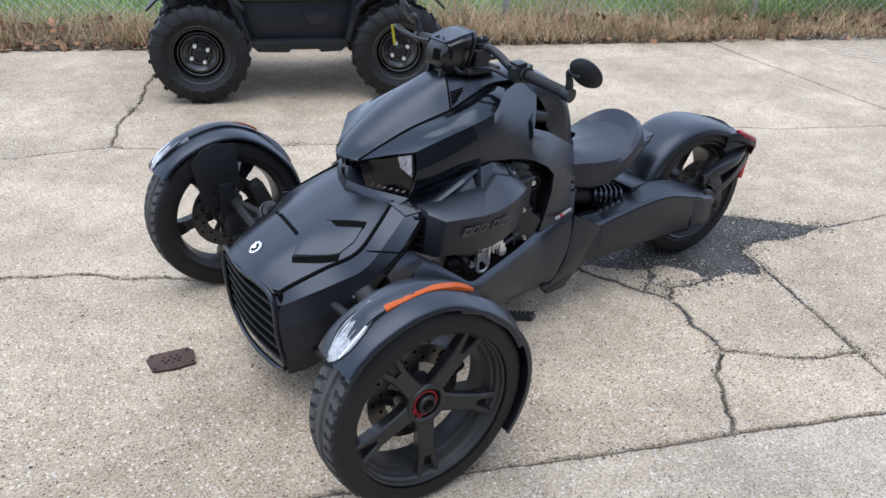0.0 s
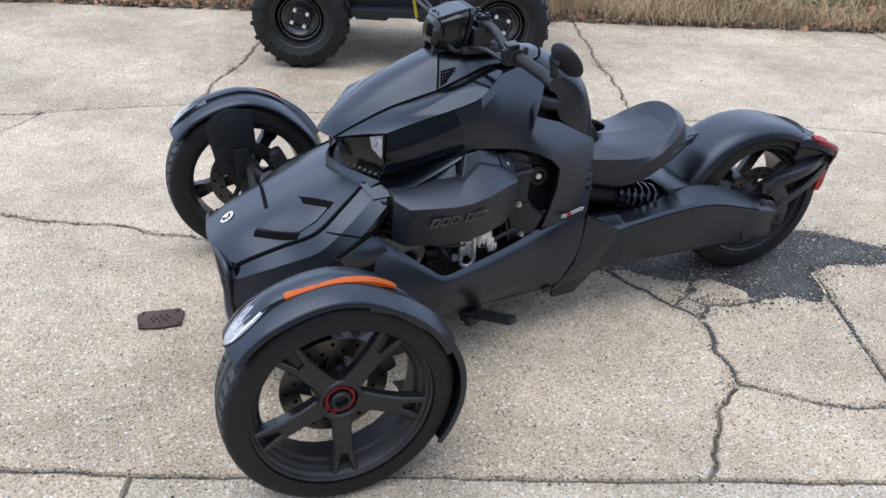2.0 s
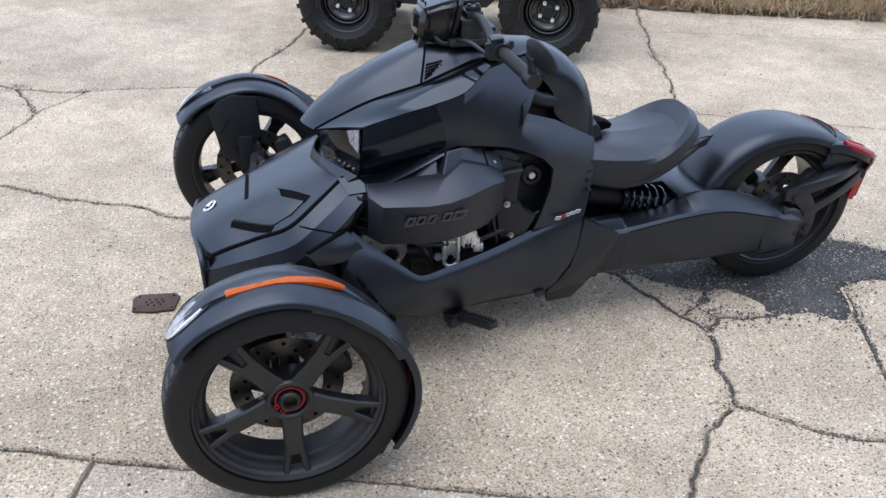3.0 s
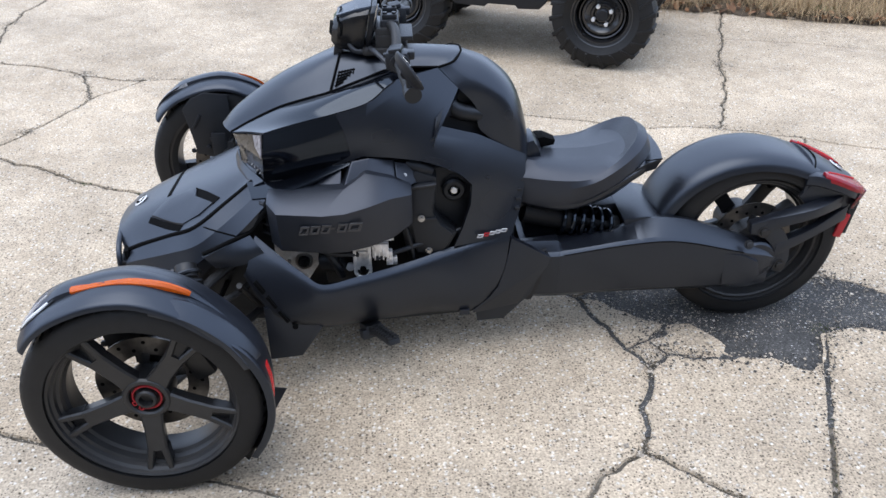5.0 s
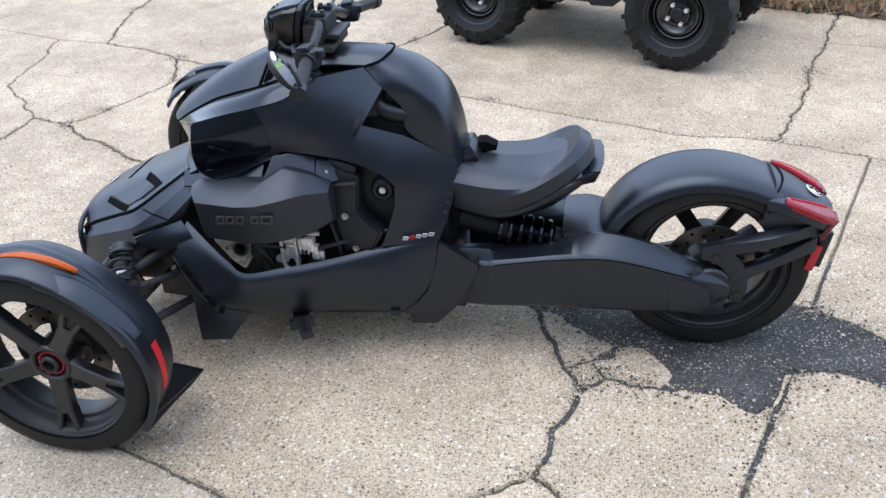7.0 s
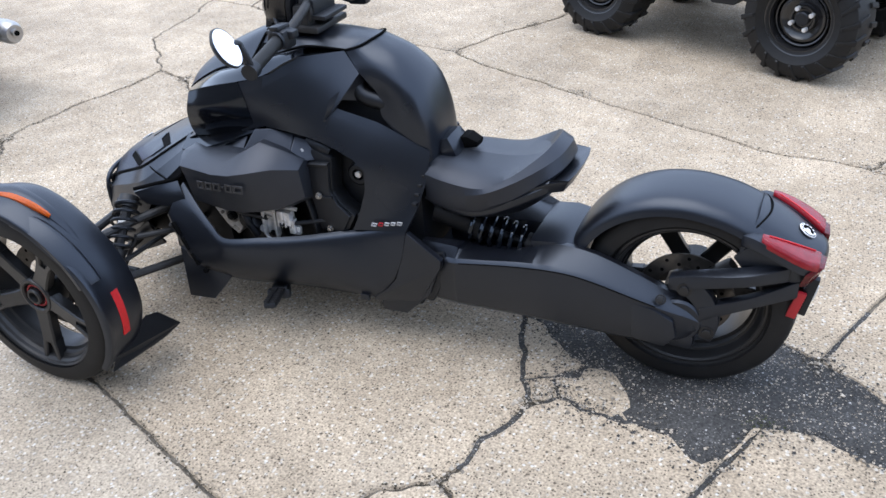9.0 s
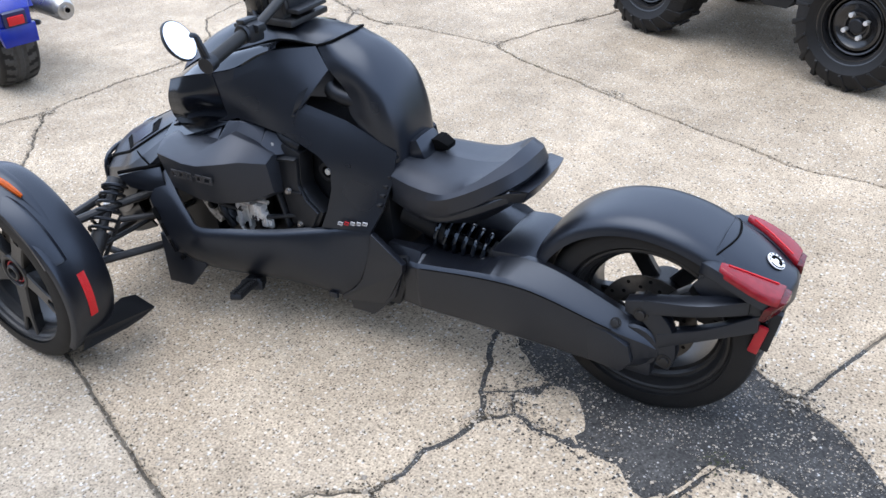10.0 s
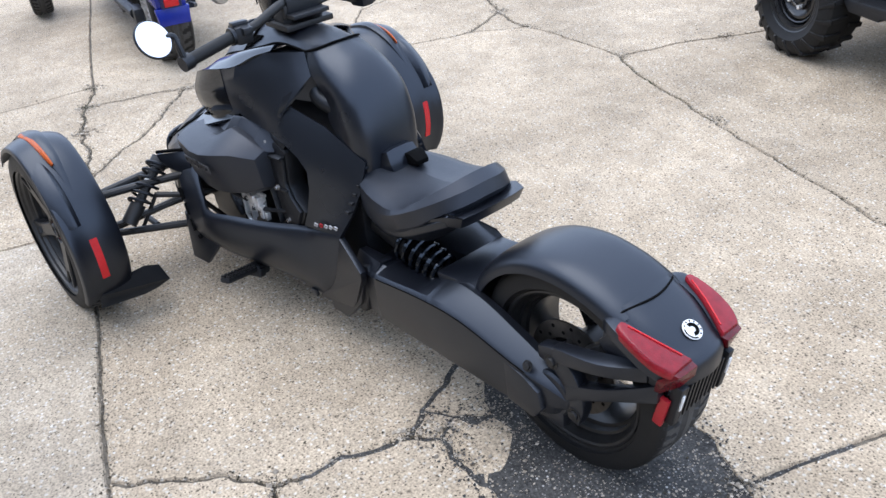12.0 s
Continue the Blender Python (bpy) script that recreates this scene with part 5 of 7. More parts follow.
    part("starter_housing", join(tube([(-0.400, s * 0.205, 0.345), (-0.452, s * 0.225, 0.360)], 0.034, 20), tube([(-0.452, s * 0.225, 0.360), (-0.462, s * 0.229, 0.363)], 0.026, 20)), RAW, eng)
    part("cover_plate", slab([(-0.262, 0.415), (-0.402, 0.415), (-0.404, 0.375), (-0.388, 0.335), (-0.345, 0.270), (-0.310, 0.295), (-0.262, 0.365)], s * 0.165, s * 0.202, 0.006), ALLOY, eng, "cast alloy cover with a round cap")
    for x, z in ((-0.285, 0.392), (-0.392, 0.398), (-0.300, 0.345)):
        part("bolt", moved(disc(0.0055, 0, 0.008, 10, 0.001), pose(x, s * 0.202, z, 0, 0, 0 if s > 0 else 180)), STEEL, eng)
    part("alloy_bracket", brk, ALLOY, eng, "bright alloy bracket")
    for way, r in (([(-0.40, s * 0.23, 0.42), (-0.43, s * 0.25, 0.37), (-0.45, s * 0.24, 0.31)], 0.012), ([(-0.34, s * 0.24, 0.43), (-0.42, s * 0.26, 0.40), (-0.50, s * 0.24, 0.38)], 0.008), ([(-0.55, s * 0.25, 0.37), (-0.70, s * 0.20, 0.39), (-0.80, s * 0.17, 0.41)], 0.007)):
        part("hose", tube(way, r, 8, 4), RAW, eng)
    gear = slab([(-0.600, 0.560), (-0.668, 0.612), (-0.727, 0.590), (-0.716, 0.482), (-0.738, 0.445), (-0.782, 0.414), (-0.748, 0.350), (-0.694, 0.335), (-0.640, 0.335)], s * 0.14, s * 0.200, 0.010)
    gc = part("drive_cover", gear, RAW, trike, "moulded black drive cover")
    shell = [(-0.626, 0.530), (-0.650, 0.574), (-0.722, 0.580), (-0.712, 0.492), (-0.734, 0.448), (-0.772, 0.414), (-0.744, 0.362), (-0.694, 0.352), (-0.664, 0.356), (-0.652, 0.440)]
    part("cover_shell", loft([[(x, s * 0.198, z) for x, z in shell], [(x + 0.03 * (-0.69 - x), s * 0.212, z + 0.03 * (0.46 - z)) for x, z in shell]], w=0.006), RAW, gc, angle=20)
    part("cover_rim", loft([[(x, s * 0.198, z), (x - 0.012, s * 0.198, z), (x - 0.010, s * 0.222, z), (x - 0.002, s * 0.222, z)] for x, z in ((-0.604, 0.552), (-0.618, 0.50), (-0.632, 0.44), (-0.645, 0.38), (-0.650, 0.345))], 2, w=0.002), RAW, gc)
    part("cover_lip", loft([[(-0.652 - 0.070 * t, s * 0.208, 0.574 + 0.008 * t), (-0.652 - 0.070 * t, s * 0.220, 0.570 + 0.008 * t), (-0.652 - 0.070 * t, s * 0.218, 0.562 + 0.008 * t), (-0.652 - 0.070 * t, s * 0.206, 0.562 + 0.008 * t)] for t in (0, 0.5, 1)], w=0.001), RAW, gc)
    part("cover_duct", tube([(-0.645, s * 0.17, 0.622), (-0.68, s * 0.178, 0.614), (-0.71, s * 0.172, 0.600)], 0.020, 12, 4), RAW, gc)
    part("cover_step", bar((-0.672, s * 0.214, 0.468), (-0.722, s * 0.212, 0.470), 0.012, 0.008, 0.003), RAW, gc)
    for x, y, z in ((-0.680, 0.216, 0.474), (-0.699, 0.209, 0.366)):
        part("cover_bolt", moved(join(disc(0.0065, 0, 0.012, 12, 0.001), disc(0.010, 0, 0.004, 16)), pose(x, s * y, z, 0, 0, 0 if s > 0 else 180)), STEEL, gc)
    part("frame_eye", join(moved(lathe([(0.034, -0.02), (0.034, 0.012), (0.028, 0.016), (0.018, 0.016), (0.016, -0.02)], 24), pose(-0.776, s * 0.136, 0.523, 0, 0, 0 if s > 0 else 180)), slab([(-0.745, 0.545), (-0.765, 0.565), (-0.815, 0.56), (-0.835, 0.53), (-0.82, 0.49), (-0.76, 0.488)], s * 0.115, s * 0.134, 0.006)), RAW, trike)
    part("eye_bolt", moved(disc(0.010, 0.0, 0.010, 16, 0.002), pose(-0.776, s * 0.143, 0.523, 0, 0, 0 if s > 0 else 180)), ZINC, trike, "bright bolt head")
    # foot peg
    at = pose(-0.520, s * 0.262, 0.148, 17 * s, 0, 25 * s) @ Matrix.Diagonal((1, s, 1, 1))
    fp = part("foot_peg", moved(join(box(0, 0.105, 0, 0.036, 0.150, 0.018, 0.007), box(0, 0.005, -0.005, 0.05, 0.06, 0.035, 0.006), box(0.004, 0.02, -0.012, 0.07, 0.03, 0.03, 0.006)), at), RAW, trike, "ribbed rubber foot peg")
    for k in range(9):
        for o in (-0.010, 0.010):
            part("rib", moved(box(o, 0.044 + 0.016 * k, 0.011, 0.014, 0.008, 0.008, 0.002), at), RUBBER, fp)

part("engine_core", join(box(-0.55, 0, 0.36, 0.55, 0.26, 0.46, 0.03), box(-0.86, 0, 0.38, 0.2, 0.24, 0.40, 0.03)), RAW, trike)
part("belly_pan", loft([[(-0.30, -0.26, 0.16), (-0.30, 0.26, 0.16), (-0.30, 0.22, 0.12), (-0.30, -0.22, 0.12)], [(-0.95, -0.17, 0.16), (-0.95, 0.17, 0.16), (-0.95, 0.15, 0.11), (-0.95, -0.15, 0.11)]], w=0.01), RAW, trike)

# ---- seat, swing arm, rear wheel ----
# the saddle in stations round its horseshoe: floor, foot of the rim wall, ridge, bevel, wall foot, underside
SEAT = [[(xs, 0, zs), (xs * 0.5 + xf * 0.5, yf * 0.5, zs * 0.5 + zf * 0.5 - 0.003), (xf, yf, zf), (xr, yr, zr), (xr * 0.5 + xc * 0.5, yr * 0.5 + yc * 0.5 + g, zr * 0.5 + zc * 0.5 + g), (xc, yc, zc), (xw, yw, zw), (xw + 0.010, yw * 0.94, zw - 0.018)] for g, xs, zs, xf, yf, zf, xr, yr, zr, xc, yc, zc, xw, yw, zw in (
    (0.007, -0.975, 0.582, -0.975, 0.070, 0.578, -0.975, 0.108, 0.560, -0.975, 0.126, 0.512, -0.975, 0.124, 0.480), (0.007, -1.030, 0.577, -1.030, 0.085, 0.573, -1.030, 0.125, 0.558, -1.030, 0.145, 0.512, -1.030, 0.142, 0.474),
    (0.006, -1.085, 0.574, -1.085, 0.095, 0.569, -1.085, 0.137, 0.554, -1.085, 0.158, 0.516, -1.085, 0.152, 0.472), (0.004, -1.135, 0.573, -1.140, 0.105, 0.566, -1.140, 0.145, 0.552, -1.135, 0.167, 0.526, -1.130, 0.158, 0.478),
    (0.001, -1.170, 0.574, -1.188, 0.112, 0.568, -1.190, 0.148, 0.560, -1.188, 0.169, 0.546, -1.184, 0.160, 0.498), (0, -1.200, 0.577, -1.228, 0.112, 0.577, -1.240, 0.137, 0.587, -1.243, 0.152, 0.571, -1.243, 0.148, 0.524),
    (0, -1.222, 0.581, -1.258, 0.095, 0.587, -1.280, 0.110, 0.616, -1.288, 0.128, 0.594, -1.292, 0.132, 0.556), (0, -1.236, 0.584, -1.275, 0.070, 0.594, -1.304, 0.080, 0.634, -1.322, 0.096, 0.612, -1.330, 0.106, 0.578),
    (0, -1.244, 0.586, -1.284, 0.036, 0.599, -1.316, 0.042, 0.645, -1.344, 0.054, 0.624, -1.354, 0.062, 0.590), (0, -1.247, 0.587, -1.286, 0.000, 0.600, -1.319, 0.000, 0.648, -1.350, 0.000, 0.629, -1.362, 0.000, 0.596))]
SEAT = SEAT + [[(x, -y, z) for x, y, z in row] for row in SEAT[-2::-1]]
seat = part("seat", sheet(SEAT, 0.006, (-1.15, 0, 0.40), 5, 1), SOFT, trike, "scooped black vinyl saddle with a raised rear rim", angle=24)
pan = [[(x, -w, a), (x, -w * 0.8, a + 0.02), (x, w * 0.8, a + 0.02), (x, w, a), (x, w * 0.97, a - 0.022), (x, w * 0.70, c), (x, -w * 0.70, c), (x, -w * 0.97, a - 0.022)] for x, w, a, c in
       ((-0.975, 0.118, 0.478, 0.425), (-1.06, 0.144, 0.468, 0.418), (-1.125, 0.152, 0.470, 0.424), (-1.19, 0.150, 0.492, 0.440), (-1.25, 0.144, 0.522, 0.464), (-1.31, 0.128, 0.552, 0.508), (-1.330, 0.121, 0.561, 0.525))]
part("seat_pan", loft(pan, 2, w=0.004), MATT, seat)
flange = [(-1.250, 0.140, 0.538), (-1.332, 0.126, 0.574), (-1.379, 0.108, 0.577), (-1.388, 0.060, 0.580), (-1.390, 0.0, 0.581)]
flange = flange + [(x, -y, z) for x, y, z in flange[-2::-1]]
part("seat_tail", loft([[(x + d * 0.4, y * (1 - d * 1.6), z - d) for x, y, z in flange] for d in (0, 0.010, 0.034)], w=0.0025), MATT, seat)
part("tail_seam", tube([(-1.329, 0.1185, 0.5775), (-1.355, 0.113, 0.5778), (-1.380, 0.1065, 0.5768)], 0.0018, 6, 3), DEEP, seat)
part("grab_notch", loft([[(-1.000, y, 0.572), (-1.030, y, 0.600), (-1.052, y * 0.9 + 0.002, 0.604), (-1.086, y * 0.7 + 0.002, 0.592), (-1.084, y * 0.7, 0.577), (-1.030, y, 0.566)] for y in (-0.058, 0.000)], w=0.003), DEEP, seat, at=pose(0, 0, 0.008))
part("seat_latch", box(-0.998, 0.0, 0.580, 0.085, 0.115, 0.085, 0.034, (0, 25, 0)), MATT, trike)
part("arm_floor", box(-1.15, 0.07, 0.255, 0.34, 0.10, 0.03, 0.006), RAW, trike)
for k in range(6):
    for s in (1, -1):
        part("louvre", box(-0.976 + 0.004 * k, s * (0.094 + 0.013 * k), 0.585 - 0.024 * k, 0.014, 0.018, 0.008, 0.002), RAW, trike)

ARM = [[(x, yo - 0.030, b), (x, yo - 0.008, b + 0.022), (x, yo, (b + c) / 2), (x, yo, c - 0.006), (x, yo - 0.010, c + 0.004), (x, yt, t), (x, yi, t - 0.004), (x, yi, b + 0.01)] for x, yo, b, c, t, yt, yi in
       ((-0.965, 0.176, 0.150, 0.312, 0.345, 0.150, 0.125), (-1.072, 0.192, 0.156, 0.320, 0.354, 0.166, 0.125), (-1.090, 0.195, 0.158, 0.324, 0.338, 0.150, 0.100), (-1.180, 0.197, 0.163, 0.338, 0.343, 0.124, 0.100), (-1.250, 0.198, 0.166, 0.350, 0.353, 0.120, 0.100),
        (-1.310, 0.198, 0.167, 0.357, 0.383, 0.124, 0.100), (-1.380, 0.197, 0.166, 0.360, 0.397, 0.128, 0.106), (-1.470, 0.192, 0.163, 0.348, 0.387, 0.130, 0.108), (-1.580, 0.185, 0.158, 0.317, 0.350, 0.132, 0.108), (-1.660, 0.176, 0.160, 0.292, 0.318, 0.132, 0.108), (-1.715, 0.166, 0.176, 0.277, 0.297, 0.130, 0.110), (-1.755, 0.152, 0.203, 0.258, 0.270, 0.128, 0.112))]
arm = part("swing_arm", loft(ARM, 3, w=0.0025), MATT, trike, "matt black swing arm beside the rear wheel", angle=16)
part("arm_seam", tube([(-1.095, 0.1945, 0.318), (-1.250, 0.1985, 0.344), (-1.380, 0.198, 0.354), (-1.470, 0.193, 0.342), (-1.580, 0.1855, 0.311), (-1.640, 0.179, 0.293)], 0.0018, 6, 4), DEEP, arm)
part("pivot_cover", loft([[(x, y, z) for x, z in ((-0.96, 0.165), (-0.97, 0.31), (-1.045, 0.335), (-1.060, 0.290), (-1.005, 0.160))] for y in (0.12, 0.186)], w=0.006), RAW, arm)
part("arm_clamp", loft([[(-1.575, y, 0.300), (-1.640, y, 0.286), (-1.688, y, 0.262), (-1.700, y, 0.215), (-1.672, y, 0.176), (-1.585, y, 0.184)] for y in (0.165, 0.186)], w=0.007), MATT, arm)
part("arm_bolt", moved(join(disc(0.009, 0, 0.008, 16, 0.001), lathe([(0.014, 0), (0.014, 0.003), (0.010, 0.003), (0.010, 0)], 18)), pose(-1.651, 0.176, 0.318, 25)), DARKSTEEL, arm)
part("arm_bridge", join(loft([[(-1.41, y, 0.30), (-1.405, y, 0.388), (-1.35, y, 0.400), (-1.278, y, 0.392), (-1.315, y, 0.30)] for y in (-0.11, 0.126)], w=0.008), loft([[(-0.98, y, 0.20), (-0.98, y, 0.30), (-1.10, y, 0.30), (-1.15, y, 0.20)] for y in (-0.16, 0.15)], w=0.01),
                        loft([[(-1.00, 0.030, 0.372), (-1.13, 0.030, 0.384), (-1.275, 0.022, 0.392), (-1.35, 0.030, 0.398), (-1.405, -0.085, 0.366), (-1.345, -0.098, 0.376), (-1.26, -0.115, 0.405), (-1.15, -0.125, 0.398), (-1.00, -0.130, 0.380)], [(-1.00, 0.028, 0.22), (-1.13, 0.028, 0.22), (-1.275, 0.020, 0.22), (-1.35, 0.026, 0.22), (-1.40, -0.09, 0.22), (-1.345, -0.125, 0.22), (-1.26, -0.145, 0.22), (-1.15, -0.155, 0.22), (-1.00, -0.160, 0.22)]], w=0.005)), MATT, arm)
part("axle_housing", join(moved(lathe([(0.062, -0.03), (0.062, 0.012), (0.056, 0.018), (0.0005, 0.020), (0.0005, -0.03)], 40), pose(-1.696, 0.136, 0.246)), box(-1.66, 0.135, 0.185, 0.16, 0.04, 0.05, 0.012)), MATT, arm)
plate_o = loft([[(xo, 0.118, zo), (xo, 0.152, zo), (xi, 0.152, zi), (xi, 0.118, zi)] for xo, zo, xi, zi in
                ((-1.660, 0.372, -1.662, 0.338), (-1.718, 0.382, -1.700, 0.328), (-1.775, 0.330, -1.738, 0.290), (-1.796, 0.255, -1.752, 0.244), (-1.782, 0.196, -1.748, 0.206))], 4, w=0.005)
tc_ = part("tail_carrier", join(plate_o, loft([[(-1.70, 0.150, 0.385), (-1.70, 0.118, 0.385), (-1.70, 0.118, 0.345), (-1.70, 0.155, 0.345)], [(-1.84, 0.158, 0.418), (-1.84, 0.118, 0.425), (-1.84, 0.118, 0.385), (-1.84, 0.158, 0.385)], [(-1.94, 0.120, 0.440), (-1.94, 0.09, 0.445), (-1.94, 0.09, 0.40), (-1.94, 0.120, 0.40)]], 4, w=0.005),
                                loft([[(-1.745, 0.155, 0.300), (-1.745, 0.118, 0.300), (-1.745, 0.118, 0.255), (-1.745, 0.155, 0.255)], [(-1.86, 0.145, 0.350), (-1.86, 0.115, 0.350), (-1.86, 0.115, 0.315), (-1.86, 0.145, 0.315)], [(-1.965, 0.115, 0.405), (-1.965, 0.09, 0.405), (-1.965, 0.09, 0.355), (-1.965, 0.115, 0.355)]], 4, w=0.005)), MATT, trike, "black arm carrying the tail")
for x, y, z in ((-1.703, 0.150, 0.345), (-1.770, 0.150, 0.226)):
    part("bolt", moved(join(disc(0.012, 0, 0.010, 18, 0.002), lathe([(0.019, 0), (0.019, 0.004), (0.013, 0.004), (0.013, 0)], 20)), pose(x, y, z)), DARKSTEEL, tc_)

a, b = Vector((-0.985, 0.078, 0.412)), Vector((-1.272, 0.070, 0.338))
rs = part("rear_shock", join(tube([a, b], 0.012), tube([a, a.lerp(b, 0.42)], 0.036, 18), tube([a.lerp(b, 0.42), a.lerp(b, 0.5)], 0.042, 18), tube([a.lerp(b, 0.93), b], 0.035, 18)), GRILLE, trike)
part("coil_spring", coil(a.lerp(b, 0.36), a.lerp(b, 0.95), 0.046, 0.0072, 6, 8), GLOSS, rs)
part("spring_stop", moved(disc(0.010, 0, 0.006, 12), pose(-1.252, 0.116, 0.345)), STEEL, rs)

rw = part("rear_wheel", rim_barrel(0.202, 0.185), RIM, trike, "graphite cast rear wheel with drilled brake disc", pose(-1.697, 0, 0.279))
part("tyre", road_tyre(0.280, 0.204, 0.205), RUBBER, rw, "wide black road tyre with cut tread")
pale_blocks(rw.children[0].data, 0.280)
sp = None
for k in range(5):
    o = part("spoke", sp or spoke(0.035, 0.198, -0.03, -0.045, 0, 0.024, 0.03), RIM, rw, at=Euler((0, radians(90 + 72 * k), 0)).to_matrix().to_4x4())
    sp = o.data
part("hub", lathe([(0.06, -0.085), (0.06, 0.10), (0.02, 0.11), (0.02, -0.085)], 40), DARKSTEEL, rw)
d, h = brake_disc(0.125, 0.08, 0.0025)
part("brake_disc", d, DISC, rw, "drilled steel brake disc", pose(0, 0.075, 0))
tagged(part("drill_holes", h, DEEP, rw, at=pose(0, 0.075, 0)), kind="stuff")
part("disc_carrier", join(*[bar((0.04 * math.cos(t), 0.075, 0.04 * math.sin(t)), (0.085 * math.cos(t + 0.3), 0.075, 0.085 * math.sin(t + 0.3)), 0.006, 0.02) for t in np.linspace(0, 2 * math.pi, 6)[:5]], disc(0.050, 0.066, 0.084, 24)), DARKSTEEL, rw)
part("brake_caliper", box(-0.085, 0.082, 0.095, 0.075, 0.045, 0.045, 0.014, (0, 40, 0)), DARKSTEEL, rw)


def rear_polar(deg, r, y):
    return (-1.640 + r * math.cos(radians(deg)), y, 0.268 + r * math.sin(radians(deg)))


RF = [[rear_polar(a, r, 0), rear_polar(a, r - 0.002, 0.055), rear_polar(a, r - 0.009, 0.088), rear_polar(a, r - 0.024, 0.108), rear_polar(a, r - 0.045, 0.115)] for a, r in
      ((10, 0.276), (28, 0.285), (45, 0.288), (62, 0.292), (80, 0.298), (98, 0.307), (114, 0.3190), (125, 0.3310), (132.5, 0.3410))]
rf = part("rear_fender", sheet(RF, 0.005, (-1.64, 0, 0.27), 5, 4, True), MATT, trike, "matt black rear mudguard hugging the wide tyre")
TAIL = [[(-1.846, 0, 0.540), (-1.846, 0.06, 0.535), (-1.838, 0.090, 0.522), (-1.822, 0.108, 0.494), (-1.815, 0.114, 0.440)], [(-1.915, 0, 0.508), (-1.912, 0.055, 0.504), (-1.905, 0.084, 0.494), (-1.90, 0.108, 0.468), (-1.90, 0.112, 0.420)],
        [(-1.978, 0, 0.470), (-1.974, 0.045, 0.466), (-1.968, 0.072, 0.457), (-1.965, 0.096, 0.438), (-1.962, 0.100, 0.400)], [(-2.014, 0, 0.447), (-2.009, 0.040, 0.444), (-2.000, 0.060, 0.434), (-1.990, 0.084, 0.420), (-1.982, 0.092, 0.380)], [(-2.016, 0, 0.400), (-2.009, 0.04, 0.398), (-2.000, 0.060, 0.394), (-1.985, 0.082, 0.386), (-1.972, 0.088, 0.366)]]
tail = part("tail_cover", sheet(TAIL, 0.008, (-1.8, 0, 0.35), 5, 4, True), MATT, trike, "matt black tail between two red lamps")
for s in (1, -1):
    wing = loft([[(x, s * y0, z), (x, s * y1, z - 0.002), (x, s * (y1 + 0.004), z - 0.030), (x, s * (y0 + 0.006), z - 0.050)] for x, y0, y1, z in ((-1.818, 0.092, 0.112, 0.508), (-1.845, 0.092, 0.130, 0.514), (-1.905, 0.086, 0.140, 0.496), (-1.955, 0.070, 0.137, 0.472), (-1.990, 0.056, 0.114, 0.452))], 2, w=0.003)
    tl = part("tail_lamp", wing, MATT, trike, "black housing with a red tail lamp lens")
    lens = loft([[(x, s * y0, z + 0.002), (x, s * (y0 + 0.004), z + 0.010), (x, s * (y1 - 0.006), z + 0.008), (x, s * y1, z), (x, s * (y1 + 0.002), z - 0.012), (x, s * (y0 + 0.002), z - 0.012)] for x, y0, y1, z in
                 ((-1.864, 0.108, 0.131, 0.510), (-1.880, 0.102, 0.137, 0.505), (-1.920, 0.090, 0.141, 0.490), (-1.960, 0.073, 0.138, 0.472), (-1.986, 0.060, 0.127, 0.460), (-2.000, 0.053, 0.115, 0.453))], 2, w=0.002)
    part("lens", lens, REDLENS, tl, "red lens")
    # thin brighter red tube puts the bright streak along the lens into colour
    part("lens_ridge", tube([(-1.880, s * 0.111, 0.5155), (-1.930, s * 0.093, 0.4965), (-1.985, s * 0.068, 0.4710)], 0.0022, 8, 3), REDREFLEX, tl)
    back = loft([[(-1.996, s * 0.052, 0.456), (-1.996, s * 0.116, 0.455), (-1.972, s * 0.134, 0.438), (-1.962, s * 0.128, 0.398), (-1.988, s * 0.092, 0.410), (-1.998, s * 0.056, 0.425)], [(-2.014, s * 0.054, 0.451), (-2.012, s * 0.110, 0.450), (-1.988, s * 0.129, 0.432), (-1.974, s * 0.124, 0.396), (-2.000, s * 0.089, 0.406), (-2.014, s * 0.058, 0.428)]], w=0.003)
    part("rear_lens", back, REDDARK, tl, "deep red rear lens")
    part("side_reflector", moved(box(0, 0, 0, 0.024, 0.012, 0.080, 0.004), pose(-1.966, s * 0.100, 0.328, 0, -12, 0)), RED, trike, "red side reflector")
for s in (1, -1):
    part("tail_side", slab([(-1.850, 0.495), (-1.805, 0.440), (-1.835, 0.405), (-1.955, 0.395), (-1.985, 0.425), (-1.93, 0.470)], s * 0.100, s * 0.1145, 0.004), MATT, trike)
part("fender_seam", tube([(-1.826, -0.107, 0.497), (-1.848, -0.086, 0.5215), (-1.866, -0.04, 0.530), (-1.871, 0, 0.5300), (-1.866, 0.04, 0.530), (-1.848, 0.086, 0.5215), (-1.826, 0.107, 0.497)], 0.0028, 6, 4), DEEP, trike)
b, m = badge(0.0235)
tb = part("tail_badge", b, WHITE, trike, "round white badge with a dark mark", pose(-1.960, 0, 0.4835, 0, 0, 90) @ pose(0, 0, 0, 58, 0, 0))
part("mark", m, DEEP, tb)
PLATE = pose(-1.978, 0, 0.352, 0, -10, 0)
lb = part("licence_bracket", moved(box(0, 0, 0, 0.012, 0.184, 0.105, 0.004), PLATE), RAW, trike, "ribbed black number plate bracket")
rib = None
for k in range(9):
    rib = part("bracket_rib", rib or box(-0.010, 0, -0.004, 0.018, 0.007, 0.098, 0.002), RAW, lb, at=PLATE @ pose(0, -0.064 + 0.016 * k, 0)).data
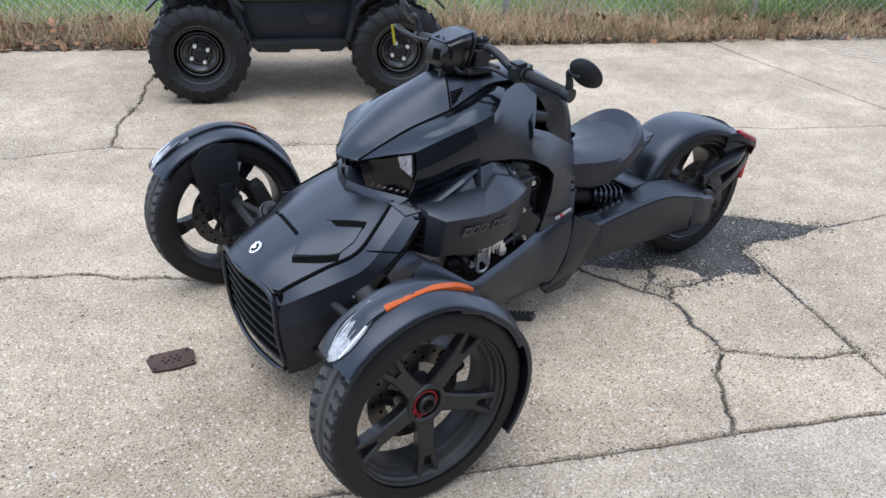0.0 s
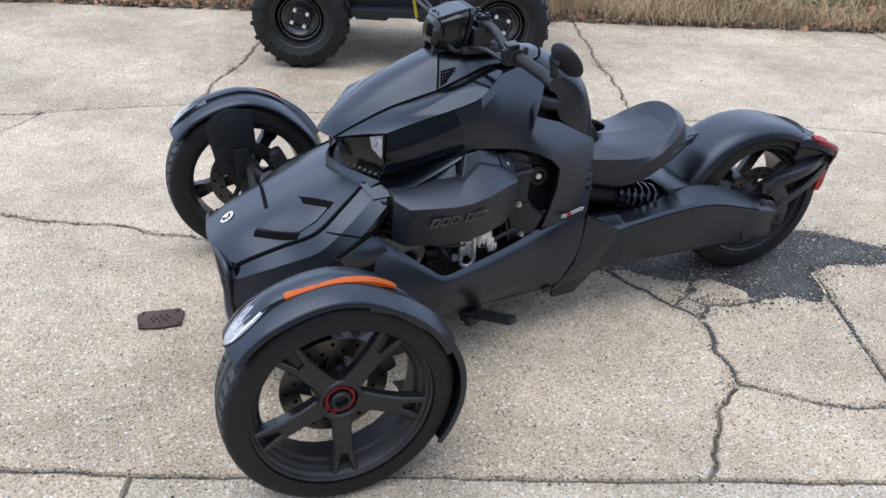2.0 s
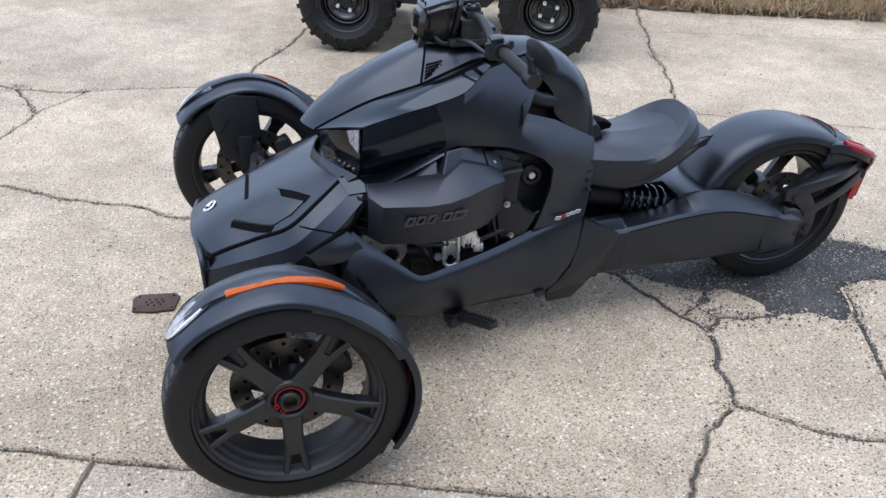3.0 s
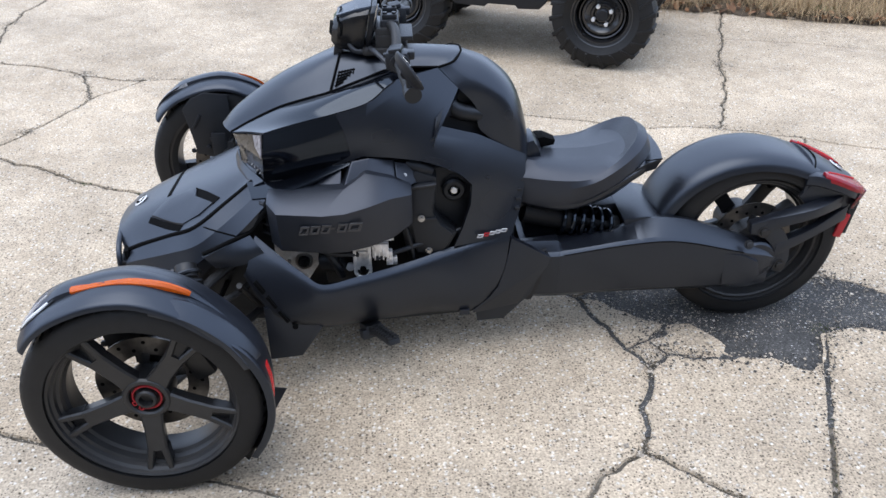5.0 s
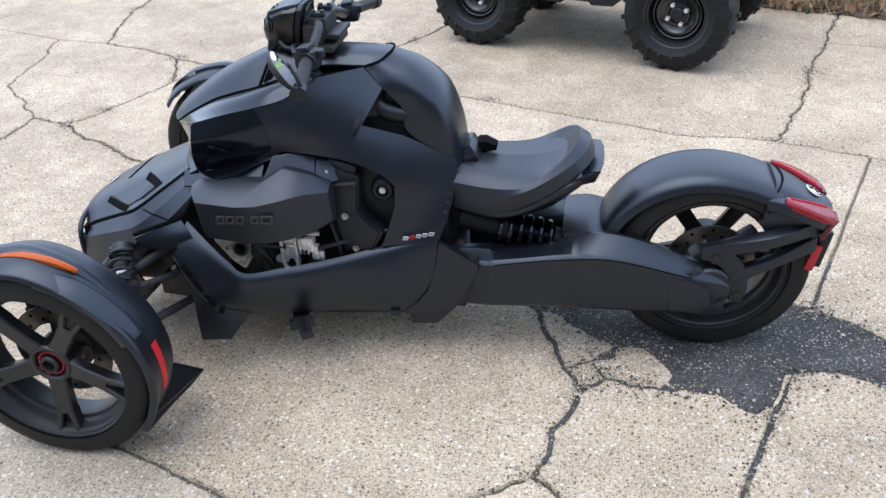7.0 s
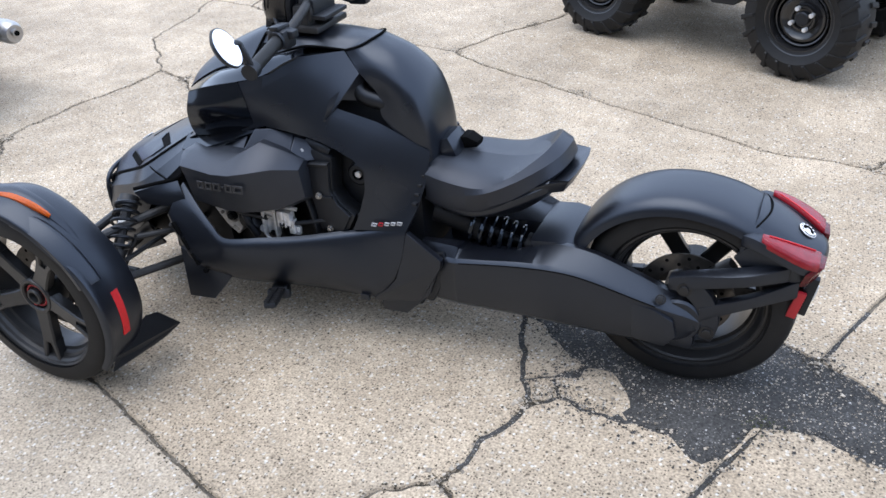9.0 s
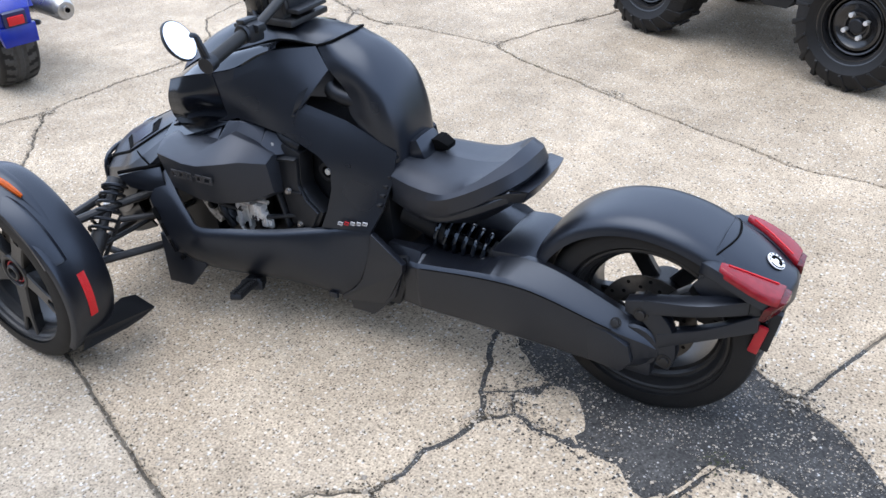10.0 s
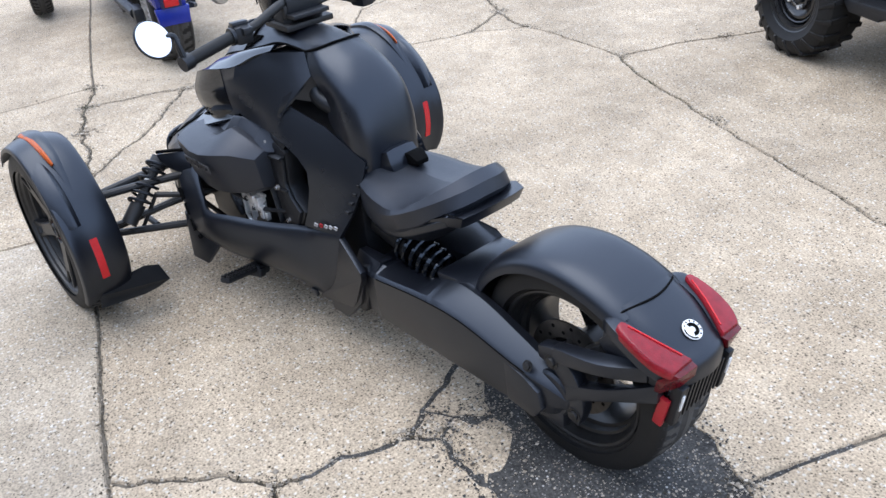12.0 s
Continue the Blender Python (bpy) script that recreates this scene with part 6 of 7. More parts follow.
for s in (1, -1):
    part("plate_end", moved(box(-0.010, 0, 0, 0.024, 0.020, 0.112, 0.003), PLATE @ pose(0, s * 0.084, 0)), RAW, lb)
    part("plate_lamp", moved(box(0, 0, 0, 0.004, 0.008, 0.044, 0.001), PLATE @ pose(-0.0235, s * 0.084, 0.014)), WHITE, lb)

# ---- handlebar, dial, mirrors ----
PODBLACK = mat("satin_black_housing", (0.004, 0.0043, 0.005), (0.006, 0.0063, 0.007), rough=0.24, scale=25, bump=0.05, bscale=500, rvar=0.06)
BAR = [(-0.660, 0.375, 0.908), (-0.636, 0.235, 0.926), (-0.630, 0.165, 0.934), (-0.630, 0.110, 0.955), (-0.624, 0.068, 0.968), (-0.610, 0.030, 0.968)]
hb = part("handlebar", join(tube(BAR + [(x, -y, z) for x, y, z in BAR[::-1]], 0.013, 12, 4), box(-0.605, 0, 0.945, 0.06, 0.13, 0.04, 0.008), box(-0.60, 0.05, 0.922, 0.05, 0.035, 0.05, 0.006), box(-0.60, -0.05, 0.922, 0.05, 0.035, 0.05, 0.006), box(-0.60, 0, 0.905, 0.12, 0.16, 0.018, 0.006)), DARKSTEEL, trike, "black handlebar with grips and switch pods")
for s in (1, -1):
    part("grip", tube([(-0.638, s * 0.238, 0.926), (-0.661, s * 0.378, 0.908)], 0.0170, 18), RUBBER, hb)
    part("switch_pod", join(moved(box(0, 0, 0, 0.060, 0.052, 0.052, 0.014), pose(-0.632, s * 0.206, 0.926, 0, 0, -8 * s)), moved(box(0, 0, 0, 0.034, 0.046, 0.012, 0.004), pose(-0.628, s * 0.206, 0.954, 0, 8, -8 * s)), moved(box(0, 0, 0, 0.03, 0.03, 0.022, 0.006), pose(-0.660, s * 0.203, 0.938)), moved(box(0, 0, 0, 0.016, 0.016, 0.010, 0.003), pose(-0.604, s * 0.216, 0.942)), moved(lathe([(0.024, -0.004), (0.024, 0.006), (0.016, 0.006), (0.016, -0.004)], 20), pose(-0.636, s * 0.236, 0.926))), RAW, hb)
    part("end_clamp", tube([(-0.660, s * 0.376, 0.908), (-0.665, s * 0.404, 0.904)], 0.021, 18), RAW, hb)
    part("brake_hose", tube([(-0.615, s * 0.20, 0.905), (-0.575, s * 0.15, 0.93), (-0.56, s * 0.09, 0.92), (-0.575, s * 0.03, 0.90)], 0.006, 8, 5), RAW, hb)
    FACE = pose(-0.653, s * 0.461, 0.981, 0, 0, 90 + 16 * s) @ pose(0, 0, 0, 30, 0, 0)
    mr = part("mirror", join(tube([(-0.663, s * 0.392, 0.905), (-0.655, s * 0.397, 0.945), (-0.650, s * 0.398, 0.968), (-0.646, s * 0.410, 0.978), (-0.645, s * 0.440, 0.975), (-0.648, s * 0.458, 0.976)], (0.012, 0.008, 0.008, 0.009, 0.010, 0.012), 10, 4), tube([(-0.674, s * 0.392, 0.905), (-0.664, s * 0.398, 0.945), (-0.652, s * 0.400, 0.970)], 0.006, 8, 3),
                             moved(lathe([(0.0005, -0.012), (0.030, -0.010), (0.044, -0.004), (0.0515, 0.004), (0.050, 0.009), (0.0005, 0.009)], 48), FACE)), RAW, hb, "round bar-end mirror")
    part("mirror_glass", moved(disc(0.0475, 0.0080, 0.0094, 48), FACE), MIRROR, mr, "bright mirror glass")
lever = part("brake_lever", join(tube([(-0.600, -0.21, 0.932), (-0.566, -0.26, 0.938), (-0.560, -0.34, 0.944), (-0.566, -0.40, 0.950), (-0.590, -0.418, 0.944), (-0.602, -0.380, 0.930), (-0.592, -0.30, 0.925)], 0.0055, 8, 4)), DARKSTEEL, hb)
part("lever_tag", box(-0.563, -0.404, 0.918, 0.010, 0.002, 0.072, 0.0, (0, 10, 8)), YELLOW, hb, "yellow paper tag")
def pod_ring(x, w0, w1, z0, z1, lean):
    x, w0, w1, z0, z1 = x - 0.008, w0 * 0.94, w1 * 0.94, z0 - 0.010, z1 - 0.014
    zm = (z0 + z1) / 2
    return [(x, -w0, z0), (x, w0, z0), (x - lean * 0.4, w1, zm), (x - lean * 0.8, w1 * 0.96, z1 - 0.014), (x - lean, w1 * 0.72, z1), (x - lean, -w1 * 0.72, z1), (x - lean * 0.8, -w1 * 0.96, z1 - 0.014), (x - lean * 0.4, -w1, zm)]


dial = part("instrument_pod", loft([pod_ring(-0.447, 0.034, 0.044, 0.936, 0.996, 0.010), pod_ring(-0.462, 0.046, 0.058, 0.920, 1.012, 0.014), pod_ring(-0.500, 0.056, 0.070, 0.912, 1.026, 0.020), pod_ring(-0.534, 0.056, 0.068, 0.918, 1.030, 0.024)], w=0.004), PODBLACK, trike, "black instrument pod on the handlebar", angle=22)
part("pod_lid", loft([[(-0.466, -0.040, 1.010), (-0.466, 0.040, 1.010), (-0.478, 0.050, 1.016), (-0.525, 0.056, 1.030), (-0.560, 0.050, 1.034), (-0.560, -0.050, 1.034), (-0.525, -0.056, 1.030), (-0.478, -0.050, 1.016)], [(-0.468, -0.040, 1.002), (-0.468, 0.040, 1.002), (-0.478, 0.052, 1.006), (-0.525, 0.060, 1.018), (-0.558, 0.054, 1.022), (-0.558, -0.054, 1.022), (-0.525, -0.060, 1.018), (-0.478, -0.052, 1.006)]], w=0.002), MATT, dial, at=pose(-0.008, 0, -0.014) @ Matrix.Diagonal((1, 0.94, 1, 1)))
part("bezel", loft([pod_ring(-0.538, 0.058, 0.072, 0.914, 1.034, 0.024), pod_ring(-0.552, 0.054, 0.068, 0.922, 1.034, 0.024)], w=0.003), RAW, dial)
part("dial_glass", moved(disc(0.046, 0, 0.003, 36), pose(-0.574, 0, 0.967, 0, 0, 90) @ pose(0, 0, 0, -14, 0, 0)), GLOSS, dial)
for s in (1, -1):
    part("pod_seam", tube([(-0.4795, s * 0.010, 1.0175), (-0.470, s * 0.046, 1.003), (-0.478, s * 0.0625, 0.985), (-0.476, s * 0.062, 0.960)], 0.0022, 6, 3), DEEP, dial, at=pose(-0.008, 0, -0.013))
part("pod_socket", box(-0.4515, 0.022, 0.972, 0.008, 0.030, 0.034, 0.003, (0, -10, 12)), DEEP, dial, at=pose(-0.008, 0, -0.013))
# chrome block added in the socket to stand for a white glint
part("socket_glint", box(-0.4565, 0.036, 0.972, 0.006, 0.006, 0.018, 0.001, (0, -10, 12)), CHROME, dial, at=pose(-0.008, 0, -0.013))
part("pod_bracket", join(bar((-0.49, 0.0, 0.925), (-0.575, 0, 0.915), 0.07, 0.022), bar((-0.478, 0.034, 0.930), (-0.470, 0.034, 0.888), 0.014, 0.022), bar((-0.478, -0.034, 0.930), (-0.470, -0.034, 0.888), 0.014, 0.022), tube([(-0.50, 0.045, 0.930), (-0.52, 0.060, 0.905), (-0.56, 0.055, 0.900)], 0.007, 8, 3), tube([(-0.52, -0.03, 0.93), (-0.56, 0.02, 0.905), (-0.60, 0.05, 0.90)], 0.006, 8, 3)), RAW, dial)
part("bar_clamp", join(box(-0.615, 0.0, 0.960, 0.050, 0.110, 0.046, 0.008), box(-0.640, 0.0, 0.935, 0.070, 0.120, 0.012, 0.003), box(-0.615, 0.034, 0.988, 0.040, 0.022, 0.014, 0.004), box(-0.615, -0.034, 0.988, 0.040, 0.022, 0.014, 0.004), *[moved(disc(0.006, -0.004, 0.004, 10), pose(x, y, 0.996, 90, 0, 0)) for x in (-0.603, -0.627) for y in (-0.034, 0.034)]), RAW, hb)

# ---- things round it ----
def ground_plate():
    t = thing("drain_plate", "small rusty perforated iron plate lying on concrete", "iron plate", at=pose(0.372, -0.218, 0.0, 0, 0, -8))
    bm = loft([[(x, y, z) for x, y in ((-0.075, -0.03), (-0.068, 0.045), (0.0, 0.055), (0.066, 0.045), (0.076, -0.025), (0.06, -0.05), (-0.06, -0.052))] for z in (0.0, 0.008)], w=0.002)
    p = part("plate", bm, RUST, t)
    for k, (x, y) in enumerate([(-0.02, 0.015), (0, 0.02), (0.02, 0.015), (-0.028, 0), (-0.01, 0.003), (0.01, 0.003), (0.028, 0), (-0.02, -0.015), (0, -0.015), (0.02, -0.015), (-0.06, 0.035), (0.058, 0.035), (-0.055, -0.035), (0.055, -0.035)]):
        part("hole", loft([[(x + 0.0042 * math.cos(a), y + 0.0042 * math.sin(a), z) for a in np.linspace(0, 2 * math.pi, 8, endpoint=False)] for z in (0.004, 0.0087)]), DEEP, p)


ground_plate()


def knobbly_tyre(R, rim, w):
    h = w / 2
    half = [(R - 0.011, 0.0), (R - 0.013, 0.5), (R - 0.020, 0.82), (R - 0.045, 1.0), (R - 0.09, 1.05), (rim + 0.02, 0.86), (rim, 0.80)]
    prof = [(r, -f * h) for r, f in half[::-1]] + [(r, f * h) for r, f in half[1:]]
    return lathe(prof, 72)


def tread_lug(R, w, s):
    h = w / 2
    return join(loft([[(R - 0.03, 0.010 * s, -0.020), (R - 0.03, 0.010 * s, 0.012), (R - 0.035, h * 0.8 * s, 0.030), (R - 0.035, h * 0.8 * s, -0.004)], [(R, 0.014 * s, -0.014), (R, 0.014 * s, 0.008), (R - 0.008, h * 0.84 * s, 0.026), (R - 0.008, h * 0.84 * s, 0.0)]], w=0.003),
                loft([[(R - 0.04, h * 0.80 * s, 0.002), (R - 0.04, h * 0.80 * s, 0.030), (R - 0.095, h * 0.97 * s, 0.042), (R - 0.095, h * 0.97 * s, 0.026)], [(R - 0.006, h * 0.90 * s, 0.0), (R - 0.006, h * 0.90 * s, 0.026), (R - 0.084, h * 1.12 * s, 0.038), (R - 0.084, h * 1.12 * s, 0.026)]], w=0.003))


QRIM = mat("satin_black_steel", (0.010, 0.010, 0.011), (0.014, 0.014, 0.015), rough=0.26, scale=40, rvar=0.06, spec=0.7)


def quad_bike():
    """Seen from its flank: x to the right along it, y away from the flank."""
    ang = math.degrees(math.atan2(0.44, -1.10))
    t = thing("quad_bike", "black and green four-wheeled utility bike with knobbly tyres", "quad bike", at=pose(-0.686, -2.850, 0, 0, 0, ang))
    R = 0.300
    kt = {}
    for x in (0.0, 1.20):
        for y, turn in ((0.0, 180), (0.82, 0)):
            w = part("wheel", kt.get("w") or lathe([(0.150, 0.085), (0.156, 0.085), (0.158, 0.075), (0.150, 0.06), (0.150, -0.07), (0.156, -0.085), (0.146, -0.085), (0.135, -0.06), (0.132, 0.02), (0.120, 0.035), (0.112, 0.055), (0.100, 0.058), (0.088, 0.045), (0.070, 0.040), (0.062, 0.055), (0.052, 0.056), (0.044, 0.045), (0.0005, 0.045), (0.0005, 0.03), (0.10, 0.03), (0.125, 0.0), (0.135, 0.03)], 56), QRIM, t, "black steel wheel with bright nuts", pose(x, y, R - 0.004, 0, 0, turn))
            kt["w"] = w.data
            kt["t"] = part("tyre", kt.get("t") or knobbly_tyre(R, 0.155, 0.22), RUBBER, w, "knobbly off-road tyre").data
            for k in range(40):
                key = "lug%d" % (k % 2)
                kt[key] = part("tread_lug", kt.get(key) or tread_lug(R, 0.22, 1 if k % 2 else -1), RUBBER, w, at=Euler((0, radians(9 * k), 0)).to_matrix().to_4x4()).data
            for k in range(4):
                a = math.pi / 4 + k * math.pi / 2 + 0.3
                kt["n"] = part("wheel_nut", kt.get("n") or disc(0.0115, 0.045, 0.076, 10, 0.002), ZINC, w, at=pose(0.054 * math.cos(a), 0, 0.054 * math.sin(a))).data
            for rr, yy in ((0.172, 0.092), (0.128, 0.062)):
                kt[rr] = part("rim_ring", kt.get(rr) or lathe([(rr + 0.005, yy - 0.02), (rr + 0.004, yy), (rr, yy + 0.003), (rr - 0.005, yy), (rr - 0.005, yy - 0.02)], 48), QRIM, w).data
            kt["c"] = part("hub_cap", kt.get("c") or lathe([(0.036, 0.045), (0.034, 0.062), (0.028, 0.066), (0.0005, 0.066), (0.0005, 0.045)], 24), RAW, w).data
    for x in (0.0, 1.20):
        part("axle", join(tube([(x, 0.05, R), (x, 0.77, R)], 0.025), box(x, 0.41, R + 0.02, 0.16, 0.24, 0.16, 0.03), tube([(x + 0.06, 0.2, R - 0.02), (x + 0.10, 0.3, R + 0.35)], 0.03)), DARKSTEEL, t)
    part("floor_board", loft([[(0.30, y, 0.340), (0.34, y, 0.300), (0.52, y, 0.295), (0.535, y, 0.313), (0.70, y, 0.313), (0.715, y, 0.295), (0.84, y, 0.300), (0.88, y, 0.340), (0.88, y, 0.360), (0.30, y, 0.360)] for y in (-0.06, 0.88)], w=0.006), RAW, t, "ribbed black running board")
    body = part("side_panel", loft([[(0.29, 0.03, 0.352), (0.88, 0.03, 0.352), (0.96, 0.06, 0.62), (0.20, 0.06, 0.62)], [(0.29, 0.79, 0.352), (0.88, 0.79, 0.352), (0.96, 0.76, 0.62), (0.20, 0.76, 0.62)]], w=0.012), RAW, t)
    part("panel_trim", bar((0.285, -0.02, 0.355), (0.20, -0.01, 0.64), 0.05, 0.05, 0.01), MATT, body)
    part("panel_trim", bar((0.885, -0.02, 0.355), (0.955, -0.01, 0.64), 0.05, 0.05, 0.01), MATT, body)
    part("badge_plate", slab([(0.62, 0.545), (0.78, 0.545), (0.765, 0.47), (0.73, 0.44), (0.67, 0.44), (0.635, 0.47)], 0.030, 0.042, 0.004), MATT, body)
    part("green_cover", loft([[(0.24, 0.02, 0.585), (0.94, 0.02, 0.585), (0.94, 0.78, 0.585), (0.24, 0.78, 0.585)], [(0.22, 0.06, 0.72), (0.98, 0.06, 0.72), (0.98, 0.74, 0.72), (0.22, 0.74, 0.72)]], w=0.02), GREEN, t, "dark green body plastic")
    for x in (0.0, 1.20):
        rows = [[(x + 0.37 * math.cos(radians(a)), y, R + 0.39 * math.sin(radians(a))) for y in (-0.10, 0.2, 0.62, 0.92)] for a in (42, 60, 80, 100, 120, 138)]
        part("wheel_arch", sheet(rows, 0.012, (x, 0.4, R), 4, 2), RAW, t)
    part("saddle", loft([[(0.25, 0.22, 0.72), (0.25, 0.60, 0.72), (0.25, 0.56, 0.80), (0.25, 0.26, 0.80)], [(0.75, 0.25, 0.72), (0.75, 0.57, 0.72), (0.75, 0.52, 0.82), (0.75, 0.30, 0.82)], [(1.3, 0.24, 0.72), (1.3, 0.58, 0.72), (1.3, 0.54, 0.86), (1.3, 0.28, 0.86)]], w=0.02), SOFT, t)


quad_bike()


DARKBLUE = mat("dark_blue_housing", (0.006, 0.010, 0.05), (0.01, 0.016, 0.08), rough=0.35, scale=20)


def blue_trike():
    t = thing("blue_motorcycle", "blue three-wheeled motorcycle with a silver exhaust, parked beyond", "motorcycle", at=pose(2.225, -0.745, 0, 0, 0, -15))
    w = part("rear_wheel", rim_barrel(0.205, 0.20), ALLOY, t, "bright alloy rear wheel", pose(0, 0, 0.30))
    pale_blocks(part("tyre", road_tyre(0.30, 0.207, 0.215, 160), RUBBER, w).data, 0.30)
    part("hub", lathe([(0.09, -0.06), (0.09, 0.06), (0.02, 0.07), (0.02, -0.07)], 24), DARKSTEEL, w)
    for k in range(5):
        part("spoke", spoke(0.05, 0.185, 0.03, 0.05, 90 + 72 * k), ALLOY, w)
    rows = [[(0.345 * math.cos(radians(a)), y, 0.30 + 0.345 * math.sin(radians(a))) for y in (-0.13, -0.06, 0.06, 0.13)] for a in (40, 70, 100, 130, 155)]
    part("mudguard", sheet(rows, 0.008, (0, 0, 0.3), 4, 3), BLUE, t, "blue mudguard")
    tb = part("tail_box", loft([[(-0.16, -0.12, 0.56), (-0.16, 0.12, 0.56), (-0.22, 0.115, 0.43), (-0.22, -0.115, 0.43)], [(-0.30, -0.115, 0.52), (-0.30, 0.115, 0.52), (-0.31, 0.10, 0.40), (-0.31, -0.10, 0.40)], [(-0.385, -0.085, 0.465), (-0.385, 0.085, 0.465), (-0.37, 0.08, 0.375), (-0.37, -0.08, 0.375)]], 2, w=0.012), BLUE, t, "blue tail plate")
    part("lower_plate", loft([[(-0.345, -0.098, 0.385), (-0.345, 0.098, 0.385), (-0.385, 0.095, 0.385), (-0.385, -0.095, 0.385)], [(-0.365, -0.088, 0.290), (-0.365, 0.088, 0.290), (-0.395, 0.085, 0.290), (-0.395, -0.085, 0.290)]], w=0.008), BLUE, tb)
    part("lamp_hood", box(-0.385, 0, 0.425, 0.03, 0.115, 0.078, 0.010, (0, -12, 0)), DARKBLUE, tb)
    part("tail_lamp", box(-0.400, 0.0, 0.418, 0.02, 0.080, 0.045, 0.005, (0, -12, 0)), REDREFLEX, t, "red tail lamp")
    part("side_bracket", tube([(-0.10, -0.14, 0.32), (-0.24, -0.15, 0.34), (-0.32, -0.12, 0.36)], 0.014, 8, 3), RAW, t)
    part("axle_carrier", box(0.0, 0.15, 0.29, 0.16, 0.06, 0.10, 0.02), RAW, t)
    ex = part("exhaust", join(tube([(0.60, -0.24, 0.26), (0.2, -0.30, 0.33), (-0.10, -0.315, 0.352), (-0.17, -0.318, 0.352), (-0.20, -0.320, 0.350)], (0.04, 0.055, 0.062, 0.060, 0.046), 20, 4), tube([(-0.19, -0.320, 0.358), (-0.222, -0.321, 0.356)], 0.020, 16)), STEEL, t, "silver exhaust can with a short outlet")
    part("outlet", moved(disc(0.014, 0, 0.003, 16), pose(-0.2215, -0.321, 0.356, 0, 0, 90)), DEEP, ex)
    part("body", loft([[(0.1, -0.12, 0.40), (0.1, 0.12, 0.40), (0.1, 0.10, 0.62), (0.1, -0.10, 0.62)], [(0.7, -0.24, 0.25), (0.7, 0.24, 0.25), (0.7, 0.18, 0.80), (0.7, -0.18, 0.80)], [(1.6, -0.28, 0.20), (1.6, 0.28, 0.20), (1.6, 0.20, 0.85), (1.6, -0.20, 0.85)], [(2.1, -0.2, 0.25), (2.1, 0.2, 0.25), (2.1, 0.15, 0.5), (2.1, -0.15, 0.5)]], 3, w=0.02), BLUE, t)
    part("frame_rail", join(tube([(0.0, 0.16, 0.30), (0.7, 0.20, 0.28), (1.6, 0.22, 0.22)], 0.035, 10, 3), tube([(0.0, -0.16, 0.30), (0.7, -0.20, 0.28), (1.6, -0.22, 0.22)], 0.035, 10, 3), box(0.8, 0, 0.3, 0.7, 0.4, 0.2, 0.03)), RAW, t)
    for s in (1, -1):
        fw = part("front_wheel", FRONT["rim"], RIM, t, at=pose(1.75, s * 0.64, 0.29, 0, 0, 0 if s > 0 else 180))
        part("tyre", FRONT["tyre"], RUBBER, fw)
        for k in range(5):
            part("spoke", FRONT["spoke"], RIM, fw, at=Euler((0, radians(90 + 72 * k), 0)).to_matrix().to_4x4())
        part("suspension_arm", join(tube([(1.75, s * 0.58, 0.22), (1.7, s * 0.2, 0.22)], 0.016), tube([(1.75, s * 0.58, 0.36), (1.7, s * 0.2, 0.38)], 0.016)), DARKSTEEL, t)
        rows = [[(1.75 + 0.33 * math.cos(radians(a)), s * y, 0.29 + 0.33 * math.sin(radians(a))) for y in (0.56, 0.64, 0.72)] for a in (30, 60, 90, 120, 150)]
        part("front_mudguard", sheet(rows, 0.006, (1.75, s * 0.64, 0.29), 4, 3), BLUE, t)


blue_trike()


# ---- verge, lawn, fence ----
U = Vector((-0.925, 0.380, 0))
N = Vector((-0.380, -0.925, 0))
EDGE = Vector((-0.88, -4.20, 0))


def on_verge(u, v, z=0.0):
    p = EDGE + U * u + N * v
    return Vector((p.x, p.y, z))


def lawn():
    bm = bmesh.new()
    us = np.linspace(-14, 14, 29)
    vs_ = [0.0, 0.25, 0.6, 1.0, 2.0, 5.0, 12.0, 60.0]
    rnd = random.Random(4)
    net = [[bm.verts.new(on_verge(u, v, -0.02 if v == 0 else 0.02 + 0.05 * min(v, 1) + rnd.uniform(-0.01, 0.01))) for v in vs_] for u in us]
    for i in range(len(us) - 1):
        for j in range(len(vs_) - 1):
            bm.faces.new((net[i][j], net[i + 1][j], net[i + 1][j + 1], net[i][j + 1]))
    tagged(part("lawn", bm, LAWN), "mown green lawn beyond the fence", "lawn", kind="structure")


lawn()


def verge_soil():
    bm = bmesh.new()
    rnd = random.Random(5)
    net = [[bm.verts.new(on_verge(u, v + rnd.uniform(-0.02, 0.02), 0.0 + 0.075 * min(max(v, 0) / 0.6, 1) + rnd.uniform(-0.008, 0.012))) for v in (-0.05, 0.0, 0.08, 0.18, 0.3, 0.42, 0.52)] for u in np.linspace(-6, 9, 260)]
    for a, b in zip(net, net[1:]):
        for j in range(6):
            bm.faces.new((a[j], a[j + 1], b[j + 1], b[j]))
    tagged(part("verge", bm, mat("verge_soil", (0.035, 0.026, 0.018), (0.12, 0.085, 0.05), rough=0.95, scale=25, bump=1.0, bscale=90)), "dark soil bank littered with dead grass", "verge", kind="structure")


verge_soil()


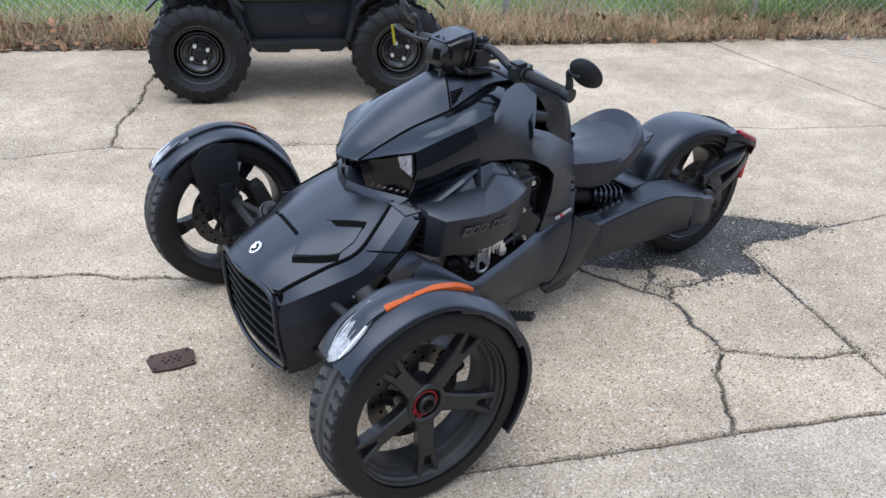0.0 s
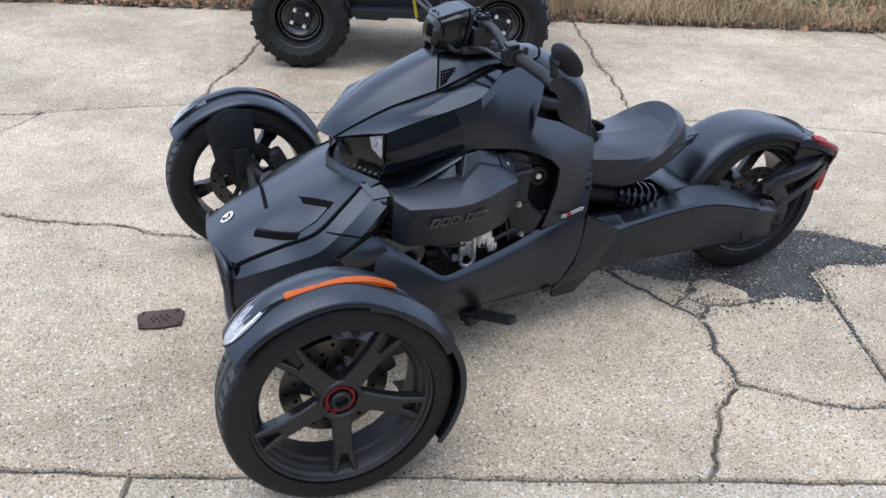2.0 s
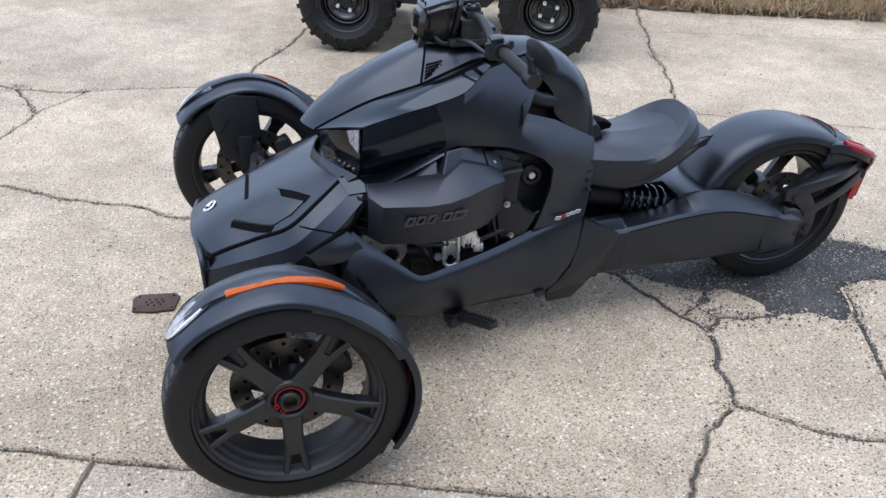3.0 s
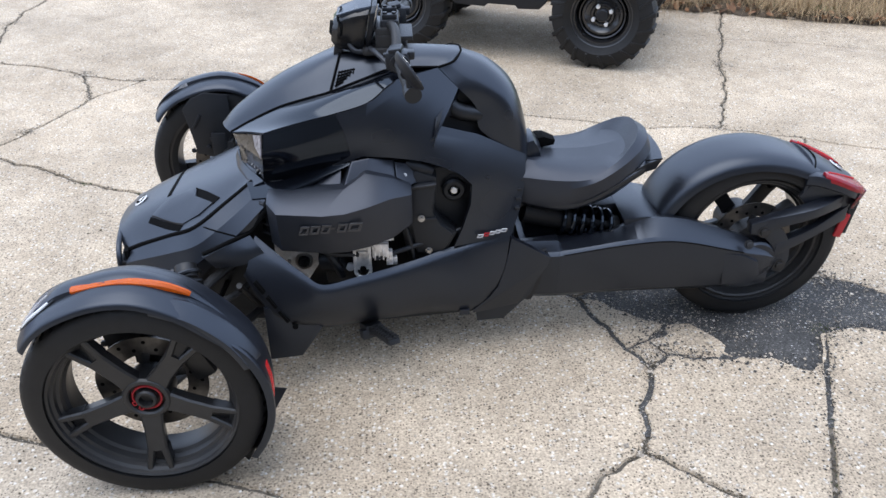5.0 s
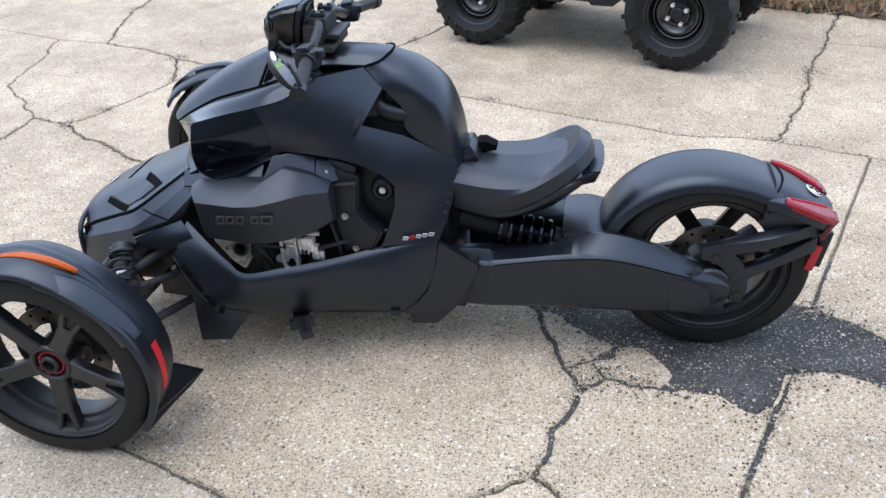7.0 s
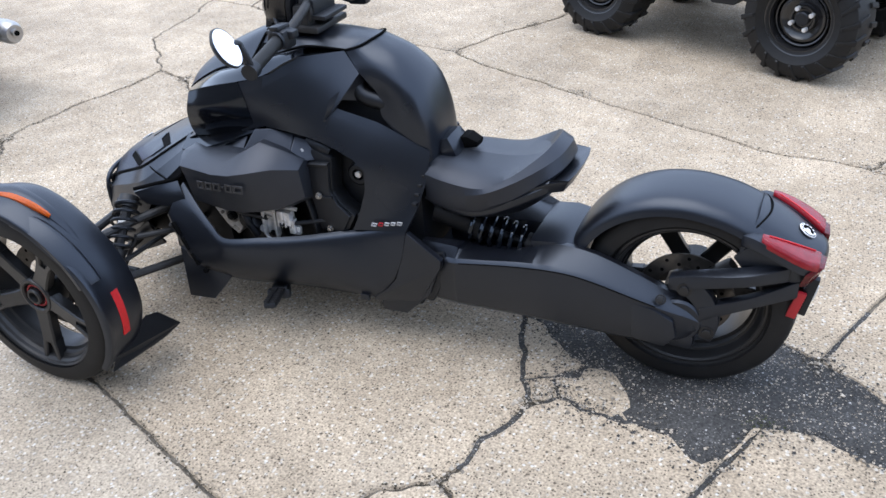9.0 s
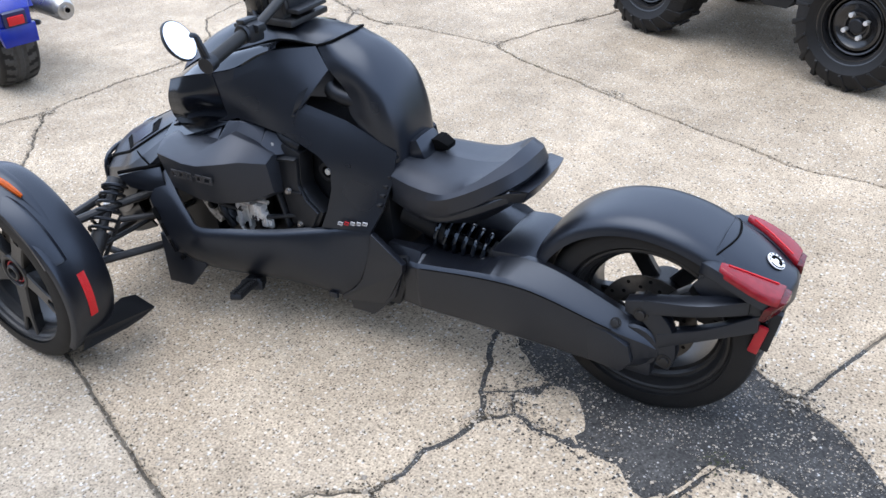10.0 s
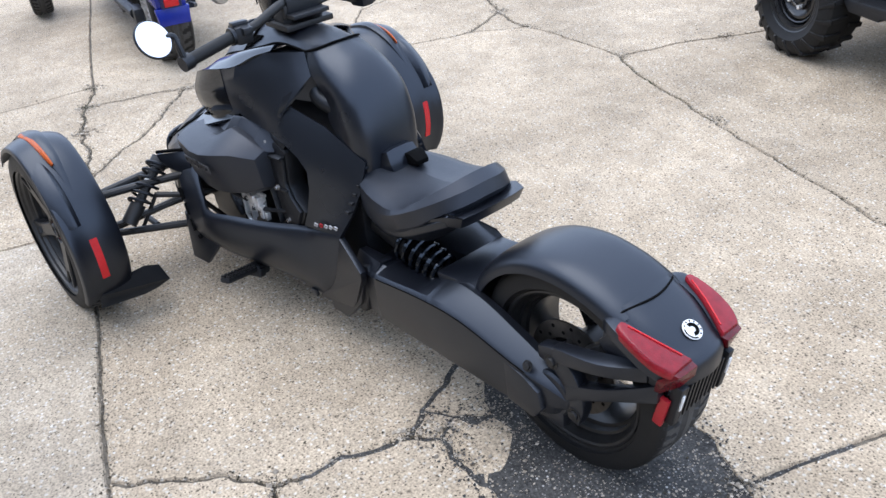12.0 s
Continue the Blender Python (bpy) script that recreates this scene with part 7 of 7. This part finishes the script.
def tuft(count, u0, u1, v0, v1, height, lean, width, seed, clump=0.0):
    """Blades of grass, each a bent strip."""
    rnd = random.Random(seed)
    verts, faces = [], []
    heads = [(rnd.uniform(u0, u1), rnd.uniform(v0, v1), rnd.uniform(0, 6.28), rnd.uniform(0.35, 1.7) if clump else 1.0) for _ in range(max(1, count // 60))]
    for _ in range(count):
        if clump:
            hu, hv, ha, grow = rnd.choice(heads)
            u, v = hu + rnd.gauss(0, clump), hv + rnd.gauss(0, clump * 0.5)
            v = min(max(v, v0), v1)
        else:
            u, v, ha, grow = rnd.uniform(u0, u1), rnd.uniform(v0, v1), 0, 1.0
        a = rnd.uniform(0, 6.28) if not clump else ha + rnd.gauss(0, 1.2)
        h = height * grow * rnd.uniform(0.5, 1.15)
        ln = lean * rnd.uniform(0.3, 1.3)
        w = width * rnd.uniform(0.6, 1.3)
        b = on_verge(u, v, 0.02 + 0.05 * min(v, 1))
        out = Vector((math.cos(a), math.sin(a), 0))
        side = Vector((-math.sin(a), math.cos(a), 0)) * w / 2
        k = len(verts)
        for f, rise in ((0, 0), (0.35, 0.55), (0.7, 0.85), (1.0, 0.85 - 0.35 * lean)):
            p = b + out * ln * h * f + Vector((0, 0, h * rise))
            t = 1 - f * 0.8
            verts += [p - side * t, p + side * t]
        faces += [(k, k + 1, k + 3, k + 2), (k + 2, k + 3, k + 5, k + 4), (k + 4, k + 5, k + 7, k + 6)]
    me = bpy.data.meshes.new("grass")
    me.from_pydata([tuple(v) for v in verts], [], faces)
    return me


def strew(name, me, material, label, category):
    me.materials.append(material)
    return tagged(part(name, me, material), label, category, kind="stuff")


strew("dry_grass", tuft(22000, -5.5, 8.5, 0.02, 0.58, 0.15, 1.9, 0.0042, 11, 0.11), STRAW, "tangled dry straw-coloured grass along the fence foot", "dry grass")
strew("fallen_stalks", tuft(5000, -5.5, 8.5, -0.02, 0.35, 0.07, 4.5, 0.004, 15, 0.15), STRAW, "flattened dry grass stalks over the yard edge", "dry grass")
strew("tall_dry_grass", tuft(1300, 1.2, 6.0, 0.35, 0.7, 0.38, 0.9, 0.0035, 12, 0.08), STRAW, "tall dry grass stalks against the fence", "dry grass")
strew("green_grass", tuft(26000, -5.5, 8.5, 0.40, 2.8, 0.10, 1.0, 0.006, 13), BLADE, "short green grass of the lawn", "grass")
strew("weed_grass", tuft(4500, 4.0, 8.5, 0.35, 0.9, 0.26, 1.2, 0.006, 14, 0.1), BLADE, "green weeds growing through the fence", "grass")


def leaves():
    rnd = random.Random(8)
    verts, faces = [], []
    for _ in range(900):
        u, v = rnd.uniform(-5, 8), abs(rnd.gauss(0.02, 0.20)) - 0.07
        c = on_verge(u, v, rnd.uniform(0.01, 0.05) if v < 0.1 else rnd.uniform(0.05, 0.18))
        s, m = rnd.uniform(0.018, 0.050), Euler((rnd.gauss(0, 0.5), rnd.gauss(0, 0.5), rnd.uniform(0, 6.28))).to_matrix()
        k = len(verts)
        verts += [tuple(c + m @ (Vector(p) * s)) for p in ((-1, 0, 0), (-0.3, 0.55, 0.18), (0.5, 0.4, 0.1), (1, 0, -0.05), (0.5, -0.4, 0.15), (-0.3, -0.55, 0.1))]
        faces.append(tuple(range(k, k + 6)))
    me = bpy.data.meshes.new("leaves")
    me.from_pydata(verts, [], faces)
    strew("fallen_leaves", me, LEAF, "brown fallen leaves along the verge", "leaves")


leaves()


def fence():
    f = thing("chain_link_fence", "grey chain-link fence with round steel posts", "fence")
    v = 0.42
    wires = []
    for i in range(-2, 4):
        u0 = 2.3 * i + 0.42
        part("post", tube([on_verge(u0, v, 0.0), on_verge(u0, v, 1.25)], 0.030, 12), GALV, f)
        W, H, step = 2.3, 1.15, 0.075
        for k in range(int((W + H) / step)):
            a = k * step
            for s in (1, -1):
                x0, z0, x1, z1 = max(0, a - H), min(a, H), min(a, W), max(0, a - W)
                if s < 0:
                    x0, x1 = W - x0, W - x1
                wires.append(tube([on_verge(u0 + x0, v - 0.03 + 0.004 * s, 0.05 + z0), on_verge(u0 + x1, v - 0.03 + 0.004 * s, 0.05 + z1)], 0.0024, 3))
    part("top_rail", tube([on_verge(-4.8, v, 1.22), on_verge(8.1, v, 1.22)], 0.02, 10), GALV, f)
    part("wire_mesh", join(*wires), GALV, f, "diamond wire mesh")
    fallen = []
    for k in range(25):
        for s in (1, -1):
            pts = []
            for i in range(15):
                v_ = -0.92 + i * 0.07
                u = 4.9 + 0.115 * k + s * (v_ + 0.46)
                if u > 5.0 - 0.42 * v_ and u < 7.6:
                    pts.append(on_verge(u, v_, 0.014 + 0.02 * (1 + math.sin(7 * u)) * (v_ + 0.95) + 0.004 * s))
            if len(pts) > 2:
                fallen.append(tube(pts, 0.0017, 3))
    part("fallen_mesh", join(*fallen), GALV, f, "loose wire mesh lying on concrete")


fence()
